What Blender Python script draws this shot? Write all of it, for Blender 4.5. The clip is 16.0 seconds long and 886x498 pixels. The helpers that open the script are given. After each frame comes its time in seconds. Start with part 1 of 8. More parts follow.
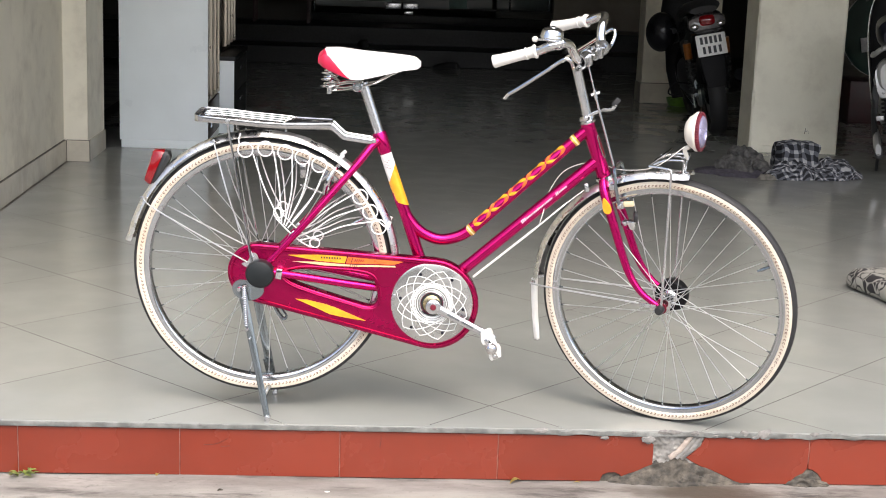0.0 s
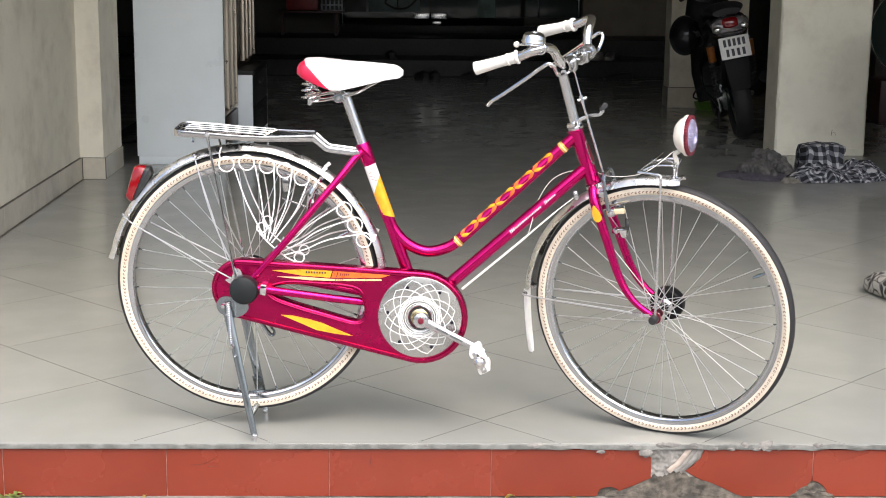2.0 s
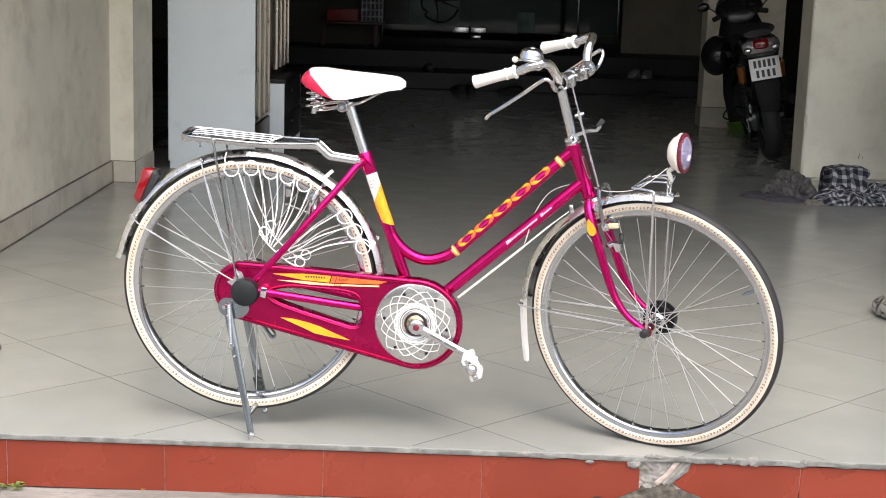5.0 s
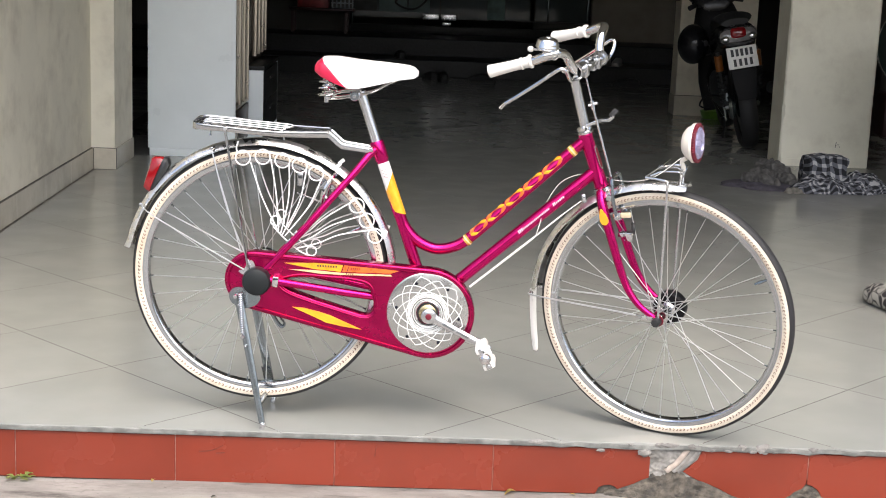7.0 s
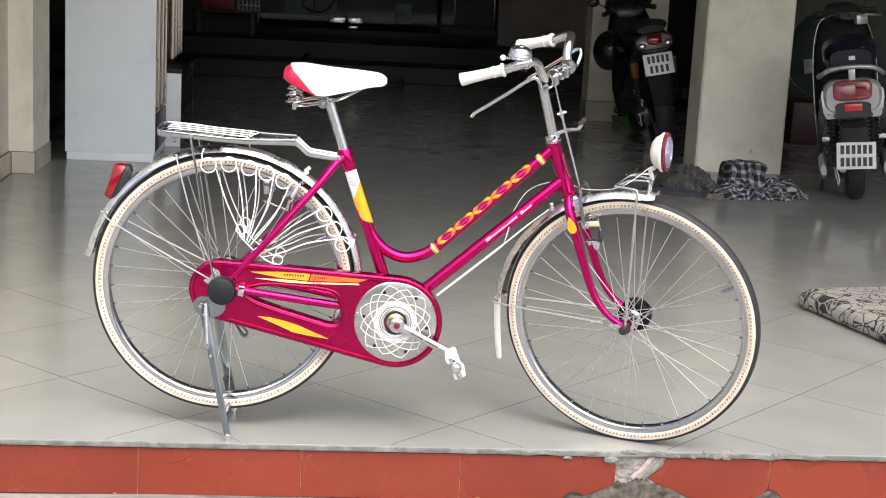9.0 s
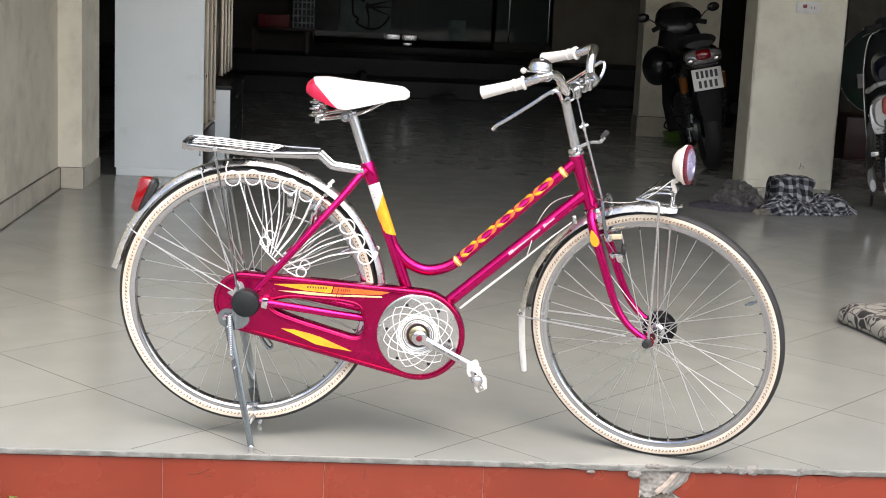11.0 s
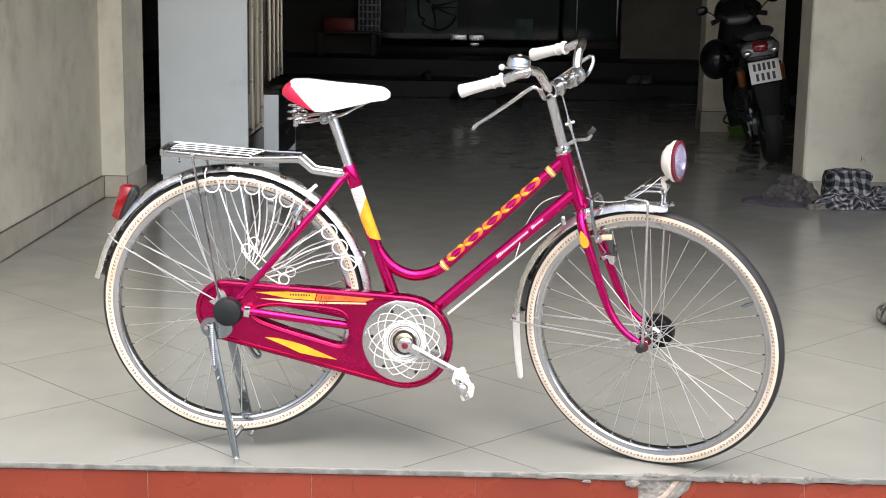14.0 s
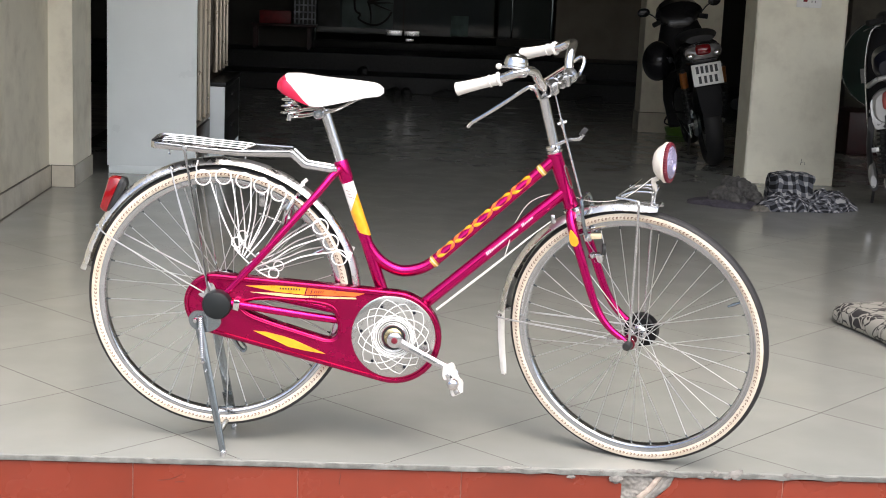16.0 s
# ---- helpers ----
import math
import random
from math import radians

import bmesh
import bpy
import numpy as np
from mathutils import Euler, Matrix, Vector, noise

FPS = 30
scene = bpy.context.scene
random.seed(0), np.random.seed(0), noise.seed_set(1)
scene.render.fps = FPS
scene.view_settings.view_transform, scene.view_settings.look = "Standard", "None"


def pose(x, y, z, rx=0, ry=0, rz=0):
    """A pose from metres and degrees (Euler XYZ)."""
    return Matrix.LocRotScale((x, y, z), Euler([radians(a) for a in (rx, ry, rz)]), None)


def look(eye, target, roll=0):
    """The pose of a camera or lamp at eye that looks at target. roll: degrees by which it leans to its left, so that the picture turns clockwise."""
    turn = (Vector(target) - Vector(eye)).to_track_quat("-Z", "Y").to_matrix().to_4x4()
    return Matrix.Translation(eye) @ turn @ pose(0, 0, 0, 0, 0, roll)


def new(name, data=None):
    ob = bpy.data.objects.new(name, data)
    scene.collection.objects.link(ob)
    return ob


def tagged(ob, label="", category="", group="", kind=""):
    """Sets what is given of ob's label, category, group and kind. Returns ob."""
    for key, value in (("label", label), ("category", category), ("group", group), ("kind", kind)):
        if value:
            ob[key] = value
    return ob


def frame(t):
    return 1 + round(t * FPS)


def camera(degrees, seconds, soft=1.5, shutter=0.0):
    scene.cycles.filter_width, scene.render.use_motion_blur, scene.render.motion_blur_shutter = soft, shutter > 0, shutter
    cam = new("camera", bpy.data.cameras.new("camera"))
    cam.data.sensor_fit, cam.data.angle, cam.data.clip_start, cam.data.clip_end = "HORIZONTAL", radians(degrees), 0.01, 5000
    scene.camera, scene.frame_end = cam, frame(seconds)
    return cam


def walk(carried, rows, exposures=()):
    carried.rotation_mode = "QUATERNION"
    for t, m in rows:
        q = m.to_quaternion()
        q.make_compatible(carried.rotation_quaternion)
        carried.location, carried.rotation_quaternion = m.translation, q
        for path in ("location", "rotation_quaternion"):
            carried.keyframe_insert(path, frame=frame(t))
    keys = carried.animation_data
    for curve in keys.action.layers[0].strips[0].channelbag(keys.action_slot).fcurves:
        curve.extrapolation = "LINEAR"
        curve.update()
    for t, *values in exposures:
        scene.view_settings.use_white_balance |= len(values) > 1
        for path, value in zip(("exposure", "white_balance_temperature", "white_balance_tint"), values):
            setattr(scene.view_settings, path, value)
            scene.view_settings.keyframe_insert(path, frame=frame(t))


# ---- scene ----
cam = camera(33.5, 16.0, soft=1.0)
PATH = [
    (0, (0.048, -3.56, 1.204), (0.156, -1.605, 0.795), 2.0),
    (0.5, (0.143, -3.558, 1.199), (0.182, -1.602, 0.784), 2.0),
    (1, (0.208, -3.562, 1.195), (0.201, -1.606, 0.778), 1.5),
    (1.5, (0.212, -3.536, 1.2), (0.213, -1.58, 0.786), 1.2),
    (2, (0.2, -3.483, 1.195), (0.244, -1.523, 0.798), 0.5),
    (2.5, (0.23, -3.478, 1.193), (0.282, -1.518, 0.799), 0.3),
    (3, (0.318, -3.509, 1.2), (0.331, -1.548, 0.806), 1.5),
    (3.5, (0.375, -3.523, 1.196), (0.343, -1.561, 0.809), 1.9),
    (4, (0.38, -3.547, 1.197), (0.325, -1.585, 0.816), 1.8),
    (6.5, (0.184, -3.566, 1.206), (0.24, -1.603, 0.827), 1.9),
    (7, (0.177, -3.561, 1.203), (0.22, -1.601, 0.807), 2.2),
    (7.5, (0.122, -3.559, 1.205), (0.188, -1.6, 0.807), 1.9),
    (8, (0.052, -3.539, 1.208), (0.183, -1.582, 0.82), 2.1),
    (8.5, (-0.023, -3.531, 1.207), (0.172, -1.579, 0.821), 3.0),
    (11, (0.079, -3.548, 1.201), (0.187, -1.585, 0.834), 2.6),
    (11.5, (0.152, -3.55, 1.204), (0.192, -1.583, 0.844), 2.2),
    (12, (0.159, -3.509, 1.201), (0.166, -1.541, 0.84), 1.1),
    (12.5, (0.144, -3.465, 1.201), (0.177, -1.501, 0.826), 0.0),
    (13, (0.182, -3.434, 1.2), (0.225, -1.47, 0.826), -0.1),
    (13.5, (0.28, -3.446, 1.201), (0.299, -1.482, 0.828), 0.9),
    (14, (0.355, -3.443, 1.197), (0.332, -1.478, 0.827), 0.9),
    (14.5, (0.383, -3.44, 1.191), (0.326, -1.478, 0.81), 0.9),
    (15, (0.35, -3.444, 1.193), (0.32, -1.483, 0.804), 1.5),
    (15.5, (0.262, -3.464, 1.202), (0.299, -1.503, 0.812), 2.2),
    (16, (0.17, -3.466, 1.199), (0.263, -1.503, 0.826), 2.4),
]
walk(cam, [(t, look(eye, at, roll)) for t, eye, at, roll in PATH], [(0.0, 0.82), (16.0, 0.82)])

# ==== body ====

# ---- world and light ----
world = bpy.data.worlds.new("overcast_sky")
scene.world = world
world.use_nodes = True
wn = world.node_tree
sky = wn.nodes.new("ShaderNodeTexSky")
sky.sky_type = "NISHITA"
sky.sun_disc = False
sky.sun_elevation = radians(54)
sky.sun_rotation = radians(170)
sky.air_density = 0.8
sky.dust_density = 5.0
sky.ozone_density = 0.6
wn.nodes["Background"].inputs["Strength"].default_value = 0.18
wn.links.new(sky.outputs[0], wn.nodes["Background"].inputs["Color"])

sun = new("sun", bpy.data.lights.new("sun", "SUN"))
sun.data.energy = 1.44
sun.data.angle = radians(90)
sun.data.color = (0.94, 0.985, 1.04)
sun.matrix_world = look((0.9, -5.4, 7.5), (0, 0, 0))


# ---- materials ----
def mat(name, color, rough=0.5, metal=0.0, var=0.12, scale=8.0, bump=0.0, bump_scale=60.0,
        rough_var=0.1, coat=0.0, dirt=None, dirt_amt=0.0, dirt_scale=3.0, piece=0.0, spec=0.5):
    """Surface with grain and broad staining, both in object metres; dirt: a second colour in patches; piece: spread between pieces."""
    m = bpy.data.materials.new(name)
    m.use_nodes = True
    nt = m.node_tree
    b = nt.nodes["Principled BSDF"]
    link = nt.links.new
    geo = nt.nodes.new("ShaderNodeNewGeometry")
    n1 = nt.nodes.new("ShaderNodeTexNoise")
    n1.inputs["Scale"].default_value = scale
    n1.inputs["Detail"].default_value = 6
    link(geo.outputs["Position"], n1.inputs["Vector"])
    ramp = nt.nodes.new("ShaderNodeMapRange")
    ramp.interpolation_type = "SMOOTHSTEP"
    ramp.inputs[3].default_value = 1 - var
    ramp.inputs[4].default_value = 1 + var
    ramp.inputs[1].default_value, ramp.inputs[2].default_value = 0.3, 0.7
    link(n1.outputs[0], ramp.inputs[0])
    mix = nt.nodes.new("ShaderNodeVectorMath")
    mix.operation = "SCALE"
    mix.inputs[0].default_value = color[:3]
    link(ramp.outputs[0], mix.inputs["Scale"])
    out = mix.outputs[0]
    if piece:
        info = nt.nodes.new("ShaderNodeObjectInfo")
        pr = nt.nodes.new("ShaderNodeMapRange")
        pr.inputs[3].default_value, pr.inputs[4].default_value = 1 - piece, 1 + piece
        link(info.outputs["Random"], pr.inputs[0])
        pm = nt.nodes.new("ShaderNodeVectorMath")
        pm.operation = "SCALE"
        link(out, pm.inputs[0])
        link(pr.outputs[0], pm.inputs["Scale"])
        out = pm.outputs[0]
    if dirt:
        n2 = nt.nodes.new("ShaderNodeTexNoise")
        n2.inputs["Scale"].default_value = dirt_scale
        n2.inputs["Detail"].default_value = 8
        n2.inputs["Roughness"].default_value = 0.65
        link(geo.outputs["Position"], n2.inputs["Vector"])
        dr = nt.nodes.new("ShaderNodeMapRange")
        dr.interpolation_type = "SMOOTHSTEP"
        dr.inputs[1].default_value, dr.inputs[2].default_value = 0.42, 0.75
        dr.inputs[4].default_value = dirt_amt
        link(n2.outputs[0], dr.inputs[0])
        dm = nt.nodes.new("ShaderNodeMix")
        dm.data_type = "RGBA"
        dm.inputs["B"].default_value = (*dirt, 1)
        link(dr.outputs[0], dm.inputs["Factor"])
        link(out, dm.inputs["A"])
        out = dm.outputs["Result"]
    link(out, b.inputs["Base Color"])
    rr = nt.nodes.new("ShaderNodeMapRange")
    rr.interpolation_type = "SMOOTHSTEP"
    rr.inputs[1].default_value, rr.inputs[2].default_value = 0.3, 0.7
    rr.inputs[3].default_value = max(0.02, rough - rough_var * rough)
    rr.inputs[4].default_value = min(1, rough + rough_var * rough)
    link(n1.outputs[0], rr.inputs[0])
    link(rr.outputs[0], b.inputs["Roughness"])
    b.inputs["Metallic"].default_value = metal
    b.inputs["Coat Weight"].default_value = coat
    b.inputs["Coat Roughness"].default_value = 0.05
    b.inputs["Specular IOR Level"].default_value = spec
    if bump:
        n3 = nt.nodes.new("ShaderNodeTexNoise")
        n3.inputs["Scale"].default_value = bump_scale
        n3.inputs["Detail"].default_value = 5
        link(geo.outputs["Position"], n3.inputs["Vector"])
        bp = nt.nodes.new("ShaderNodeBump")
        bp.inputs["Strength"].default_value = bump
        bp.inputs["Distance"].default_value = 0.004
        link(n3.outputs[0], bp.inputs["Height"])
        link(bp.outputs[0], b.inputs["Normal"])
    return m


M_TILE = mat("porcelain_tile", (0.326, 0.333, 0.309), 0.150, spec=0.7, var=0.03, scale=5, piece=0.018, dirt=(0.42, 0.39, 0.33), dirt_amt=0.18, dirt_scale=1.7, rough_var=0.35)
M_GROUT = mat("grout", (0.060, 0.054, 0.045), 0.8, var=0.3, scale=9)
M_RED = mat("red_glazed_tile", (0.198, 0.0300, 0.0140), 0.26, var=0.09, scale=4, piece=0.07, rough_var=0.12)
M_CEMENT = mat("cement", (0.27, 0.26, 0.24), 0.85, var=0.30, scale=30, bump=0.8, bump_scale=90, dirt=(0.12, 0.115, 0.10), dirt_amt=0.8, dirt_scale=9)
M_NOSING = mat("worn_nosing", (0.20, 0.205, 0.19), 0.65, var=0.3, scale=26, bump=0.5, bump_scale=120, dirt=(0.085, 0.085, 0.08), dirt_amt=0.8, dirt_scale=11)
M_MORTAR_DARK = mat("damp_mortar", (0.085, 0.074, 0.058), 0.8, var=0.55, scale=40, bump=1.0, bump_scale=90, dirt=(0.022, 0.020, 0.017), dirt_amt=0.95, dirt_scale=38)
M_WALL = mat("cream_wall", (0.84, 0.795, 0.66), 0.7, var=0.05, scale=3, bump=0.15, bump_scale=40, dirt=(0.50, 0.45, 0.35), dirt_amt=0.55, dirt_scale=4.2)
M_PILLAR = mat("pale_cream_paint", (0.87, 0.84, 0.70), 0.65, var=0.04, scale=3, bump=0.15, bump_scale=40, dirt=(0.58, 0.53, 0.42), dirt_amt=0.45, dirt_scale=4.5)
M_JOINT = mat("dirty_joint", (0.13, 0.12, 0.10), 0.85, var=0.4, scale=14)
M_SKIRT = mat("skirting_tile", (0.62, 0.575, 0.47), 0.2, var=0.05, scale=6, dirt=(0.35, 0.31, 0.25), dirt_amt=0.5, dirt_scale=4)
# ceiling out of view, kept dark so little light bounces indoors
M_CEIL = mat("unseen_ceiling", (0.25, 0.24, 0.22), 0.8, var=0.05, scale=2)
M_PANEL = mat("grey_white_laminate", (0.88, 0.94, 0.96), 0.30, var=0.03, scale=2.5, bump=0.02, bump_scale=30)
M_CHAMPAGNE = mat("champagne_anodised_frame", (0.52, 0.46, 0.37), 0.3, metal=0.9, var=0.05, scale=14)
M_DARKWOOD = mat("dark_wood", (0.05, 0.035, 0.026), 0.35, var=0.3, scale=12)
M_BLACKSTONE = mat("black_granite", (0.012, 0.0125, 0.013), 0.45, var=0.3, scale=40, spec=0.25)
# indoor walls: the room's shade is put into this near-black colour
M_SHADEWALL = mat("shade_dark_wall", (0.05, 0.048, 0.044), 0.7, var=0.12, scale=3)
# beige wall colour darkened to stand for the shade deep inside
M_SHADECREAM = mat("shaded_beige_plaster", (0.27, 0.25, 0.205), 0.8, var=0.12, scale=5, bump=0.2)
M_BLOCK = mat("grey_block_wall", (0.16, 0.15, 0.13), 0.85, var=0.15, scale=9, bump=0.4)
M_PINK = mat("magenta_enamel", (0.50, 0.0015, 0.118), 0.21, metal=0.88, var=0.05, scale=30, coat=0.22, rough_var=0.15)
M_RUBINE = mat("ruby_enamel_case", (0.36, 0.0012, 0.066), 0.25, metal=0.85, var=0.05, scale=25, coat=0.15, rough_var=0.15)
M_FENDER = mat("bright_rolled_steel", (0.80, 0.79, 0.77), 0.27, metal=1.0, var=0.05, scale=30, rough_var=0.4)
M_CHROME = mat("chrome", (0.70, 0.70, 0.695), 0.09, metal=1.0, var=0.02, scale=12, rough_var=0.25)
M_STEEL = mat("brushed_steel", (0.62, 0.63, 0.64), 0.25, metal=1.0, var=0.03, scale=10, rough_var=0.12)
M_MATTBLACK = mat("dull_black_plastic", (0.006, 0.006, 0.007), 0.6, var=0.2, scale=20, spec=0.2)
M_GLOSSBLACK = mat("glossy_black_plate", (0.012, 0.012, 0.013), 0.12, var=0.2, scale=20)
M_AXLECAP = mat("matt_black_cap", (0.010, 0.013, 0.014), 0.55, var=0.15, scale=30, spec=0.3)
M_ZINC = mat("zinc_plate", (0.27, 0.305, 0.32), 0.22, metal=0.95, var=0.06, scale=9, rough_var=0.15)
M_BRONZE = mat("bronzed_bearing_cup", (0.46, 0.38, 0.22), 0.25, metal=0.95, var=0.1, scale=60)
M_DULLCHROME = mat("grey_chrome", (0.50, 0.50, 0.50), 0.16, metal=1.0, var=0.06, scale=14, rough_var=0.3)
M_ALU = mat("polished_alloy_disc", (0.45, 0.45, 0.43), 0.25, metal=0.85, var=0.04, scale=20, rough_var=0.2)
M_RIM = mat("alloy_rim", (0.56, 0.575, 0.59), 0.17, metal=1.0, var=0.05, scale=15, rough_var=0.3)
M_SPOKE = mat("spoke_steel", (0.56, 0.57, 0.57), 0.34, metal=0.85, var=0.05, scale=80)
M_BLACK = mat("black_rubber", (0.018, 0.018, 0.019), 0.65, var=0.2, scale=40, bump=0.2, bump_scale=300)
M_BLACKPL = mat("black_plastic", (0.02, 0.021, 0.022), 0.4, var=0.15, scale=50)
M_BEIGE = mat("aged_white_sidewall", (0.69, 0.615, 0.505), 0.65, var=0.06, scale=25, dirt=(0.45, 0.33, 0.20), dirt_amt=0.45, dirt_scale=9)
M_DOT = mat("rust_brown_rubber", (0.115, 0.045, 0.024), 0.7, var=0.4, scale=30)
M_WHITEVINYL = mat("white_vinyl", (0.70, 0.69, 0.665), 0.38, var=0.02, scale=20, bump=0.05, bump_scale=400)
M_REDVINYL = mat("crimson_vinyl", (0.52, 0.012, 0.055), 0.35, var=0.05, scale=20, bump=0.05, bump_scale=400)
M_WHITEGRIP = mat("white_grip_rubber", (0.69, 0.675, 0.63), 0.5, var=0.03, scale=30)
M_WHITEPAINT = mat("white_coated_wire", (0.80, 0.80, 0.78), 0.3, var=0.03, scale=40)
M_CREAMPL = mat("cream_lamp_shell", (0.72, 0.68, 0.60), 0.3, var=0.04, scale=30, coat=0.3)
M_YELLOW = mat("yellow_decal", (0.80, 0.36, 0.015), 0.3, var=0.12, scale=40, coat=0.3)
M_ORANGE = mat("orange_decal", (0.75, 0.14, 0.02), 0.3, var=0.12, scale=40, coat=0.3)
M_CREAMDEC = mat("pale_yellow_decal", (0.80, 0.58, 0.28), 0.3, var=0.1, scale=40, coat=0.3)
M_GOLD = mat("gold_band", (0.75, 0.45, 0.10), 0.25, metal=0.6, var=0.08, scale=60)
M_WHITEDEC = mat("white_decal", (0.80, 0.79, 0.77), 0.3, var=0.03, scale=40, coat=0.3)
M_REDLENS = mat("red_lens", (0.20, 0.003, 0.006), 0.12, var=0.1, scale=60, coat=0.6)
M_DARKRED = mat("dark_red_trim", (0.13, 0.006, 0.018), 0.4, var=0.2, scale=60)
M_AMBER = mat("amber_spring", (0.24, 0.075, 0.008), 0.35, var=0.2, scale=60)
M_BIKEBLACK = mat("black_gloss_fairing", (0.008, 0.008, 0.010), 0.25, var=0.2, scale=10, coat=0.1, spec=0.3)
M_NAVY = mat("navy_gloss_seat", (0.006, 0.007, 0.014), 0.35, var=0.2, scale=15, coat=0.05, spec=0.3)
M_SILVER = mat("silver_paint", (0.43, 0.43, 0.425), 0.3, metal=0.5, var=0.05, scale=20, coat=0.4)
M_GREYPL = mat("dark_grey_plastic", (0.028, 0.028, 0.030), 0.5, var=0.15, scale=30)
M_PLATE = mat("number_plate_white", (0.78, 0.78, 0.75), 0.45, var=0.05, scale=30)
M_INK = mat("plate_ink", (0.03, 0.03, 0.035), 0.5, var=0.1, scale=40)
M_GREEN = mat("green_plastic", (0.10, 0.22, 0.03), 0.4, var=0.15, scale=30)
M_LEAF = mat("weed_leaf", (0.27, 0.33, 0.09), 0.5, var=0.3, scale=60)
M_DRYLEAF = mat("yellow_dry_leaf", (0.42, 0.30, 0.08), 0.6, var=0.3, scale=60)
M_TOWEL = mat("grey_towel", (0.10, 0.096, 0.092), 0.95, var=0.35, scale=45, bump=0.9, bump_scale=160)
M_MAUVE = mat("dark_mauve_cloth", (0.075, 0.068, 0.085), 0.95, var=0.25, scale=40, bump=0.6, bump_scale=160)
M_SHEET = mat("pale_glass_tone", (0.14, 0.19, 0.185), 0.6, var=0.25, scale=5)
M_GREYSHEET = mat("dim_grey_fill", (0.055, 0.06, 0.06), 0.6, var=0.3, scale=6)
M_GREENSHEET = mat("green_glass_tone", (0.13, 0.20, 0.185), 0.6, var=0.4, scale=9)
M_REDBOX = mat("red_box", (0.032, 0.004, 0.005), 0.5, var=0.2, scale=20)


def glass(name, color=(1, 1, 1), rough=0.03, alpha=0.35, ior=1.45):
    """A thin pane: clear with a gloss."""
    m = bpy.data.materials.new(name)
    m.use_nodes = True
    b = m.node_tree.nodes["Principled BSDF"]
    b.inputs["Base Color"].default_value = (*color, 1)
    b.inputs["Roughness"].default_value = rough
    b.inputs["Transmission Weight"].default_value = 1 - alpha
    b.inputs["IOR"].default_value = ior
    n = m.node_tree.nodes.new("ShaderNodeTexNoise")
    n.inputs["Scale"].default_value = 4
    bp = m.node_tree.nodes.new("ShaderNodeBump")
    bp.inputs["Strength"].default_value = 0.02
    m.node_tree.links.new(n.outputs[0], bp.inputs["Height"])
    m.node_tree.links.new(bp.outputs[0], b.inputs["Normal"])
    return m


def street_mat():
    """Pavement concrete: pale mottling drawn out along the step, dark wisps, one brown damp stain."""
    m = bpy.data.materials.new("stained_concrete")
    m.use_nodes = True
    nt = m.node_tree
    b = nt.nodes["Principled BSDF"]
    link = nt.links.new
    geo = nt.nodes.new("ShaderNodeNewGeometry")

    def node(kind, **kw):
        n_ = nt.nodes.new(kind)
        for k_, v_ in kw.items():
            n_.inputs[k_].default_value = v_
        return n_

    def stretched(sx, sy, scale, detail, rough):
        mp = node("ShaderNodeMapping", Scale=(sx, sy, 1))
        link(geo.outputs["Position"], mp.inputs["Vector"])
        n_ = node("ShaderNodeTexNoise", Scale=scale, Detail=detail, Roughness=rough)
        link(mp.outputs[0], n_.inputs["Vector"])
        return n_.outputs[0]

    def ramp(sock, lo, hi):
        r_ = nt.nodes.new("ShaderNodeMapRange")
        r_.interpolation_type = "SMOOTHSTEP"
        r_.inputs[1].default_value, r_.inputs[2].default_value = lo, hi
        link(sock, r_.inputs[0])
        return r_.outputs[0]

    def mixed(fac, a, c):
        mx = nt.nodes.new("ShaderNodeMix")
        mx.data_type = "RGBA"
        link(fac, mx.inputs["Factor"])
        for key, val in (("A", a), ("B", c)):
            if isinstance(val, tuple):
                mx.inputs[key].default_value = (*val, 1)
            else:
                link(val, mx.inputs[key])
        return mx.outputs["Result"]

    col = mixed(ramp(stretched(0.8, 2.2, 3.0, 7, 0.6), 0.36, 0.62), (0.34, 0.325, 0.295), (0.19, 0.18, 0.162))
    col = mixed(ramp(stretched(0.7, 3.0, 5.5, 9, 0.7), 0.50, 0.68), col, (0.062, 0.058, 0.052))
    col = mixed(ramp(stretched(1, 1, 70, 4, 0.6), 0.60, 0.78), col, (0.13, 0.12, 0.105))
    off_ = nt.nodes.new("ShaderNodeVectorMath")
    off_.operation = "SUBTRACT"
    off_.inputs[1].default_value = (0.92, -0.062, -0.145)
    link(geo.outputs["Position"], off_.inputs[0])
    sc_ = node("ShaderNodeVectorMath")
    sc_.operation = "MULTIPLY"
    sc_.inputs[1].default_value = (4.5, 13.0, 1.0)
    link(off_.outputs[0], sc_.inputs[0])
    ln_ = node("ShaderNodeVectorMath")
    ln_.operation = "LENGTH"
    link(sc_.outputs[0], ln_.inputs[0])
    ad_ = nt.nodes.new("ShaderNodeMath")
    ad_.operation = "ADD"
    link(ln_.outputs["Value"], ad_.inputs[0])
    link(stretched(1, 1.6, 11, 6, 0.6), ad_.inputs[1])
    inv = nt.nodes.new("ShaderNodeMath")
    inv.operation = "SUBTRACT"
    inv.inputs[0].default_value = 2.0
    link(ad_.outputs[0], inv.inputs[1])
    col = mixed(ramp(inv.outputs[0], 0.25, 1.15), col, (0.082, 0.066, 0.050))
    link(col, b.inputs["Base Color"])
    b.inputs["Roughness"].default_value = 0.6
    bp = node("ShaderNodeBump", Strength=0.5, Distance=0.004)
    link(stretched(1, 1, 45, 6, 0.6), bp.inputs["Height"])
    link(bp.outputs[0], b.inputs["Normal"])
    return m


M_STREET = street_mat()
M_LENS = glass("violet_tinted_lens", (0.62, 0.58, 0.86), 0.06, 0.30)
M_PANE = glass("dark_door_glass", (0.10, 0.12, 0.12), 0.03, 0.75, 1.3)


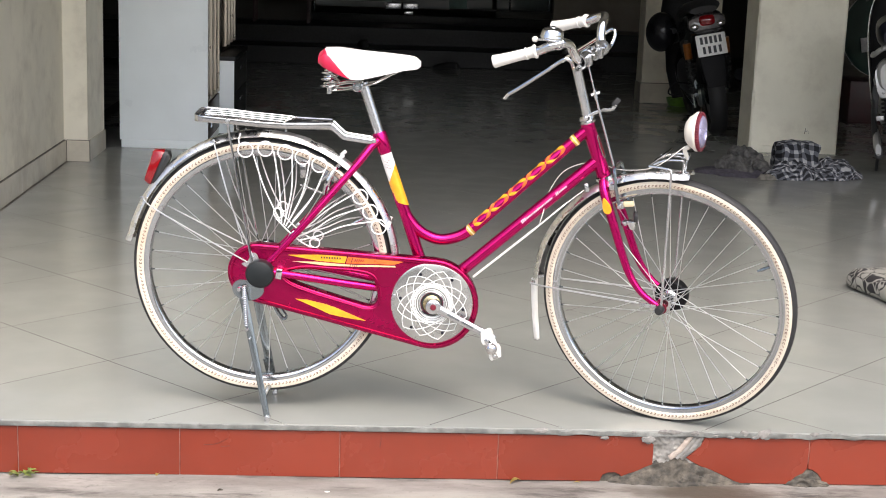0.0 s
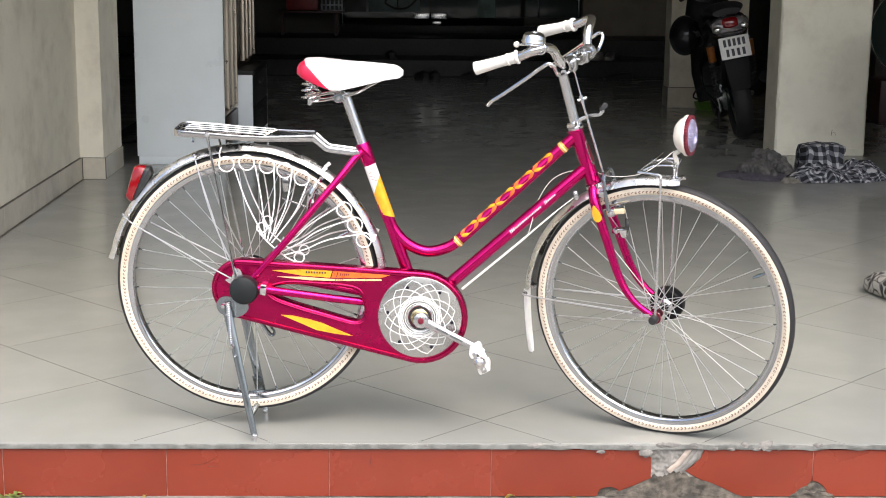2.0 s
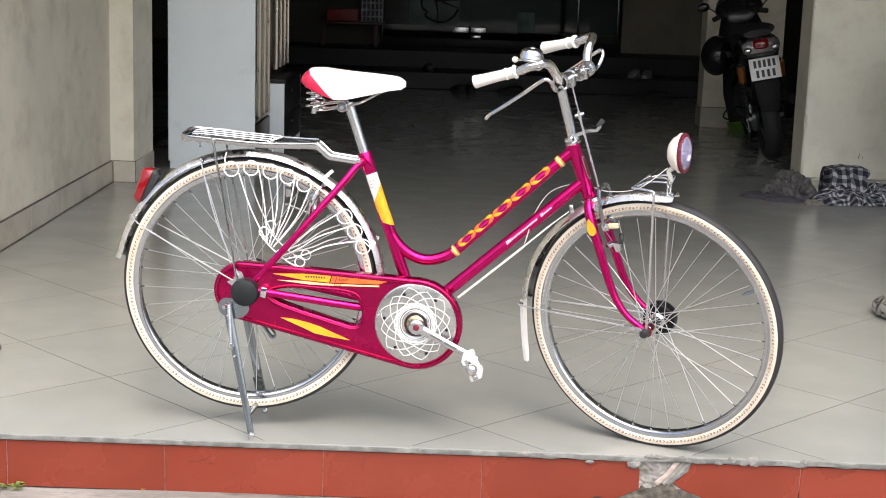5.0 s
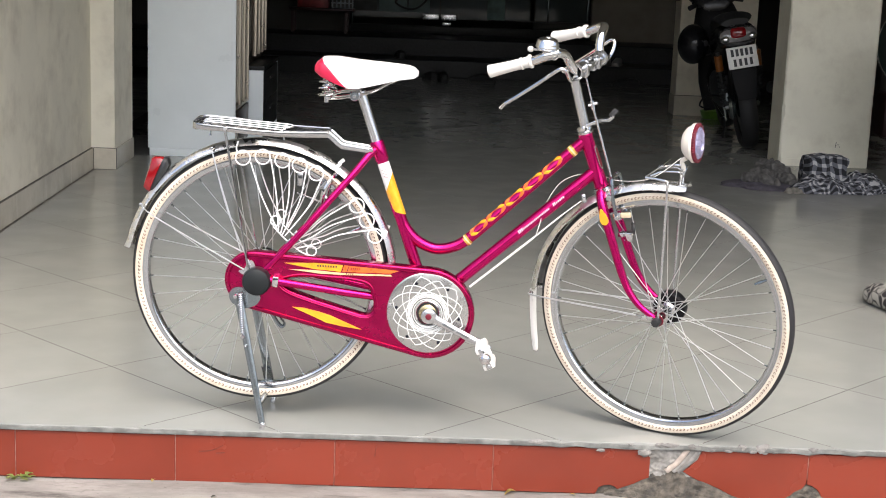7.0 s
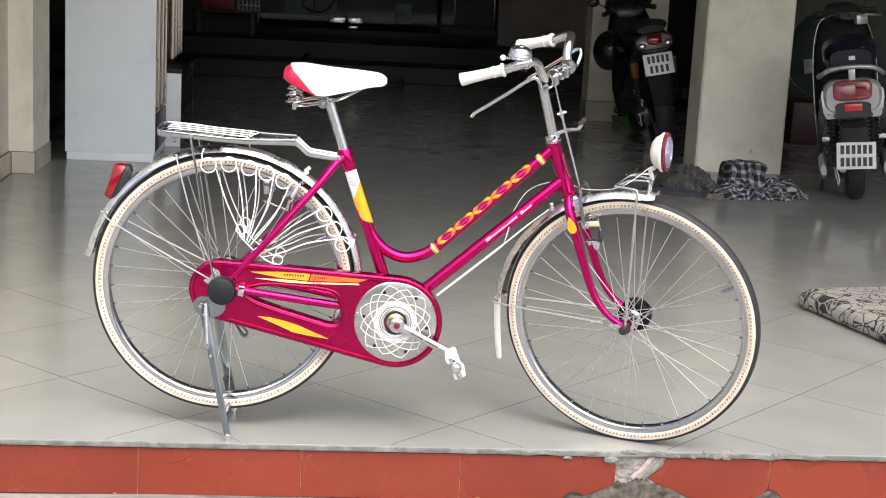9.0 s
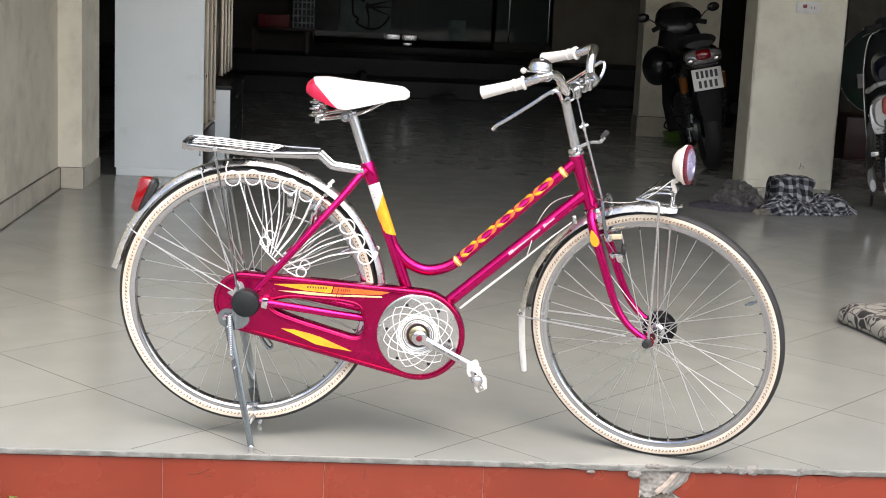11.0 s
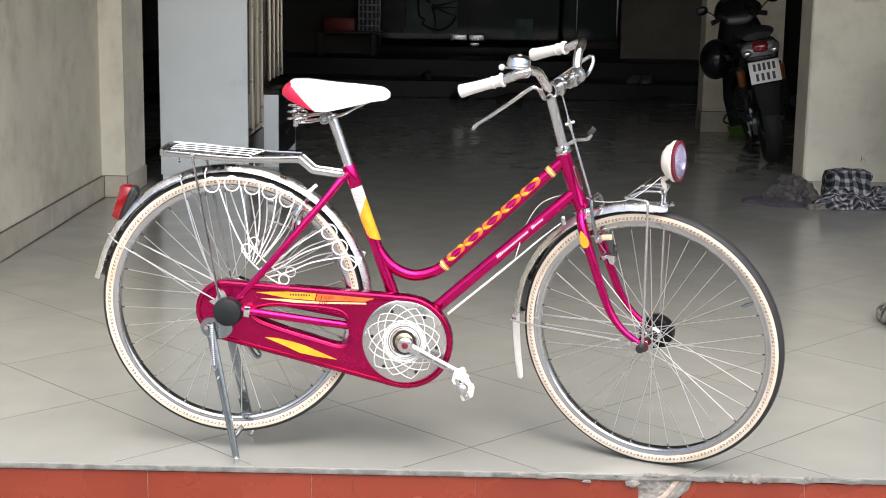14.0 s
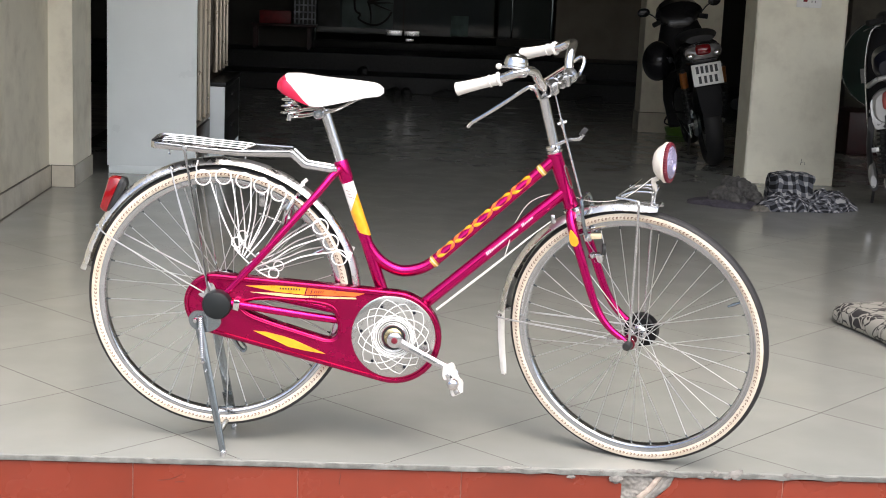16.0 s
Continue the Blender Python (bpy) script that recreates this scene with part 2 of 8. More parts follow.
def checker_cloth():
    m = bpy.data.materials.new("black_white_checked_cloth")
    m.use_nodes = True
    nt = m.node_tree
    b = nt.nodes["Principled BSDF"]
    uv = nt.nodes.new("ShaderNodeUVMap")
    sep = nt.nodes.new("ShaderNodeSeparateXYZ")
    nt.links.new(uv.outputs[0], sep.inputs[0])
    bands = []
    for ax in ("X", "Y"):
        a = nt.nodes.new("ShaderNodeMath")
        a.operation = "MULTIPLY"
        a.inputs[1].default_value = 19.0
        nt.links.new(sep.outputs[ax], a.inputs[0])
        fr = nt.nodes.new("ShaderNodeMath")
        fr.operation = "FRACT"
        nt.links.new(a.outputs[0], fr.inputs[0])
        gt = nt.nodes.new("ShaderNodeMath")
        gt.operation = "GREATER_THAN"
        gt.inputs[1].default_value = 0.57
        nt.links.new(fr.outputs[0], gt.inputs[0])
        bands.append(gt)
    add = nt.nodes.new("ShaderNodeMath")
    add.operation = "ADD"
    nt.links.new(bands[0].outputs[0], add.inputs[0])
    nt.links.new(bands[1].outputs[0], add.inputs[1])
    half = nt.nodes.new("ShaderNodeMath")
    half.operation = "MULTIPLY"
    half.inputs[1].default_value = 0.5
    nt.links.new(add.outputs[0], half.inputs[0])
    cr = nt.nodes.new("ShaderNodeValToRGB")
    cr.color_ramp.elements[0].color = (0.015, 0.016, 0.02, 1)
    cr.color_ramp.elements[1].color = (0.40, 0.40, 0.41, 1)
    e = cr.color_ramp.elements.new(0.5)
    e.color = (0.115, 0.120, 0.140, 1)
    cr.color_ramp.interpolation = "CONSTANT"
    cr.color_ramp.elements[1].position = 0.4
    cr.color_ramp.elements[2].position = 0.9
    nt.links.new(half.outputs[0], cr.inputs[0])
    nt.links.new(cr.outputs[0], b.inputs["Base Color"])
    b.inputs["Roughness"].default_value = 0.95
    n = nt.nodes.new("ShaderNodeTexNoise")
    n.inputs["Scale"].default_value = 180
    bp = nt.nodes.new("ShaderNodeBump")
    bp.inputs["Strength"].default_value = 0.3
    bp.inputs["Distance"].default_value = 0.003
    nt.links.new(n.outputs[0], bp.inputs["Height"])
    nt.links.new(bp.outputs[0], b.inputs["Normal"])
    return m


def floral_cloth():
    """Beige ticking printed with dark blossoms and thin scrolling lines."""
    m = bpy.data.materials.new("floral_printed_ticking")
    m.use_nodes = True
    nt = m.node_tree
    b = nt.nodes["Principled BSDF"]
    geo = nt.nodes.new("ShaderNodeNewGeometry")
    warp = nt.nodes.new("ShaderNodeTexNoise")
    warp.inputs["Scale"].default_value = 6
    nt.links.new(geo.outputs["Position"], warp.inputs["Vector"])
    ad = nt.nodes.new("ShaderNodeVectorMath")
    ad.operation = "MULTIPLY_ADD"
    ad.inputs[1].default_value = (0.15, 0.15, 0.15)
    nt.links.new(warp.outputs["Color"], ad.inputs[0])
    nt.links.new(geo.outputs["Position"], ad.inputs[2])

    def vor(scale, feature):
        v = nt.nodes.new("ShaderNodeTexVoronoi")
        v.feature = feature
        v.inputs["Scale"].default_value = scale
        nt.links.new(ad.outputs[0], v.inputs["Vector"])
        return v

    def test(sock, op, val):
        t = nt.nodes.new("ShaderNodeMath")
        t.operation = op
        t.inputs[1].default_value = val
        nt.links.new(sock, t.inputs[0])
        return t.outputs[0]

    line = test(vor(15, "DISTANCE_TO_EDGE").outputs["Distance"], "LESS_THAN", 0.028)
    vein = test(vor(27, "DISTANCE_TO_EDGE").outputs["Distance"], "LESS_THAN", 0.040)
    leaf = test(vor(7.0, "F1").outputs["Distance"], "LESS_THAN", 0.50)
    bloom = test(vor(5.6, "F1").outputs["Distance"], "LESS_THAN", 0.235)
    hole = test(vor(24, "DISTANCE_TO_EDGE").outputs["Distance"], "GREATER_THAN", 0.05)
    bm_ = nt.nodes.new("ShaderNodeMath")
    bm_.operation = "MULTIPLY"
    nt.links.new(bloom, bm_.inputs[0])
    nt.links.new(hole, bm_.inputs[1])
    mx = nt.nodes.new("ShaderNodeMath")
    mx.operation = "MAXIMUM"
    vl = nt.nodes.new("ShaderNodeMath")
    vl.operation = "MULTIPLY"
    nt.links.new(vein, vl.inputs[0])
    nt.links.new(leaf, vl.inputs[1])
    lines = nt.nodes.new("ShaderNodeMath")
    lines.operation = "MAXIMUM"
    nt.links.new(line, lines.inputs[0])
    nt.links.new(vl.outputs[0], lines.inputs[1])
    nt.links.new(lines.outputs[0], mx.inputs[0])
    nt.links.new(bm_.outputs[0], mx.inputs[1])
    col = nt.nodes.new("ShaderNodeMix")
    col.data_type = "RGBA"
    col.inputs["A"].default_value = (0.345, 0.335, 0.30, 1)
    col.inputs["B"].default_value = (0.03, 0.028, 0.03, 1)
    nt.links.new(mx.outputs[0], col.inputs["Factor"])
    nt.links.new(col.outputs["Result"], b.inputs["Base Color"])
    b.inputs["Roughness"].default_value = 0.9
    return m


M_CHECK = checker_cloth()
M_FLORAL = floral_cloth()


# ---- mesh helpers ----
def finish(bm, mat_, name, smooth=True):
    me = bpy.data.meshes.new(name)
    bmesh.ops.recalc_face_normals(bm, faces=bm.faces)
    bm.to_mesh(me)
    bm.free()
    me.materials.append(mat_)
    if smooth:
        me.shade_smooth()
        me.set_sharp_from_angle(angle=radians(38))
    return me


def part(name, bm, material, parent=None, label="", smooth=True):
    """One bmesh as one mesh object, under a thing or a part."""
    ob = new(name, finish(bm, material, name, smooth))
    if parent is not None:
        ob.parent = parent
    if label:
        ob["label"] = label
    return ob


def thing(name, label, category, m=None, group="", kind=""):
    ob = new(name)
    ob.empty_display_size = 0.05
    if m is not None:
        ob.matrix_world = m
    return tagged(ob, label, category, group, kind)


def smoothed(pts, n=6, closed=False):
    """Points on a rounded line through pts."""
    P = [Vector(p) for p in pts]
    k = len(P)
    out = []
    for i in range(k if closed else k - 1):
        if closed:
            p0, p1, p2, p3 = P[i - 1], P[i], P[(i + 1) % k], P[(i + 2) % k]
        else:
            p0, p1, p2, p3 = P[max(i - 1, 0)], P[i], P[i + 1], P[min(i + 2, k - 1)]
        for j in range(n):
            t = j / n
            out.append(0.5 * ((2 * p1) + (p2 - p0) * t + (2 * p0 - 5 * p1 + 4 * p2 - p3) * t * t + (3 * p1 - p0 - 3 * p2 + p3) * t ** 3))
    if not closed:
        out.append(P[-1])
    return out


def tube(bm, pts, r, seg=8, closed=False, caps=True, flat=1.0, up=None):
    """Sweep a round (or, with flat, oval) section along pts. r: a number or one for each point."""
    P = [Vector(p) for p in pts]
    n = len(P)
    R = r if isinstance(r, (list, tuple)) else [r] * n
    rings = []
    nrm = None
    for i in range(n):
        if closed:
            d = (P[(i + 1) % n] - P[i - 1]).normalized()
        else:
            d = (P[min(i + 1, n - 1)] - P[max(i - 1, 0)]).normalized()
        if nrm is None:
            nrm = Vector(up) if up is not None else (Vector((0, 0, 1)) if abs(d.z) < 0.9 else Vector((0, 1, 0)))
        if up is not None:
            nrm = Vector(up)
        nrm = (nrm - d * nrm.dot(d)).normalized()
        bi = d.cross(nrm)
        rings.append([bm.verts.new(P[i] + R[i] * (math.cos(a) * nrm * flat + math.sin(a) * bi))
                      for a in (2 * math.pi * k / seg for k in range(seg))])
    for i in range(n if closed else n - 1):
        a, b = rings[i], rings[(i + 1) % n]
        for k in range(seg):
            bm.faces.new((a[k], a[(k + 1) % seg], b[(k + 1) % seg], b[k]))
    if caps and not closed:
        bm.faces.new(rings[0])
        bm.faces.new(rings[-1])
    return bm


def tubes(paths, r, seg=8, **kw):
    bm = bmesh.new()
    for p in paths:
        tube(bm, p, r, seg, **kw)
    return bm


def lathe(profile, seg=32, m=None, full=True, closed=False):
    """Turn (radius, along) pairs round the y axis; m places the result."""
    bm = bmesh.new()
    rings = []
    for rad, al in profile:
        rings.append([bm.verts.new((rad * math.cos(a), al, rad * math.sin(a))) for a in (2 * math.pi * k / seg for k in range(seg))])
    k = len(rings)
    for i in range(k if closed else k - 1):
        a, b = rings[i], rings[(i + 1) % k]
        for j in range(seg):
            bm.faces.new((a[j], a[(j + 1) % seg], b[(j + 1) % seg], b[j]))
    if not closed and full:
        if profile[0][0] > 1e-5:
            bm.faces.new(rings[0])
        if profile[-1][0] > 1e-5:
            bm.faces.new(rings[-1])
    bmesh.ops.remove_doubles(bm, verts=bm.verts, dist=1e-6)
    if m is not None:
        bm.transform(m)
    return bm


def box(size, at=(0, 0, 0), bevel=0.0, m=None, seg=2, bm=None):
    """A box with rounded edges; added to bm if given."""
    b = bmesh.new()
    bmesh.ops.create_cube(b, size=1)
    bmesh.ops.scale(b, vec=size, verts=b.verts)
    if bevel:
        bmesh.ops.bevel(b, geom=b.edges[:], offset=bevel, segments=seg, affect="EDGES", profile=0.5)
    b.transform(Matrix.Translation(at))
    if m is not None:
        b.transform(m)
    if bm is None:
        return b
    join(bm, b)
    return bm


def join(bm, other):
    me = bpy.data.meshes.new("joined")
    other.to_mesh(me)
    other.free()
    bm.from_mesh(me)
    bpy.data.meshes.remove(me)
    return bm


def slab(p0, p1, bevel=0.0):
    """A box between two corners."""
    return box([abs(b - a) for a, b in zip(p0, p1)], [(a + b) / 2 for a, b in zip(p0, p1)], bevel)


def plate(outline, y0, y1, bevel=0.0, holes=(), seg=2):
    """Extrude an outline of (x, z) points from y0 to y1, with holes through it."""
    from_edges = []
    bm = bmesh.new()
    for loop in (outline, *holes):
        vs = [bm.verts.new((x, y0, z)) for x, z in loop]
        from_edges += [bm.edges.new((vs[i], vs[(i + 1) % len(vs)])) for i in range(len(vs))]
    if holes:
        bmesh.ops.triangle_fill(bm, edges=bm.edges[:], use_beauty=True)
    else:
        bm.faces.new(bm.verts[:])
    rim = [e for e in bm.edges if e.is_boundary]
    ret = bmesh.ops.extrude_face_region(bm, geom=bm.faces[:])
    moved = [v for v in ret["geom"] if isinstance(v, bmesh.types.BMVert)]
    bmesh.ops.translate(bm, vec=(0, y1 - y0, 0), verts=moved)
    if bevel:
        bmesh.ops.recalc_face_normals(bm, faces=bm.faces)
        edges = [e for e in bm.edges if len(e.link_faces) == 2 and e.calc_face_angle(0) > 1.2]
        bmesh.ops.bevel(bm, geom=edges, offset=bevel, segments=seg, affect="EDGES", profile=0.5)
    return bm


def loft(sections, seg=16, caps=True, power=1.0):
    """Skin rings given as (centre, half width vector, half height vector)."""
    bm = bmesh.new()
    rings = []
    for c, u, v in sections:
        c, u, v = Vector(c), Vector(u), Vector(v)
        ring = []
        for k in range(seg):
            a = 2 * math.pi * k / seg
            ca, sa = math.cos(a), math.sin(a)
            ca, sa = math.copysign(abs(ca) ** power, ca), math.copysign(abs(sa) ** power, sa)
            ring.append(bm.verts.new(c + u * ca + v * sa))
        rings.append(ring)
    for a, b in zip(rings, rings[1:]):
        for k in range(seg):
            bm.faces.new((a[k], a[(k + 1) % seg], b[(k + 1) % seg], b[k]))
    if caps:
        bm.faces.new(rings[0])
        bm.faces.new(rings[-1])
    return bm


def arc(cx, cz, r, a0, a1, n=24, y=0.0):
    """Points on an arc in the x, z plane, angles in degrees."""
    return [Vector((cx + r * math.cos(radians(a0 + (a1 - a0) * i / n)), y, cz + r * math.sin(radians(a0 + (a1 - a0) * i / n)))) for i in range(n + 1)]


def coil(x, y, z0, z1, r, turns, n=14):
    return [Vector((x + r * math.cos(2 * math.pi * i / n), y + r * math.sin(2 * math.pi * i / n), z0 + (z1 - z0) * i / (turns * n))) for i in range(int(turns * n) + 1)]


# ---- the setting ----
# height of the unseen ceiling, set for the light's fall-off over the floor
CEIL = 2.9
WALL_X = -1.539
BACK_Y = 10.8


def structure(name, bm, material, label="", smooth=False):
    ob = part(name, bm, material, None, label, smooth)
    return tagged(ob, label, name.split("_")[0], kind="structure")


street = bmesh.new()
xs = [-300, -40, -8, -2.2] + [-2.2 + 0.1 * i for i in range(1, 52)] + [8, 40, 300]
ys = [-300, -40, -8, -2.2] + [-2.2 + 0.1 * i for i in range(1, 22)] + [0.5, 12, 60, 300]
grid = [[street.verts.new((x, y, -0.141 - 0.010 * max(0, min(1, (0.3 - y) / 2)) + (0.006 * noise.noise((x * 3.1, y * 3.1, 1)) if -2.2 < x < 3 and -2.2 < y < 0 else 0))) for x in xs] for y in ys]
for j in range(len(ys) - 1):
    for i in range(len(xs) - 1):
        street.faces.new((grid[j][i], grid[j][i + 1], grid[j + 1][i + 1], grid[j + 1][i]))
structure("ground", street, M_STREET, "stained damp grey concrete pavement in front of a raised step")

floor = structure("floor", slab((WALL_X - 0.2, 0.012, -0.138), (5.2, 13.6, -0.0003)), M_GROUT, "large glossy off-white porcelain tiles laid diagonally")

structure("wall_west", slab((WALL_X - 0.2, -0.01, -0.14), (WALL_X, 4.231, CEIL)), M_WALL, "cream painted plaster side wall with faint stains")
structure("wall_pilaster", slab((WALL_X - 0.2, 4.233, -0.14), (-1.415, 4.72, CEIL)), M_WALL, "cream painted plaster pilaster at the end of the wall")
structure("wall_inner_west", slab((-3.2, 4.723, -0.14), (-3.0, 13.4, CEIL)), M_SHADEWALL, "interior side wall, coloured dark for the room's shade")
structure("wall_behind_pilaster", slab((-3.0, 4.723, -0.14), (WALL_X - 0.21, 4.82, CEIL)), M_SHADEWALL, "plaster return wall, coloured dark for shade")
# east wall out of view, added to close the bay
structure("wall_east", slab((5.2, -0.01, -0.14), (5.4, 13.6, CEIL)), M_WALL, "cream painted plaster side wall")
structure("wall_north", slab((-3.2, 13.4, -0.14), (5.2, 13.6, CEIL)), M_SHADEWALL, "back wall of the house, coloured dark for shade")
structure("ceiling", slab((-3.2, -0.05, CEIL), (5.4, 13.6, CEIL + 0.2)), M_CEIL, "unseen ceiling slab coloured dark to limit bounced light")
# facade beyond the view, added to close the front above the opening
structure("wall_facade", slab((-3.2, -0.05, CEIL + 0.2), (5.4, 0.20, CEIL + 3.5)), M_WALL, "unseen upper facade added over the opening")
# never in view: added to block low sky from the chrome's reflections
structure("wall_opposite", slab((-14, -10.4, -0.16), (16, -10.0, 1.7)), M_BLOCK, "unseen grey wall added across the street to darken low-sky reflections")
structure("wall_middle", slab((2.225, 8.08, -0.003), (2.83, 8.33, CEIL)), M_WALL, "cream plaster wall end deep inside the garage")
structure("wall_back_right", slab((1.995, BACK_Y + 1.3, 0.336), (2.95, BACK_Y + 1.45, CEIL)), M_SHADECREAM, "beige wall beside the glass doors, darkened for shade")
structure("wall_side_passage", slab((3.95, 8.4, -0.003), (5.2, 8.55, CEIL)), M_BLOCK, "grey rendered wall at the end of the parking bay")

# skirting tiles: single pieces with dark joints between them
SK = 0.112
for p0, p1 in (((WALL_X + 0.012, 4.224, 0.0), (-1.407, 4.232, SK)),
               ((-1.4145, 4.2325, 0.0), (-1.407, 4.72, SK)),
               ((2.217, 8.071, 0.0), (2.835, 8.079, 0.155)),
               ((2.217, 8.0795, 0.0), (2.2245, 8.33, 0.155))):
    structure("baseboard", slab(p0, p1, 0.002), M_SKIRT, "cream ceramic skirting tile along the wall foot")
for y0 in [4.2235 - 0.502 * k for k in range(1, 9)] + [-0.005]:
    y1 = min(4.2235, y0 + 0.5) if y0 > 0 else 4.2235 - 0.502 * 8 - 0.002
    structure("baseboard", slab((WALL_X - 0.002, y0, 0.0), (WALL_X + 0.012, y1, SK), 0.0015), M_SKIRT, "cream ceramic skirting tile along the wall foot")
for p0, p1 in (((WALL_X - 0.001, 0.0, SK + 0.0002), (WALL_X + 0.0105, 4.2235, SK + 0.0036)),
               ((WALL_X + 0.0115, 0.0, 0.0002), (WALL_X + 0.0215, 4.2195, 0.0022)),
               ((WALL_X + 0.013, 4.2255, SK + 0.0002), (-1.4075, 4.2325, SK + 0.0032)),
               ((WALL_X + 0.013, 4.2160, 0.0002), (-1.403, 4.2238, 0.0020)),
               ((WALL_X + 0.0122, 4.2200, 0.0022), (WALL_X + 0.0160, 4.2238, SK + 0.003)),
               ((-1.4068, 4.2245, 0.0022), (-1.4035, 4.2330, SK + 0.003)),
               ((2.217, 8.070, 0.1555), (2.835, 8.0795, 0.160))):
    structure("trim_joint", slab(p0, p1), M_JOINT, "thin dark grout joint along the skirting")

# a front pillar with chipped corners
pil = bmesh.new()
px0, px1, py0, py1 = 2.400, 2.948, 5.33, 5.62
for k in range(121):
    z = CEIL * k / 120
    ch = 0.010 + 0.012 * max(0, noise.noise((1.7, z * 9, 3))) + 0.006 * noise.noise((5.0, z * 40, 1))
    c2 = 0.010 + 0.010 * max(0, noise.noise((9.7, z * 9, 3))) + 0.005 * noise.noise((8.0, z * 40, 1))
    ring = [(px0 + ch, py0), (px1 - c2, py0), (px1, py0 + c2), (px1, py1), (px0, py1), (px0, py0 + ch)]
    vs = [pil.verts.new((x, y, z)) for x, y in ring]
    if k:
        for a in range(6):
            pil.faces.new((prev[a], prev[(a + 1) % 6], vs[(a + 1) % 6], vs[a]))
    else:
        pil.faces.new(vs)
    prev = vs
pil.faces.new(prev)
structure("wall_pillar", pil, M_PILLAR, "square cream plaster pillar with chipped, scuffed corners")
for p0, p1 in (((px0 + 0.01, py0 - 0.010, 0.0), (px1 - 0.01, py0 - 0.001, 0.045)),):
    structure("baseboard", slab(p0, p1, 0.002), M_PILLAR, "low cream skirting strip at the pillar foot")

# scuffs near the pillar's foot
SCX = 0.085
for pts_ in ([(2.660, 0.156), (2.657, 0.138), (2.655, 0.120)], [(2.658, 0.134), (2.672, 0.140), (2.679, 0.132), (2.681, 0.120)]):
    structure("trim_scuff", tubes([smoothed([(x + SCX, py0 - 0.0005, z) for x, z in pts_], 4)], 0.0017, 5, flat=0.5), M_JOINT, "small dark scuff on the pillar")

# raised entrance at the back: two black steps and a glazed front
structure("step_1", slab((-3.0, BACK_Y, -0.0), (2.9, BACK_Y + 0.62, 0.165), 0.008), M_BLACKSTONE, "polished black granite step")
structure("step_2", slab((-3.0, BACK_Y + 0.60, 0.0), (2.9, 13.4, 0.335), 0.008), M_BLACKSTONE, "polished black granite step")

front = thing("door_glazed", "frameless dark glass doors with steel patch fittings", "glass door", kind="structure")
GY = BACK_Y + 1.4
for x0, x1, z0 in ((-0.51, 0.390, 0.50), (0.402, 1.350, 0.50), (1.40, 1.530, 0.515), (1.552, 1.945, 0.515)):
    part("pane", slab((x0, GY, z0), (x1, GY + 0.012, 2.5)), M_PANE, front)
part("sill", slab((-0.55, GY - 0.02, 0.336), (1.985, GY + 0.04, 0.425), 0.004), M_BLACKSTONE, front)
part("parapet", slab((1.386, GY - 0.015, 0.427), (1.985, GY + 0.035, 0.498), 0.004), M_SHADEWALL, front)
part("window_frame", slab((0.905, GY - 0.020, 0.500), (1.95, GY + 0.03, 0.512), 0.003), M_GREYPL, front)
for x in (-0.53, 1.541, 1.962):
    part("jamb", slab((x - 0.012, GY - 0.02, 0.427 if x < 0 else 0.513), (x + (0.004 if 0 < x < 1.9 else 0.010), GY + 0.04, 2.55), 0.004), M_ZINC, front)
for x0, x1 in ((0.212, 0.388), (0.404, 0.568)):
    part("patch_fitting", slab((x0, GY - 0.02, 0.490), (x1, GY + 0.03, 0.552), 0.004), M_STEEL, front)
part("lock_cylinder", slab((0.417, GY - 0.022, 0.433), (0.514, GY + 0.02, 0.468), 0.003), M_STEEL, front)
structure("wall_glazing_side", slab((-3.0, GY, 0.336), (-0.56, GY + 0.12, CEIL)), M_SHADEWALL, "wall beside the glass doors, coloured dark for shade")
structure("wall_over_glazing", slab((-0.56, GY, 2.56), (1.99, GY + 0.12, CEIL)), M_SHADEWALL, "wall over the glass doors, coloured dark for shade")

# ---- step riser: nosing, red tiles, broken mortar ----
nose = bmesh.new()
rows = []
n = 560
for i in range(n + 1):
    x = -3.0 + 7.0 * i / n
    rough_ = 0.10 + (1.3 if 0.55 < x < 1.35 else 0.0)
    a = 0.004 * rough_ * noise.noise((x * 14, 0.0, 0.3)) + 0.002 * rough_ * noise.noise((x * 60, 4, 0.3))
    b_ = 0.003 * rough_ * noise.noise((x * 22, 7.0, 1.3))
    prof = [(0.020, -0.007), (-0.004 + a, -0.0012 + 0.3 * b_), (-0.0095 + a, -0.003 + b_), (-0.010 + 0.5 * a, -0.012), (-0.008, -0.0155 + b_), (0.006, -0.0185)]
    rows.append([nose.verts.new((x, y, z)) for y, z in prof])
for r0, r1 in zip(rows, rows[1:]):
    for k in range(5):
        nose.faces.new((r0[k], r0[k + 1], r1[k + 1], r1[k]))
structure("trim_nosing", nose, M_NOSING, "chipped grey cement edge strip of the step", smooth=True)

structure("trim_riser_bed", slab((-3.0, 0.0075, -0.150), (4.0, 0.0115, -0.004)), M_MORTAR_DARK, "grey mortar bed behind the riser tiles")

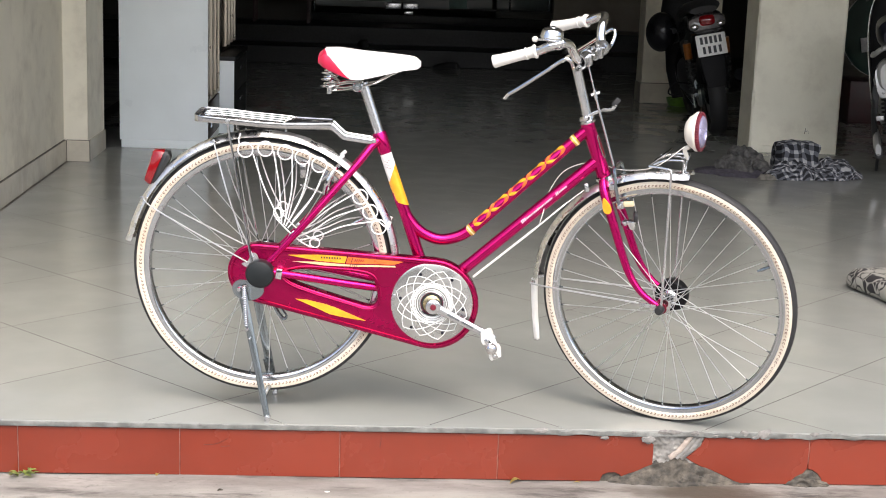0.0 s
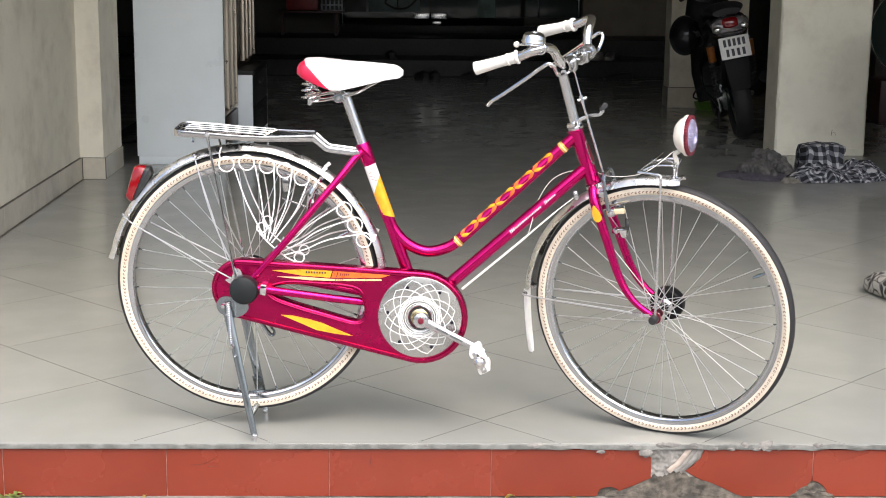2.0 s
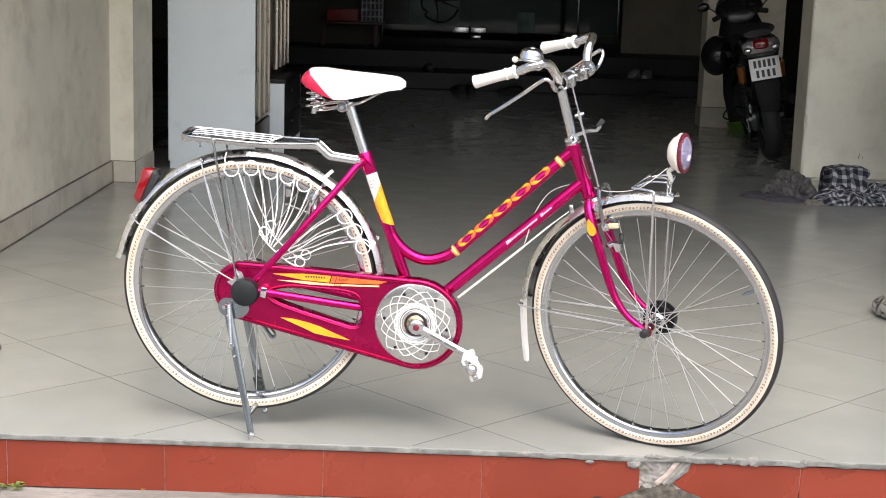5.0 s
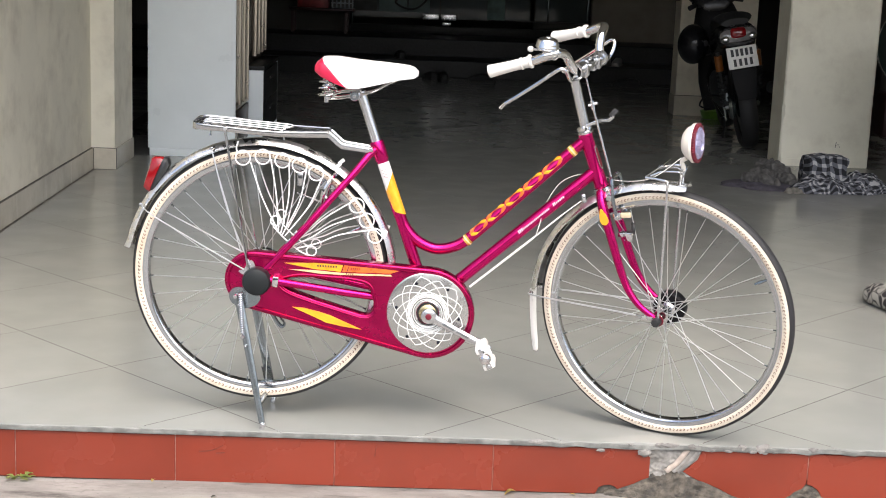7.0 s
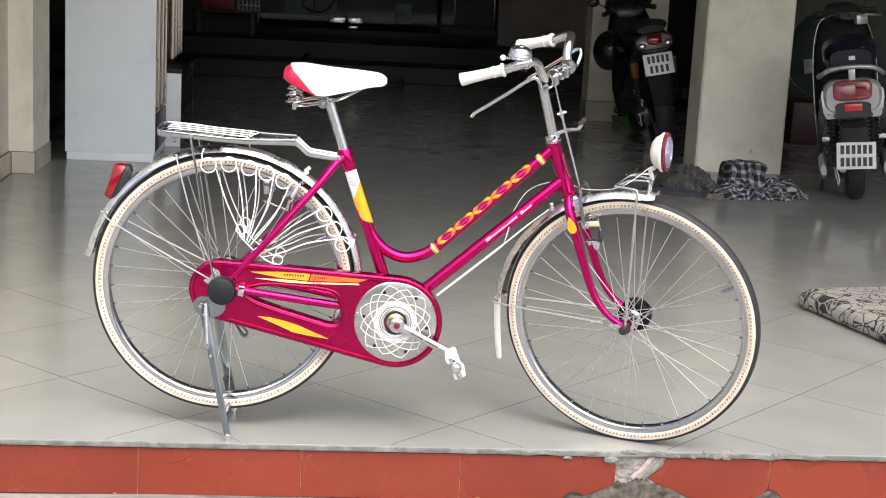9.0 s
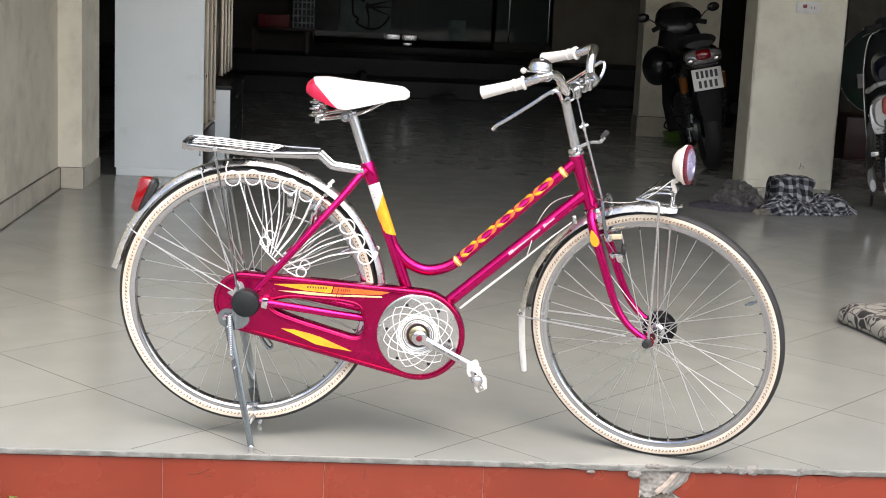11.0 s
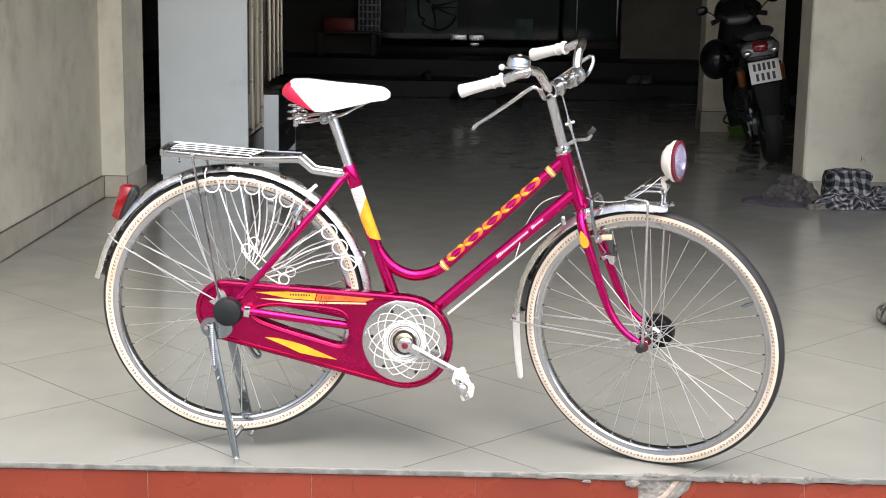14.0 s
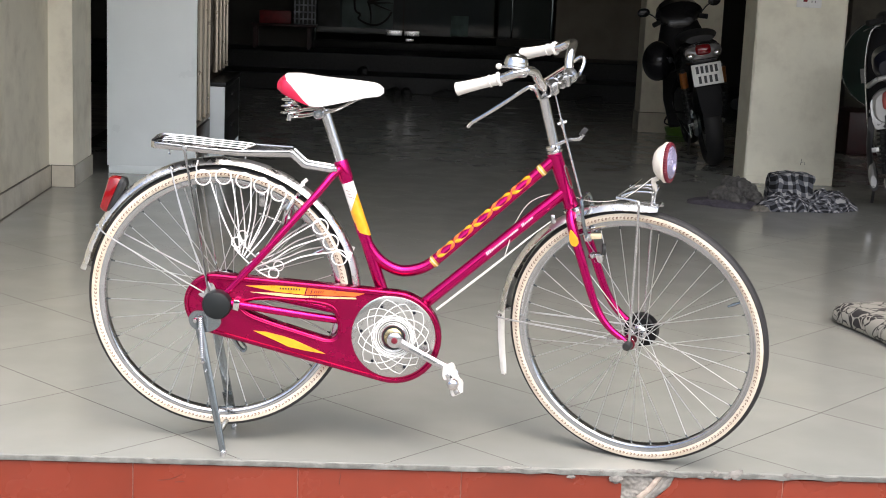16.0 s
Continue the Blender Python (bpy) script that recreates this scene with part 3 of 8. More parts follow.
riser = tagged(new("trim_riser"), "dark red glazed tiles along the face of the step", "tiles", kind="structure")
RZ0, RZ1 = -0.1415, -0.0185
for k in range(-7, 10):
    x0, x1 = k * 0.403 + 0.0009, (k + 1) * 0.403 - 0.0009
    out = [(x0, RZ0), (x1, RZ0), (x1, RZ1), (x0, RZ1)]
    if k == 1:      # corner beside the gap broken away
        out = [(x0, RZ0), (0.668, RZ0), (0.676, -0.124), (0.690, -0.118), (0.706, -0.117), (0.718, -0.122), (0.724, -0.128),
               (0.745, -0.119), (0.765, -0.112), (0.785, -0.101), (0.803, -0.094), (0.803, -0.040), (0.795, -0.036), (0.779, -0.031), (0.774, RZ1), (x0, RZ1)]
    if k == 2:      # both lower corners and the upper left one gone
        out = [(1.030, RZ0), (1.160, RZ0), (1.178, -0.122), (1.195, -0.116), (x1, -0.098), (x1, RZ1), (0.935, RZ1), (0.925, -0.042), (0.903, -0.064),
               (0.886, -0.072), (0.905, -0.085), (0.930, -0.098), (0.960, -0.108), (0.985, -0.119)]
    if k == 3:
        out = [(1.252, RZ0), (x1, RZ0), (x1, RZ1), (x0, RZ1), (x0, -0.100), (1.222, -0.103), (1.236, -0.112), (1.245, -0.124)]
    bm = plate(out, 0.0, 0.007, 0.0012, seg=1)
    part("tile", bm, M_RED, riser, smooth=False)

M_PINKJOINT = mat("pinkish_joint", (0.24, 0.125, 0.10), 0.8, var=0.4, scale=50)
for k in range(-6, 10):
    if k != 2:
        part("joint", slab((k * 0.403 - 0.0008, 0.0012, RZ0 + (0.055 if k == 3 else 0.0)), (k * 0.403 + 0.0008, 0.0070, RZ1)), M_PINKJOINT, riser, smooth=False)
M_SCRATCH = mat("dark_scratch", (0.13, 0.025, 0.014), 0.5, var=0.3, scale=60)
for pts_ in ([(-0.343, -0.060), (-0.325, -0.059), (-0.306, -0.055), (-0.283, -0.043)], [(0.106, -0.032), (0.103, -0.046), (0.102, -0.060)], [(-0.30, -0.064), (-0.278, -0.062)]):
    part("scratch", tubes([smoothed([(x, -0.0001, z) for x, z in pts_], 4)], 0.0009, 5), M_SCRATCH, riser)

# pale cement patch and the dark mortar slumped out of the gap
patch = bmesh.new()
nx, nz = 70, 40
pv = [[None] * (nz + 1) for _ in range(nx + 1)]
for i in range(nx + 1):
    for j in range(nz + 1):
        x = 0.800 + 0.135 * i / nx
        z = -0.090 + 0.082 * j / nz
        pv[i][j] = patch.verts.new((x, 0.0035 + 0.004 * noise.noise((x * 45, z * 45, 2)) + 0.0035 * noise.noise((x * 120, z * 120, 6)), z))
for i in range(nx):
    for j in range(nz):
        patch.faces.new((pv[i][j], pv[i + 1][j], pv[i + 1][j + 1], pv[i][j + 1]))
structure("trim_cement_patch", patch, M_CEMENT, "rough grey cement patch in the broken riser", smooth=True)
M_STREAK = mat("smeared_pale_mortar", (0.40, 0.34, 0.29), 0.85, var=0.2, scale=40, bump=0.5, bump_scale=120)
M_CHIP = mat("pale_cement_chip", (0.215, 0.205, 0.19), 0.85, var=0.3, scale=40, bump=0.8, bump_scale=120)
for dx, rr, mm in ((0.0, 0.0072, M_STREAK), (0.017, 0.0060, M_CEMENT), (0.029, 0.0075, M_CHIP)):
    strip = bmesh.new()
    tube(strip, smoothed([(0.898 + dx, 0.001, -0.016), (0.884 + dx, -0.001, -0.036), (0.868 + dx, -0.001, -0.056), (0.846 + dx, 0.001, -0.076)], 6), [rr * (1 + 0.18 * noise.noise((i * 0.5, dx * 90, 1))) for i in range(19)], 8, flat=0.42, up=(0, 1, 0))
    structure("trim_mortar_streak", strip, mm, "smeared diagonal mortar streak in the broken riser", smooth=True)
chips = bmesh.new()
for cx, cz, w_, h_ in ((0.511, -0.004, 0.018, 0.007), (0.675, -0.021, 0.010, 0.004), (0.750, -0.004, 0.006, 0.004), (0.787, -0.024, 0.017, 0.010), (0.826, -0.003, 0.014, 0.006), (0.850, -0.003, 0.020, 0.006),
                       (0.905, -0.005, 0.012, 0.006), (0.96, -0.012, 0.010, 0.005), (1.000, -0.012, 0.013, 0.006), (1.035, -0.003, 0.011, 0.008), (1.062, -0.014, 0.010, 0.005), (1.086, -0.006, 0.019, 0.013), (1.120, -0.012, 0.008, 0.005),
                       (1.153, -0.007, 0.007, 0.004), (1.218, -0.004, 0.013, 0.006), (1.295, -0.006, 0.008, 0.004), (1.329, -0.008, 0.006, 0.004), (0.24, -0.005, 0.007, 0.003), (-0.35, -0.005, 0.006, 0.003)):
    one_ = bmesh.new()
    bmesh.ops.create_icosphere(one_, subdivisions=3, radius=1.0)
    for v in one_.verts:
        k_ = 1 + 0.45 * noise.noise(v.co * 1.7 + Vector((cx * 90, 0, 0))) + 0.2 * noise.noise(v.co * 5 + Vector((cx * 50, 3, 0)))
        v.co = Vector((cx + v.co.x * w_ * k_, -0.0080 + v.co.y * 0.0034 * k_, cz + v.co.z * h_ * k_))
    join(chips, one_)
structure("trim_chips", chips, M_CHIP, "pale cement chips along the worn step edge", smooth=True)


def mound(x0, x1, height, depth, top):
    bm = bmesh.new()
    nu, nv = 150, 36
    vv = []
    for i in range(nu + 1):
        u = i / nu
        row = []
        for j in range(nv + 1):
            v = j / nv
            x = x0 + (x1 - x0) * u
            prof = top(u)
            z = -0.146 + height * prof * (1 - v) ** 1.3 + 0.010 * noise.noise((x * 30, v * 4, 5)) * prof + 0.004 * noise.noise((x * 90, v * 12, 5)) * prof + 0.012 * (0.35 - abs(noise.noise((x * 22 + v * 5, v * 7, 15)))) * prof * (1 - v)
            y = 0.006 - depth * v * (0.4 + 0.6 * prof) + 0.004 * noise.noise((x * 40, v * 6, 9))
            row.append(bm.verts.new((x, y, z)))
        vv.append(row)
    for i in range(nu):
        for j in range(nv):
            bm.faces.new((vv[i][j], vv[i + 1][j], vv[i + 1][j + 1], vv[i][j + 1]))
    return bm


structure("trim_mortar", mound(0.69, 1.06, 0.078, 0.034, lambda u: max(0.05, 1 - abs(u - 0.47) / 0.5) ** 0.8), M_MORTAR_DARK, "crumbling dark mortar slumped from the broken step", smooth=True)
structure("trim_mortar", mound(1.15, 1.27, 0.045, 0.02, lambda u: math.sin(math.pi * u) ** 0.6), M_MORTAR_DARK, "small lump of crumbling mortar under a chipped tile", smooth=True)


# ---- the bicycle: x forward, y to its left, z up ----
bike = thing("bicycle", "magenta step-through bicycle with white saddle standing on the tiled step", "bicycle", pose(0, 0.122, 0, 0, 0, -3.6))
REAR = Vector((-0.208, 0, 0.376))
HEAD = Vector((0.635, 0, 0.695))
RAKE = radians(20)
AXIS = Vector((-math.sin(RAKE), 0, math.cos(RAKE)))
FWD = Vector((math.cos(RAKE), 0, math.sin(RAKE)))
TURNED = -24.0
STEER = Matrix.Translation(HEAD) @ Matrix.Rotation(radians(TURNED), 4, AXIS) @ Matrix.Translation(-HEAD)
BEND = 0.057
R_T = 0.330
# the hub sits where the turned wheel just touches the floor
nrm = STEER.to_3x3() @ Vector((0, 1, 0))
HUB_Z = R_T * math.sqrt(1 - nrm.z ** 2)
off = STEER.to_3x3() @ (FWD * BEND)
ALONG = (HUB_Z - HEAD.z - off.z) / AXIS.z
HUB = HEAD + AXIS * ALONG + FWD * BEND        # before the fork is turned


def on_axis(d, f=0.0, y=0.0):
    """A point d along the steering axis from the head tube's middle, f ahead of it, before turning."""
    return HEAD + AXIS * d + FWD * f + Vector((0, y, 0))


CL = on_axis(0.262, 0.033)
# the bars sit a little askew on the stem
BARS = Matrix.Translation(HEAD) @ Matrix.Rotation(radians(-27), 4, AXIS) @ Matrix.Translation(CL - HEAD) @ Matrix.Rotation(0.03, 4, "X") @ Matrix.Translation(-CL)


def turned(bm):
    bm.transform(STEER)
    return bm


def ell_(c, r, m):
    bm = bmesh.new()
    bmesh.ops.create_uvsphere(bm, u_segments=14, v_segments=9, radius=1.0)
    bm.transform(m @ Matrix.Translation(c) @ Matrix.Diagonal((*r, 1)))
    return bm


def bpart(name, bm, material, parent=None, label="", steer=False, smooth=True):
    if steer == "bars":
        bm.transform(BARS)
    elif steer:
        turned(bm)
    return part(name, bm, material, parent or bike, label, smooth)


def at(bm, m):
    bm.transform(m)
    return bm


def wheel(place, name_label, hub_r, flange, spokes, steer, seed, phase):
    """A spoked wheel about the y axis: hub, tyre, rim, each spoke."""
    P = Matrix.Translation(place)
    hub_bm = lathe([(0.004, -0.052), (0.008, -0.050), (0.008, -0.036), (hub_r * 0.6, -0.035), (hub_r, -flange - 0.003), (hub_r, -flange + 0.001), (0.014, -flange + 0.006), (0.013, 0.0),
                    (0.014, flange - 0.006), (hub_r, flange - 0.001), (hub_r, flange + 0.003), (hub_r * 0.6, 0.035), (0.008, 0.036), (0.008, 0.050), (0.004, 0.052)], 20, P)
    w = bpart("wheel", hub_bm, M_CHROME, None, name_label, steer)
    # tyre: tread and pale sidewalls
    side = lambda s: [(0.3020, s * 0.0128), (0.3040, s * 0.0155), (0.3080, s * 0.0172), (0.313, s * 0.0176), (0.318, s * 0.0166), (0.3212, s * 0.0154)]
    tread = [(0.3209, -0.0158), (0.3255, -0.0138), (0.3285, -0.0095), (0.330, -0.004), (0.330, 0.004), (0.3285, 0.0095), (0.3255, 0.0138), (0.3209, 0.0158), (0.317, 0.010), (0.317, -0.010)]
    tb = lathe(tread, 96, P, closed=True)
    tyre = bpart("tyre", tb, M_BLACK, w, "black tread", steer)
    for s in (-1, 1):
        prof = side(s) + [(0.3205, s * 0.011), (0.303, s * 0.009)]
        bpart("sidewall", lathe(prof, 96, P, closed=True), M_BEIGE, w, "cream sidewall with a line of brown dots", steer)
    dots = bmesh.new()
    rnd = random.Random(seed)
    nd = 208

    def stroke(a, r0, along, across, s):
        """A small raised dash at angle a."""
        c = Vector((r0 * math.cos(a), s * 0.01805, r0 * math.sin(a)))
        t = Vector((-math.sin(a), 0, math.cos(a))) * along
        r_ = Vector((math.cos(a), 0, math.sin(a))) * across
        vs = [dots.verts.new(c + t * math.cos(q) + r_ * math.sin(q)) for q in (0, 1.05, 2.1, 3.14, 4.19, 5.24)]
        top = dots.verts.new(c + Vector((0, s * 0.0004, 0)))
        for q in range(6):
            dots.faces.new((vs[q], vs[(q + 1) % 6], top))

    for s in (-1, 1):
        for k in range(nd):
            a = 2 * math.pi * k / nd
            worn = rnd.uniform(0.75, 1.15)
            stroke(a, 0.3121, 0.0024 * worn, 0.0011, s)
            stroke(a + 0.0085, 0.3100, 0.0011, 0.0024 * worn, s)
            if k % 3:
                stroke(a + 0.002, 0.3080, 0.0022 * worn, 0.0011, s)
    tagged(bpart("tyre_dots", at(dots, P), M_DOT, w, "rust-brown dots round the sidewall", steer), kind="stuff")
    rim = [(0.3030, -0.0126), (0.3025, -0.0148), (0.2990, -0.0152), (0.2915, -0.0140), (0.2885, -0.0122), (0.2860, -0.0070), (0.2852, 0.0), (0.2860, 0.0070), (0.2885, 0.0122), (0.2915, 0.0140), (0.2990, 0.0152), (0.3025, 0.0148), (0.3030, 0.0126), (0.2960, 0.0)]
    bpart("rim", lathe(rim, 96, P, closed=True), M_RIM, w, "polished alloy rim", steer)
    for k in range(spokes):
        a = 2 * math.pi * k / spokes + phase
        q = Vector((math.cos(a), 0, math.sin(a)))
        eye = bmesh.new()
        tube(eye, [q * 0.2862, q * 0.2842, q * 0.2836, q * 0.2775], [0.0034, 0.0030, 0.0019, 0.0017], 6)
        bpart("nipple", at(eye, P), M_ZINC, w, "", steer)
    for k in range(spokes):
        s = -1 if k % 2 else 1
        lead = 1 if (k // 2) % 2 else -1
        a_rim = 2 * math.pi * k / spokes + phase
        a_hub = a_rim + lead * radians(68)
        p0 = Vector((hub_r * 0.9 * math.cos(a_hub), s * (flange + 0.002 * lead), hub_r * 0.9 * math.sin(a_hub)))
        p1 = Vector((0.281 * math.cos(a_rim), s * 0.001, 0.281 * math.sin(a_rim)))
        bm = bmesh.new()
        tube(bm, [p0, p1], 0.00112, 6)
        bpart("spoke", at(bm, P), M_SPOKE, w, "", steer)
    bm = bmesh.new()
    a = radians(27.5)
    q = Vector((math.cos(a), 0, math.sin(a)))
    tube(bm, [q * 0.285, q * 0.274, q * 0.273, q * 0.261, q * 0.260, q * 0.252], [0.0035, 0.0035, 0.0045, 0.0045, 0.003, 0.003], 8)
    bpart("valve", at(bm, P), M_ZINC, w, "valve stem", steer)
    return w


rear_wheel = wheel(REAR, "rear wheel with cream-walled tyre held clear of the floor", 0.030, 0.028, 36, False, 3, 0.065)
front_wheel = wheel(HUB, "front wheel with cream-walled tyre turned to one side", 0.020, 0.031, 36, True, 4, 0.017)
# sprocket and brake drum on the rear hub, black cap on the front one
bpart("hub_drum", lathe([(0.0, 0.010), (0.058, 0.010), (0.062, 0.014), (0.062, 0.040), (0.056, 0.045), (0.0, 0.046)], 40, Matrix.Translation(REAR)), M_CHROME, rear_wheel)
bpart("hub_shell", lathe([(0.012, -0.026), (0.036, -0.024), (0.036, -0.006), (0.014, -0.004)], 32, Matrix.Translation(REAR)), M_CHROME, rear_wheel)
bpart("hub_cap", lathe([(0.0, 0.036), (0.038, 0.036), (0.042, 0.040), (0.042, 0.066), (0.038, 0.072), (0.0, 0.074)], 32, Matrix.Translation(HUB)), M_MATTBLACK, front_wheel, "black plastic hub cap", True)
bpart("axle_nut", lathe([(0.0, -0.078), (0.009, -0.077), (0.0115, -0.072), (0.0115, -0.056), (0.0, -0.055)], 16, Matrix.Translation(HUB)), M_BLACKPL, front_wheel, "black axle nut cap", True)
bpart("axle_washer", lathe([(0.0, -0.0545), (0.015, -0.054), (0.015, -0.051), (0.0, -0.050)], 16, Matrix.Translation(HUB)), M_DARKRED, front_wheel, "", True)

# frame
BB = Vector((0.230, 0, 0.306))
SEAT_TOP = Vector((0.088, 0, 0.725))


def line(p, q, n=1):
    p, q = Vector(p), Vector(q)
    return [p + (q - p) * i / n for i in range(n + 1)]


frame_ob = bpart("frame", tubes([line((0.2415, 0, 0.272), SEAT_TOP - Vector((-0.012, 0, 0.035)))], 0.0150, 16), M_PINK, None, "magenta enamelled steel frame")
curve_pts = smoothed([(0.132, 0, 0.590), (0.150, 0, 0.537), (0.185, 0, 0.487), (0.236, 0, 0.461), (0.288, 0, 0.468), (0.330, 0, 0.495), (0.400, 0, 0.558)], 6) + line((0.41, 0, 0.567), (0.612, 0, 0.752), 4)
bpart("top_tube", tubes([curve_pts], 0.0142, 16), M_PINK, frame_ob)
bpart("down_tube", tubes([line((0.244, 0, 0.332), (0.650, 0, 0.684))], 0.0152, 16), M_PINK, frame_ob)
bpart("head_tube", tubes([[on_axis(-0.062), on_axis(-0.058), on_axis(-0.052), on_axis(0.0), on_axis(0.066), on_axis(0.072), on_axis(0.076)]], [0.0185, 0.0195, 0.018, 0.0172, 0.018, 0.0195, 0.0185], 18), M_PINK, frame_ob)
d_s = (SEAT_TOP - BB).normalized()
bpart("seat_lug", tubes([[SEAT_TOP - d_s * 0.052, SEAT_TOP - d_s * 0.047, SEAT_TOP - d_s * 0.003, SEAT_TOP]], [0.0155, 0.0180, 0.0180, 0.0165], 18), M_PINK, frame_ob)
bpart("bottom_bracket", lathe([(0.0, -0.034), (0.020, -0.034), (0.021, -0.030), (0.021, 0.030), (0.020, 0.034), (0.0, 0.034)], 24, Matrix.Translation(BB)), M_PINK, frame_ob)
for s in (-1, 1):
    bpart("seat_stay", tubes([[(0.088, s * 0.014, 0.706), (0.070, s * 0.022, 0.690), (0.040, s * 0.045, 0.652), (-0.100, s * 0.058, 0.490), (-0.196, s * 0.062, 0.386)]],
                             [0.0098, 0.0094, 0.0090, 0.0086, 0.0088], 10), M_PINK, frame_ob)
    yy = (0.074 if s < 0 else 0.060)
    bpart("chain_stay", tubes([[(-0.180, s * yy, 0.378), (-0.15, s * yy, 0.3735), (0.02, s * 0.058, 0.350), (0.10, s * 0.044, 0.339), (0.215, s * 0.022, 0.320)]],
                              [0.0080, 0.0098, 0.0100, 0.0100, 0.0100], 12), M_PINK, frame_ob)
bpart("stay_clamp", at(box((0.016, 0.026, 0.027), (0, 0, 0), 0.003), pose(-0.156, -0.073, 0.3745, 0, 9, 0)), M_CHROME, frame_ob, "bright clamp round the stay")
bpart("brake_bridge", tubes([line((-0.010, -0.05, 0.596), (-0.010, 0.05, 0.596))], 0.006, 8), M_PINK, frame_ob)

# seat tube decals: white above, yellow flame below
q0, q1 = SEAT_TOP - d_s * 0.055, SEAT_TOP - d_s * 0.185


def sleeve(p, q, r, seg=24, slant0=0.0, slant1=0.0, half=None):
    """A thin sleeve on a tube, its ends cut at a slant."""
    p, q = Vector(p), Vector(q)
    d = (q - p).normalized()
    u = Vector((0, 1, 0))
    v = d.cross(u)
    bm = bmesh.new()
    rows = []
    for k in range(seg + 1):
        a = 2 * math.pi * k / seg
        rad = r * (math.cos(a) * u + math.sin(a) * v)
        rows.append((bm.verts.new(p + rad + d * slant0 * math.sin(a)), bm.verts.new(q + rad + d * slant1 * math.sin(a))))
    for a, b in zip(rows, rows[1:]):
        bm.faces.new((a[0], b[0], b[1], a[1]))
    return bm


bpart("seat_tube_decal", sleeve(q0, q0 + (q1 - q0) * 0.52, 0.0153, slant1=-0.016), M_WHITEDEC, frame_ob, "white decal panel")
bpart("seat_tube_decal", sleeve(q0 + (q1 - q0) * 0.40, q1, 0.0156, slant0=-0.022, slant1=0.010), M_YELLOW, frame_ob, "yellow and orange flame decal")
bpart("seat_tube_decal", sleeve(q0 + (q1 - q0) * 0.66, q0 + (q1 - q0) * 0.97, 0.0158, slant0=0.020, slant1=0.012), M_YELLOW, frame_ob)
# a small red scribble on the white panel
sc = [q0 + (q1 - q0) * (0.12 + 0.03 * i) + Vector(((-0.008 if i % 2 else 0.006), -0.0157, 0)) for i in range(7)]
bpart("decal_mark", tubes([sc], 0.0006, 4), M_REDLENS, frame_ob)

# gold bands and linked yellow ornament on the top tube
T0, T1 = Vector((0.322, 0, 0.4875)), Vector((0.580, 0, 0.7225))
td = (T1 - T0).normalized()
tn = Vector((-td.z, 0, td.x))
for c in (T0, T1):
    for o, mm in ((-0.0045, M_GOLD), (0.0, M_CREAMDEC), (0.0045, M_GOLD)):
        bpart("tube_band", sleeve(c + td * (o - 0.0022), c + td * (o + 0.0022), 0.0150), mm, frame_ob)


def around(s, phi, r):
    return T0 + td * s + r * (math.cos(phi) * Vector((0, -1, 0)) + math.sin(phi) * tn)


L = (T1 - T0).length
rnd = random.Random(23)
nodes = [0.045, 0.205, 0.380, 0.555, 0.735, 0.915]
for k in range(5):
    s0, s1 = L * nodes[k], L * nodes[k + 1]
    for sg in (-1, 1):
        for h in (0, 1):
            # a leaf that leaves each crossing thick and thins out along the loop
            us = [(0.02 + 0.46 * i / 8) for i in range(9)]
            us = us if h == 0 else [1.0 - u for u in us]
            wide = 0.60 * rnd.uniform(0.93, 1.05)
            path = [around(s0 + (s1 - s0) * u, 0.46 + sg * (0.07 + wide * math.sin(math.pi * u)), 0.0138) for u in us]
            rad = [0.0008 + 0.0040 * math.sin(math.pi * min(1.0, (i + 1.3) / 7.4)) ** 1.1 for i in range(9)]
            bpart("tube_ornament", tubes([path], rad, 6), M_YELLOW if sg * (h - 0.5) > 0 else M_ORANGE, frame_ob)
# pale bars where the maker's lettering runs along the down tube
D0, D1 = Vector((0.452, 0, 0.5125)), Vector((0.562, 0, 0.608))
dd = (D1 - D0).normalized()
dn = Vector((-dd.z, 0, dd.x))
rnd = random.Random(11)
s = 0.0
LD = (D1 - D0).length
while s < LD:
    gap = 0.66 < s / LD < 0.735
    hgt = 0.0075 if (s < 0.012 or 0.74 < s / LD < 0.82) else rnd.uniform(0.0035, 0.005)
    w = rnd.uniform(0.0022, 0.0036)
    if not gap:
        c = D0 + dd * (s + w / 2) + Vector((0, -0.0150, 0)) + dn * (hgt * 0.25)
        m_ = Matrix((( dd.x, 0, dn.x, c.x), (0, 1, 0, c.y), (dd.z, 0, dn.z, c.z), (0, 0, 0, 1)))
        bpart("lettering_bar", at(box((w * 0.8, 0.0022, hgt * 1.15), (0, 0, 0), 0.0004, seg=1), m_ @ pose(0, 0, 0, 0, 14, 0)), M_WHITEDEC, frame_ob)
    s += w + 0.0022

# chain case with its window
CR, RR = 0.116, 0.0745
CF, CB = (0.230, 0.305), (-0.214, 0.3705)


def case_outline(g=0.0, n=20):
    dx, dz = CF[0] - CB[0], CF[1] - CB[1]
    dist = math.hypot(dx, dz)
    base = math.atan2(dz, dx)
    off_ = math.acos((RR - CR) / dist)
    pts = []
    for i in range(n + 1):
        t = base + off_ + (2 * math.pi - 2 * off_) * i / n
        pts.append((CB[0] + (RR + g) * math.cos(t), CB[1] + (RR + g) * math.sin(t)))
    for i in range(n + 1):
        t = base - off_ + 2 * off_ * i / n
        pts.append((CF[0] + (CR + g) * math.cos(t), CF[1] + (CR + g) * math.sin(t)))
    return pts


def rounded(pts, n=5):
    return [(p.x, p.z) for p in smoothed([(x, 0, z) for x, z in pts], n, True)]


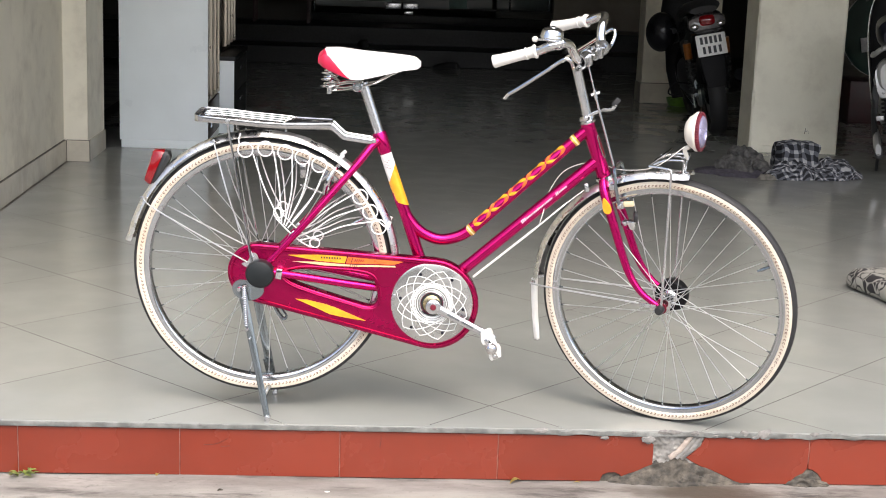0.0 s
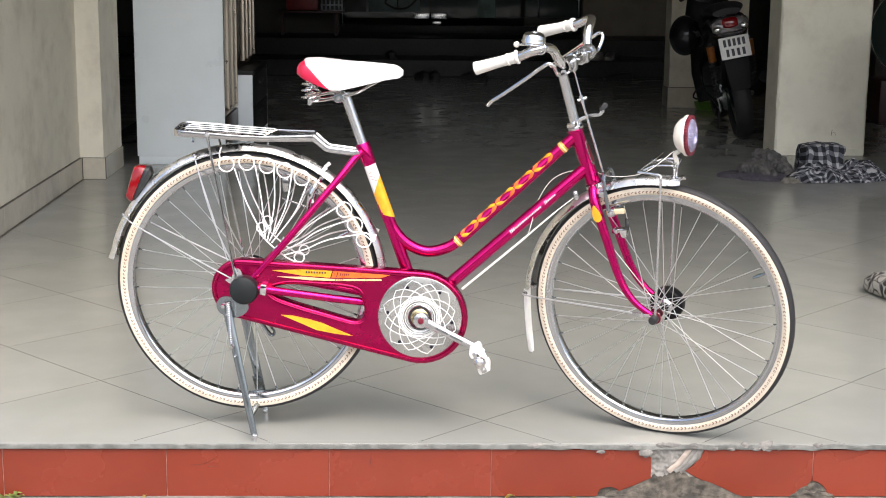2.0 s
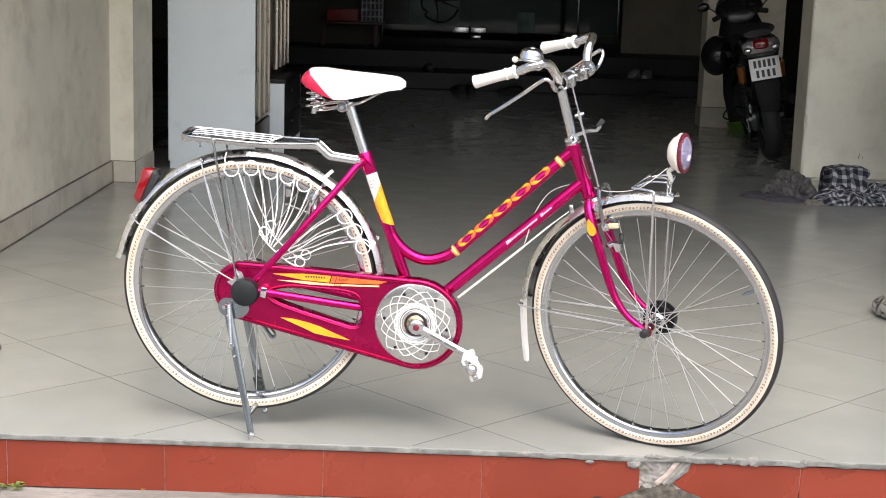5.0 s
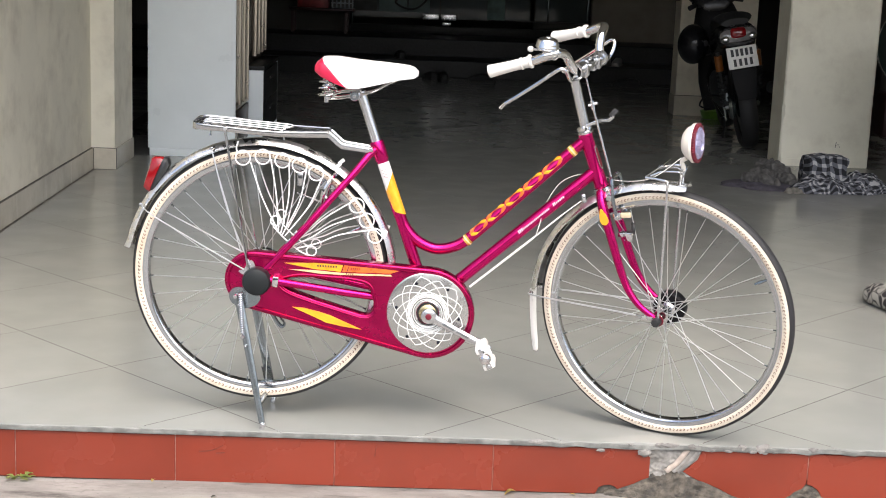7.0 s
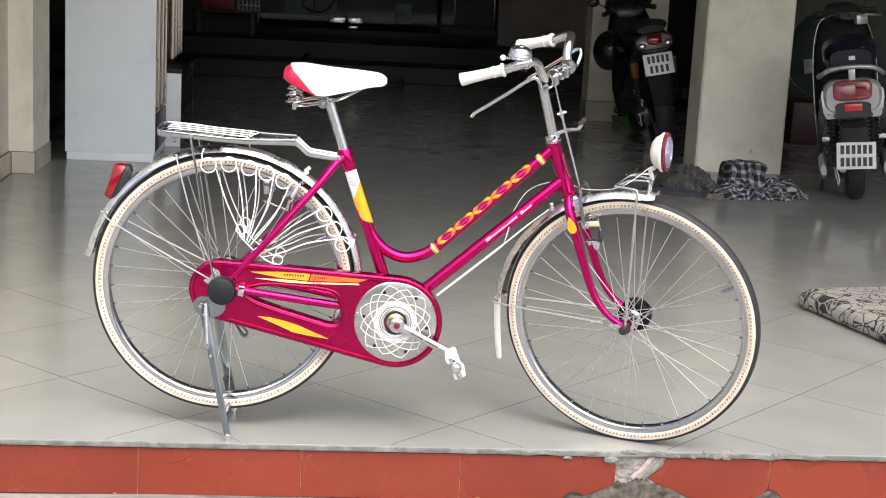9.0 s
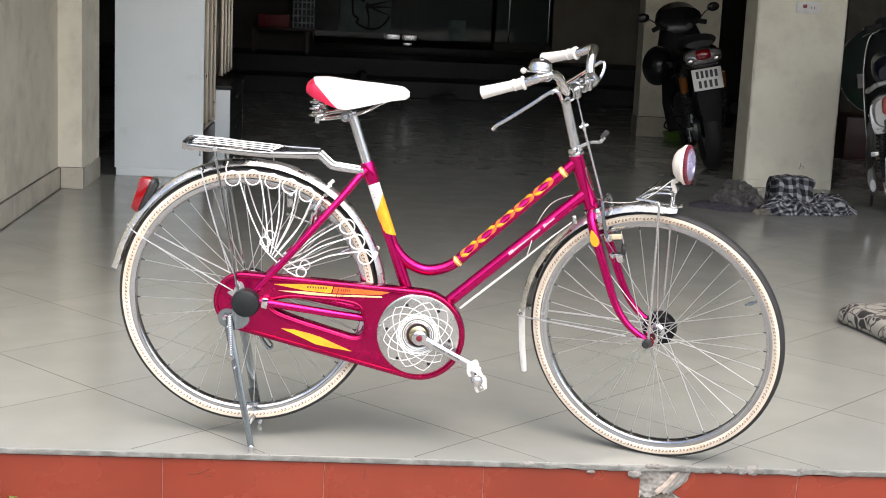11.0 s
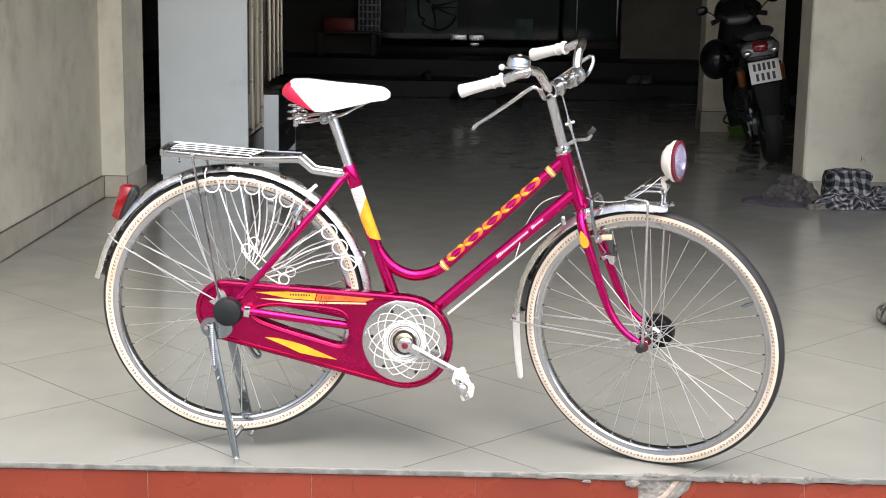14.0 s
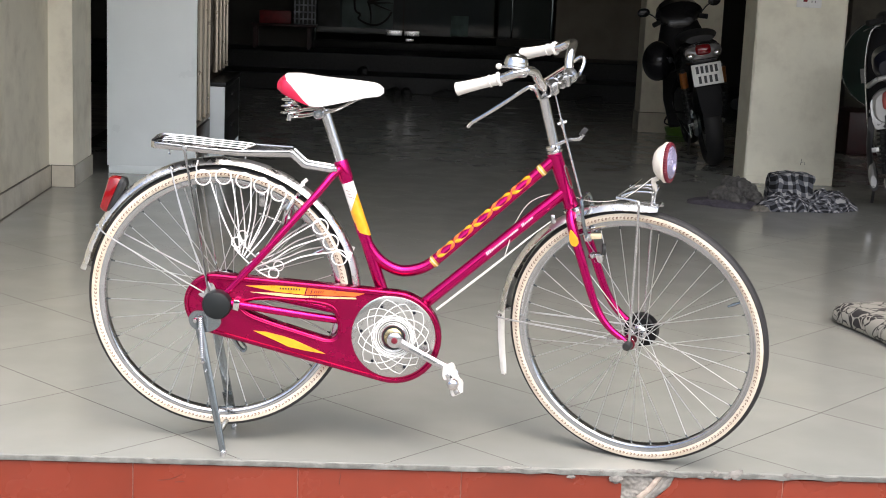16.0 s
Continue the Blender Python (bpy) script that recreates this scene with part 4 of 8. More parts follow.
window = rounded([(-0.140, 0.372), (-0.100, 0.384), (-0.02, 0.383), (0.040, 0.379), (0.072, 0.370), (0.085, 0.350), (0.090, 0.322), (0.084, 0.303), (0.066, 0.296), (0.036, 0.303), (-0.014, 0.317), (-0.064, 0.331), (-0.124, 0.352)], 4)
case = bpart("chain_case", plate(case_outline(), -0.064, -0.026, 0.006, [window], 3), M_RUBINE, None, "ruby red chain case with yellow flash decals")
bpart("case_rib", tubes([[(x, -0.0645, z) for x, z in case_outline(-0.0095, 28)]], 0.0034, 6, closed=True), M_RUBINE, case)
bpart("case_rib", tubes([[(x, -0.0632, z) for x, z in rounded([(-0.152, 0.373), (-0.102, 0.3915), (-0.02, 0.390), (0.044, 0.386), (0.079, 0.376), (0.093, 0.351), (0.098, 0.320), (0.090, 0.296), (0.066, 0.288), (0.034, 0.295), (-0.016, 0.309), (-0.067, 0.323), (-0.132, 0.346)], 4)]], 0.0030, 8, closed=True), M_RUBINE, case)


def flash(pts, mm, y=-0.0668):
    return bpart("case_decal", plate(pts, y, y + 0.004, 0), mm, case, smooth=False)


flash([(-0.135, 0.4200), (-0.060, 0.4235), (0.014, 0.4225), (0.008, 0.4040), (-0.060, 0.4080)], M_YELLOW)
flash([(0.0165, 0.4225), (0.030, 0.4220), (0.060, 0.4210), (0.156, 0.4130), (0.132, 0.4050), (0.011, 0.4040)], M_ORANGE)
flash([(-0.124, 0.4045), (-0.060, 0.4050), (0.010, 0.4010), (0.134, 0.4020), (0.136, 0.3985), (0.024, 0.3965), (-0.043, 0.3970)], M_CREAMDEC)
flash([(-0.116, 0.3085), (-0.086, 0.3070), (-0.045, 0.2985), (-0.016, 0.2900), (0.062, 0.2580), (0.013, 0.2640), (-0.029, 0.2720), (-0.063, 0.2870)], M_YELLOW)
for i in range(8):          # small dark bars in place of the maker's name
    bpart("lettering_bar", box((0.0034, 0.001, 0.0046), (-0.050 + 0.0066 * i, -0.0672, 0.4170 - 0.0001 * i)), M_INK, case, smooth=False)
for i, (dx, hz) in enumerate(((0.018, 0.013), (0.026, 0.007), (0.031, 0.006), (0.036, 0.007), (0.041, 0.006), (0.046, 0.006))):
    bpart("lettering_bar", at(box((0.0020, 0.001, hz), (0, 0, 0)), pose(dx + 0.008, -0.0672, 0.4125, 0, 18, 0)), M_DARKRED, case, smooth=False)
for i, dx in enumerate((0.018, 0.024, 0.029, 0.034)):
    bpart("lettering_bar", at(box((0.0018, 0.001, 0.006 if i else 0.009), (0, 0, 0)), pose(dx + 0.004, -0.0673, 0.4000, 0, 18, 0)), M_DARKRED, case, smooth=False)

# bright disc with its white rosette
DC = Vector((0.228, 0, 0.309))
disc = bpart("chain_disc", lathe([(0.030, -0.0645), (0.034, -0.0668), (0.060, -0.0678), (0.098, -0.0672), (0.103, -0.0655), (0.104, -0.062), (0.030, -0.061)], 64, Matrix.Translation(DC), closed=True), M_ALU, case, "bright alloy disc with a white rosette")


def petal(rot, r0=0.047, r1=0.094, span=150):
    pts = []
    for i in range(17):
        t = -1 + i / 8
        r_ = r1 - (r1 - r0) * math.sin(abs(t) * math.pi / 2) ** 1.15
        a = rot + radians(span / 2) * t
        pts.append(DC + Vector((r_ * math.cos(a), -0.0685, r_ * math.sin(a))))
    return pts


for k in range(12):
    bpart("rosette_line", tubes([petal(2 * math.pi * k / 12 + 0.2, 0.047, 0.094 if k % 2 else 0.088)], 0.00105, 4), M_WHITEPAINT, disc)
bpart("rosette_line", tubes([[DC + Vector((0.049 * math.cos(a), -0.0685, 0.049 * math.sin(a))) for a in (2 * math.pi * k / 40 for k in range(40))]], 0.0016, 4, closed=True), M_WHITEPAINT, disc)
bpart("rosette_line", tubes([[DC + Vector((0.042 * math.cos(a), -0.0685, 0.042 * math.sin(a))) for a in (2 * math.pi * k / 40 for k in range(40))]], 0.0012, 4, closed=True), M_WHITEPAINT, disc)
for r_ in (0.0365, 0.0455, 0.0535):
    bpart("rosette_line", tubes([[DC + Vector((r_ * math.cos(a), -0.0684, r_ * math.sin(a))) for a in (2 * math.pi * k / 40 for k in range(40))]], 0.0009, 4, closed=True), M_WHITEPAINT, disc)
for k in range(6):
    a = 2 * math.pi * k / 6 - 0.15
    bpart("disc_rivet", lathe([(0.0, -0.0712), (0.0036, -0.0705), (0.0042, -0.068), (0.0, -0.067)], 10, Matrix.Translation(DC + Vector((0.0800 * math.cos(a), 0, 0.0800 * math.sin(a))))), M_NAVY, disc)
bpart("disc_screw", lathe([(0.0, -0.072), (0.0045, -0.071), (0.005, -0.066), (0.0, -0.065)], 12, Matrix.Translation(DC + Vector((-0.0960, 0, 0.0170)))), M_STEEL, disc)
bpart("bearing_cup", lathe([(0.0, -0.060), (0.033, -0.060), (0.0345, -0.066), (0.032, -0.0680), (0.029, -0.0675), (0.028, -0.064), (0.0, -0.063)], 36, Matrix.Translation(DC)), M_CHROME, disc)
bpart("bearing_shadow", lathe([(0.0, -0.0632), (0.0275, -0.0632), (0.0275, -0.0640), (0.0, -0.0642)], 32, Matrix.Translation(DC)), M_BLACKPL, disc)
bpart("bearing_cup", lathe([(0.012, -0.0645), (0.0225, -0.0655), (0.0225, -0.071), (0.018, -0.0735), (0.012, -0.074)], 32, Matrix.Translation(DC), closed=True), M_BRONZE, disc, "bronzed bearing cup")

# crank and pedal
C0, C1 = Vector((0.232, -0.083, 0.306)), Vector((0.366, -0.098, 0.243))
crank = bpart("crank", lathe([(0.0, -0.0945), (0.012, -0.0945), (0.0185, -0.092), (0.0195, -0.088), (0.0195, -0.074), (0.0, -0.073)], 24, Matrix.Translation(Vector((0.232, 0, 0.306)))), M_STEEL, None, "polished cotterless crank arm")
cd = (C1 - C0).normalized()
bpart("crank_arm", tubes([[C0, C0 + cd * 0.02, C0 + cd * 0.07, C1 - cd * 0.012, C1, C1 + cd * 0.010]], [0.014, 0.0118, 0.0098, 0.0098, 0.0125, 0.007], 12, flat=0.55, up=(0, -1, 0)), M_STEEL, crank)
for o in (0.040, 0.080):
    bpart("crank_groove", tubes([line(C0 + cd * o + Vector((0, -0.0056, 0)), C0 + cd * (o + 0.034) + Vector((0, -0.0056, 0)))], 0.0024, 6), M_ZINC, crank)
bpart("crank_cap", lathe([(0.0, -0.0985), (0.006, -0.0975), (0.0080, -0.0945), (0.0, -0.093)], 20, Matrix.Translation(Vector((0.232, 0, 0.306)))), M_DARKRED, crank, "dark red crank bolt cap")
pm = pose(0.379, -0.150, 0.232, 0, 62, 0)
pedal = bpart("pedal", at(box((0.016, 0.080, 0.030), (-0.022, 0, 0), 0.004), pm), M_WHITEGRIP, None, "white pedal with bright end caps")
bpart("tread_block", at(box((0.016, 0.080, 0.030), (0.022, 0, 0), 0.004), pm), M_WHITEGRIP, pedal)
bpart("pedal_cage", at(box((0.056, 0.003, 0.014), (0, -0.041, 0), 0.001), pm), M_CHROME, pedal)
bpart("pedal_cage", at(box((0.060, 0.003, 0.022), (0, 0.041, 0), 0.001), pm), M_WHITEPAINT, pedal)
bpart("spindle", at(lathe([(0.0, -0.0565), (0.006, -0.0560), (0.0075, -0.0540), (0.0110, -0.0525), (0.0138, -0.0490), (0.0142, -0.0430), (0.0110, -0.0400), (0.007, -0.030), (0.007, 0.040), (0.0138, 0.044), (0.0110, 0.053), (0.0, 0.055)], 24), pm), M_CHROME, pedal)
for sx in (-0.022, 0.022):
    bpart("end_screw", at(lathe([(0.0, -0.0455), (0.004, -0.0445), (0.0045, -0.042), (0.0, -0.041)], 10), pm @ Matrix.Translation((sx, 0, 0))), M_STEEL, pedal)

# black axle cover and rack struts
bpart("axle_cover", lathe([(0.0, -0.096), (0.026, -0.095), (0.033, -0.091), (0.036, -0.083), (0.036, -0.066), (0.0, -0.065)], 40, Matrix.Translation(Vector((-0.205, 0, 0.373)))), M_AXLECAP, None, "round black plastic axle cover")

# rear fender: a rolled chrome channel
def fender(place, r, a0, a1, half, depth, n=40, tip=None):
    bm = bmesh.new()
    rows = []
    for i in range(n + 1):
        a = radians(a0 + (a1 - a0) * i / n)
        rr = r + (tip(i / n) if tip else 0)
        row = []
        for lay in (0, 1):
            for j in range(9):
                v = -1 + 2 * j / 8
                if lay:
                    v = -v
                q = rr - depth * abs(v) ** 4.5 - (0.0016 if lay else 0)
                row.append(bm.verts.new(place + Vector((q * math.cos(a), half * v * (0.985 if lay else 1), q * math.sin(a)))))
        rows.append(row)
    k = len(rows[0])
    for a, b in zip(rows, rows[1:]):
        for j in range(k):
            bm.faces.new((a[j], a[(j + 1) % k], b[(j + 1) % k], b[j]))
    bm.faces.new(rows[0])
    bm.faces.new(rows[-1])
    return bm


rear_fender = bpart("rear_fender", fender(REAR, 0.351, 167.6, -4, 0.0265, 0.0150), M_FENDER, None, "polished steel rear mudguard")
bpart("fender_lip", fender(REAR, 0.352, 170.3, 167.4, 0.0270, 0.0155, 8, lambda t: 0.003 * (1 - t) ** 2), M_FENDER, rear_fender, "bright rolled end")
for s in (-1, 1):
    bpart("fender_stay", tubes([smoothed([(-0.511, s * 0.028, 0.545), (-0.475, s * 0.045, 0.522), (-0.34, s * 0.062, 0.452), (-0.238, s * 0.074, 0.401)], 4)], 0.0018, 8), M_SPOKE, rear_fender)
    bpart("fender_stay", tubes([smoothed([(-0.329, s * 0.028, 0.696), (-0.323, s * 0.040, 0.676), (-0.28, s * 0.062, 0.54), (-0.222, s * 0.076, 0.414)], 4)], 0.0018, 8), M_SPOKE, rear_fender)
    for ax, az in ((-0.511, 0.547), (-0.330, 0.697)):
        bpart("stay_bolt", lathe([(0.0, -0.006), (0.004, -0.005), (0.0045, 0.0), (0.0, 0.002)], 10, Matrix.Translation((ax, s * 0.027, az))), M_STEEL, rear_fender)
bpart("stay_bracket", plate(rounded([(-0.252, 0.396), (-0.236, 0.404), (-0.228, 0.424), (-0.214, 0.422), (-0.207, 0.395), (-0.225, 0.382)], 3), -0.074, -0.070), M_STEEL, rear_fender)

# tail lamp
TL = Matrix.Translation((0.003, 0, 0.004))
tail = bpart("tail_lamp", at(loft([((-0.478, 0, 0.618), (0, 0.020, 0), (0.020, 0, 0.046)), ((-0.470, 0, 0.614), (0, 0.024, 0), (0.022, 0, 0.047)), ((-0.461, 0, 0.609), (0, 0.020, 0), (0.017, 0, 0.038))], 20, power=0.55), TL), M_BLACKPL, None, "red tail reflector in a black shell")
bpart("lens", at(loft([((-0.500, 0, 0.625), (0, 0.013, 0), (0.011, 0, 0.036)), ((-0.497, 0, 0.624), (0, 0.019, 0), (0.015, 0, 0.041)), ((-0.484, 0, 0.6195), (0, 0.023, 0), (0.019, 0, 0.045)), ((-0.477, 0, 0.6175), (0, 0.0235, 0), (0.019, 0, 0.045))], 20, power=0.5), TL), M_REDLENS, tail, "red plastic lens")

# carrier: a flat steel strip bent round, four rods over a black fill, cranked arms
def ribbon(pts, thick, halves, closed=False):
    """A flat strip set on edge along pts; halves: its half height at each point."""
    P = [Vector(p) for p in pts]
    n = len(P)
    bm = bmesh.new()
    rings = []
    for i in range(n):
        d = (P[(i + 1) % n] - P[i - 1]) if closed else (P[min(i + 1, n - 1)] - P[max(i - 1, 0)])
        d.normalize()
        side_ = d.cross(Vector((0, 0, 1)))
        if side_.length < 1e-4:
            side_ = Vector((0, 1, 0))
        side_.normalize()
        up_ = side_.cross(d).normalized()
        h_, t_ = halves[i], thick / 2
        sect = ((-t_, -h_ * 0.86), (-t_ * 0.5, -h_), (t_ * 0.5, -h_), (t_, -h_ * 0.86), (t_, h_ * 0.86), (t_ * 0.5, h_), (-t_ * 0.5, h_), (-t_, h_ * 0.86))
        rings.append([bm.verts.new(P[i] + side_ * a_ + up_ * b_) for a_, b_ in sect])
    for i in range(n if closed else n - 1):
        r0, r1 = rings[i], rings[(i + 1) % n]
        for k in range(8):
            bm.faces.new((r0[k], r0[(k + 1) % 8], r1[(k + 1) % 8], r1[k]))
    if not closed:
        bm.faces.new(rings[0])
        bm.faces.new(rings[-1])
    return bm


# sideways tilt chosen so the carrier fits the camera's view
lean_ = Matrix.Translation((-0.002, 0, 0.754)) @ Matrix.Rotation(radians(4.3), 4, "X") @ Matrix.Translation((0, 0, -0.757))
half_ring = [(-0.0375, 0.028, 0.7490, 0.0080), (-0.100, 0.039, 0.7490, 0.0072), (-0.153, 0.048, 0.7495, 0.0068), (-0.200, 0.056, 0.7525, 0.0066), (-0.245, 0.060, 0.7560, 0.0066), (-0.290, 0.061, 0.7595, 0.0068),
             (-0.345, 0.060, 0.7620, 0.0076), (-0.360, 0.057, 0.7628, 0.0080), (-0.3715, 0.047, 0.7630, 0.0080), (-0.3745, 0.030, 0.7632, 0.0078)]
ring_pts = [(x, -y, z, h_) for x, y, z, h_ in half_ring] + [(x, y, z, h_) for x, y, z, h_ in reversed(half_ring)]
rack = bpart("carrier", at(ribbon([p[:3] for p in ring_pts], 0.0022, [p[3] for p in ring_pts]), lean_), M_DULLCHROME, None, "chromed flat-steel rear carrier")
for s in (-1, 1):
    drop_ = Matrix.Translation((-0.002, 0, -0.0025))
    arm = [(-0.0372, s * 0.0255, 0.7480), (-0.0330, s * 0.0255, 0.7455), (-0.0270, s * 0.0255, 0.7405), (-0.0080, s * 0.0255, 0.7240), (-0.0035, s * 0.0255, 0.7210), (0.0020, s * 0.0255, 0.7195), (0.0600, s * 0.0255, 0.7125), (0.0740, s * 0.0255, 0.7110), (0.0780, s * 0.0255, 0.7106)]
    bpart("carrier_arm", at(ribbon(arm, 0.0024, [0.0082, 0.0078, 0.0072, 0.0070, 0.0072, 0.0072, 0.0070, 0.0066, 0.0040]), drop_), M_STEEL, rack, "cranked flat arm")
    bpart("arm_bolt", lathe([(0.0, s * 0.0345), (0.0050, s * 0.0335), (0.0065, s * 0.0285), (0.0, s * 0.0275)], 12, Matrix.Translation((0.0705, 0, 0.7114))), M_STEEL, rack)
    bpart("carrier_strut", tubes([smoothed([(-0.2905, s * 0.0635, 0.757 + s * 0.004), (-0.2890, s * 0.0655, 0.742), (-0.2480, s * 0.070, 0.517), (-0.2240, s * 0.078, 0.392)], 4)], [0.0033] * 13, 8), M_DULLCHROME, rack)
    bpart("strut_bolt", lathe([(0.0, s * 0.0690), (0.0048, s * 0.0680), (0.0056, s * 0.0640), (0.0, s * 0.0630)], 10, Matrix.Translation((-0.2905, 0, 0.7575 + s * 0.0045))), M_STEEL, rack)
for y in (-0.035, -0.012, 0.012, 0.035):
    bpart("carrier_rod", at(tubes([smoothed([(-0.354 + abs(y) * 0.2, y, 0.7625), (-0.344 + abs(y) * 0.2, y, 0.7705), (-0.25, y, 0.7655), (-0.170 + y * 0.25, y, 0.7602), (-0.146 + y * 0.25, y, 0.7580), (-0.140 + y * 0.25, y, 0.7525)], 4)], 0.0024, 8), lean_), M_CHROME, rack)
# black plates added for the dark reflections between the rods
tray = [(-0.368, 0.7600), (-0.290, 0.7570), (-0.200, 0.7500), (-0.150, 0.7470), (-0.050, 0.7480), (-0.050, 0.7465), (-0.150, 0.7455), (-0.200, 0.7485), (-0.290, 0.7555), (-0.368, 0.7585)]
bpart("carrier_tray", at(plate(tray, -0.026, 0.026), lean_), M_GLOSSBLACK, rack, "black fill standing in for dark reflections under the rods")
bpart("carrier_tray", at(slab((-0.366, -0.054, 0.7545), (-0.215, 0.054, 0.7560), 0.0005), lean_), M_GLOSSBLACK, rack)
clip_ = bmesh.new()
cv = [clip_.verts.new(v) for v in ((-0.152, -0.034, 0.7575), (-0.152, 0.034, 0.7575), (-0.060, 0.013, 0.7535), (-0.060, -0.013, 0.7535))]
clip_.faces.new(cv)
bmesh.ops.solidify(clip_, geom=clip_.faces[:], thickness=0.0016)
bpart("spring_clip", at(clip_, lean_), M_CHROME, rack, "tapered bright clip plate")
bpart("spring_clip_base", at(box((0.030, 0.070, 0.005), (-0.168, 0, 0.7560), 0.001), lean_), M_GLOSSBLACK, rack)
for x, z0, z1 in ((-0.3396, 0.758, 0.727), (-0.153, 0.746, 0.716)):
    bpart("carrier_peg", tubes([line((x, 0, z0), (x, 0, z1 + 0.004), 1) + [Vector((x, 0, z1))]], [0.0022, 0.0022, 0.0040], 8), M_STEEL, rack)

# dress guard: white bent wire on both sides
def wire_guard(y):
    g = []
    for cx, cz in ((-0.2485, 0.680), (-0.1985, 0.6845), (-0.149, 0.6775), (-0.1055, 0.667), (-0.0635, 0.649), (0.040, 0.572), (0.066, 0.535), (0.088, 0.497)):
        g.append([Vector((cx + 0.0185 * math.cos(a), y, cz + 0.0185 * math.sin(a))) for a in (2 * math.pi * k / 20 for k in range(21))])
    edge = [(-0.260, y, 0.722), (-0.265, y, 0.704)] + [tuple(REAR + Vector((0.3205 * math.cos(radians(a)), y, 0.3205 * math.sin(radians(a))))) for a in range(99, 21, -6)] + [(0.1085, y, 0.4945)]
    g.append(smoothed(edge, 3))
    foot = Vector((-0.136, y, 0.470))
    starts = [(-0.229, 0.670), (-0.178, 0.679), (-0.132, 0.672), (-0.088, 0.659), (-0.049, 0.638)]
    mids = [-0.006, 0.004, 0.009, 0.012, 0.012]
    ends = [(-0.160, 0.503), (-0.156, 0.499), (-0.150, 0.494), (-0.146, 0.490), (-0.140, 0.486)]
    for a, m_, e in zip(starts, mids, ends):
        c_ = ((a[0] + e[0]) / 2 + m_, (a[1] + e[1]) / 2)
        g.append(smoothed([(a[0], y, a[1]), (c_[0], y, c_[1]), (e[0], y, e[1])], 8))
    starts = [(0.040, 0.5885), (0.066, 0.551), (0.089, 0.513)]
    mids = [(-0.040, 0.537), (-0.022, 0.519), (0.000, 0.496)]
    ends = [(-0.128, 0.466), (-0.122, 0.461), (-0.112, 0.455)]
    for a, m_, e in zip(starts, mids, ends):
        g.append(smoothed([(a[0], y, a[1]), (m_[0], y, m_[1]), ((m_[0] + e[0]) / 2, y, (m_[1] + e[1]) / 2 - 0.004), (e[0], y, e[1])], 5))
    g.append(smoothed([(-0.170, y, 0.510), (-0.140, y, 0.479), (-0.105, y, 0.451), (-0.078, y, 0.438)], 5))
    for cx, cz in ((-0.164, 0.524), (-0.072, 0.4505)):
        g.append([Vector((cx + 0.0125 * math.cos(a), y, cz + 0.0125 * math.sin(a))) for a in (2 * math.pi * k / 16 for k in range(17))])
    return g


for y, base in ((-0.046, None), (0.046, None)):
    wires = wire_guard(y)
    gob = bpart("dress_guard", tubes(wires[8:9], 0.0019, 6), M_WHITEPAINT, None, "white bent-wire skirt guard with loops")
    for wv in wires[:8] + wires[9:]:
        bpart("wire", tubes([wv], 0.0019, 6), M_WHITEPAINT, gob)
    for cx, cz, ry in ((-0.012, 0.668, 40), (0.112, 0.500, 70)):
        bpart("guard_clip", at(box((0.022, 0.004, 0.009), (0, 0, 0), 0.001), pose(cx, y * 0.8, cz, 0, -ry, 0)), M_WHITEPAINT, gob)
    bpart("guard_clamp", at(box((0.020, 0.012, 0.012), (0, 0, 0), 0.002), pose(-0.127, y - 0.010 * (1 if y > 0 else -1) * -1, 0.472, 0, -45, 0)), M_STEEL, gob)

# rear calliper
cal = bpart("rear_brake", tubes([smoothed([(-0.045, -0.034, 0.570), (-0.038, -0.040, 0.600), (-0.020, -0.034, 0.632), (-0.002, 0.0, 0.648), (-0.020, 0.034, 0.632), (-0.038, 0.040, 0.600), (-0.045, 0.034, 0.570)], 4)], 0.006, 8), M_CHROME, None, "chromed rear calliper brake")
bpart("brake_shoe", box((0.016, 0.010, 0.036), (-0.100, -0.026, 0.626), 0.003), M_DULLCHROME, cal)
bpart("brake_link", tubes([line((-0.108, -0.030, 0.592), (-0.045, -0.034, 0.570))], 0.0022, 6), M_STEEL, cal)
bpart("brake_link", tubes([line((-0.060, -0.032, 0.600), (-0.020, -0.034, 0.632))], 0.0045, 6), M_STEEL, cal)

# stand with two legs
stand = bpart("stand", plate(rounded([(-0.276, 0.334), (-0.262, 0.352), (-0.235, 0.352), (-0.205, 0.345), (-0.196, 0.325), (-0.212, 0.306), (-0.240, 0.300), (-0.268, 0.312)], 4), -0.068, -0.064), M_ZINC, None, "zinc-plated double-leg stand")
def channel(p, q, w0, w1, depth):
    """A pressed U-channel leg, its open side turned back."""
    p, q = Vector(p), Vector(q)
    d = (q - p).normalized()
    u = Vector((1, 0, 0)) - d * d.x
    u.normalize()
    v = d.cross(u)
    if v.y > 0:
        v = -v
    bm = bmesh.new()
    rings = []
    for c_, w_ in ((p, w0), (p + (q - p) * 0.55, (w0 + w1) * 0.5), (q, w1)):
        sect = ((-w_, -depth), (-w_, -0.002), (-w_ + 0.003, 0.0), (w_ - 0.003, 0.0), (w_, -0.002), (w_, -depth), (w_ - 0.002, -depth), (w_ - 0.002, -0.003), (-w_ + 0.002, -0.003), (-w_ + 0.002, -depth))
        rings.append([bm.verts.new(c_ + u * a_ + v * b_) for a_, b_ in sect])
    for r0, r1 in zip(rings, rings[1:]):
        for k in range(10):
            bm.faces.new((r0[k], r0[(k + 1) % 10], r1[(k + 1) % 10], r1[k]))
    return bm


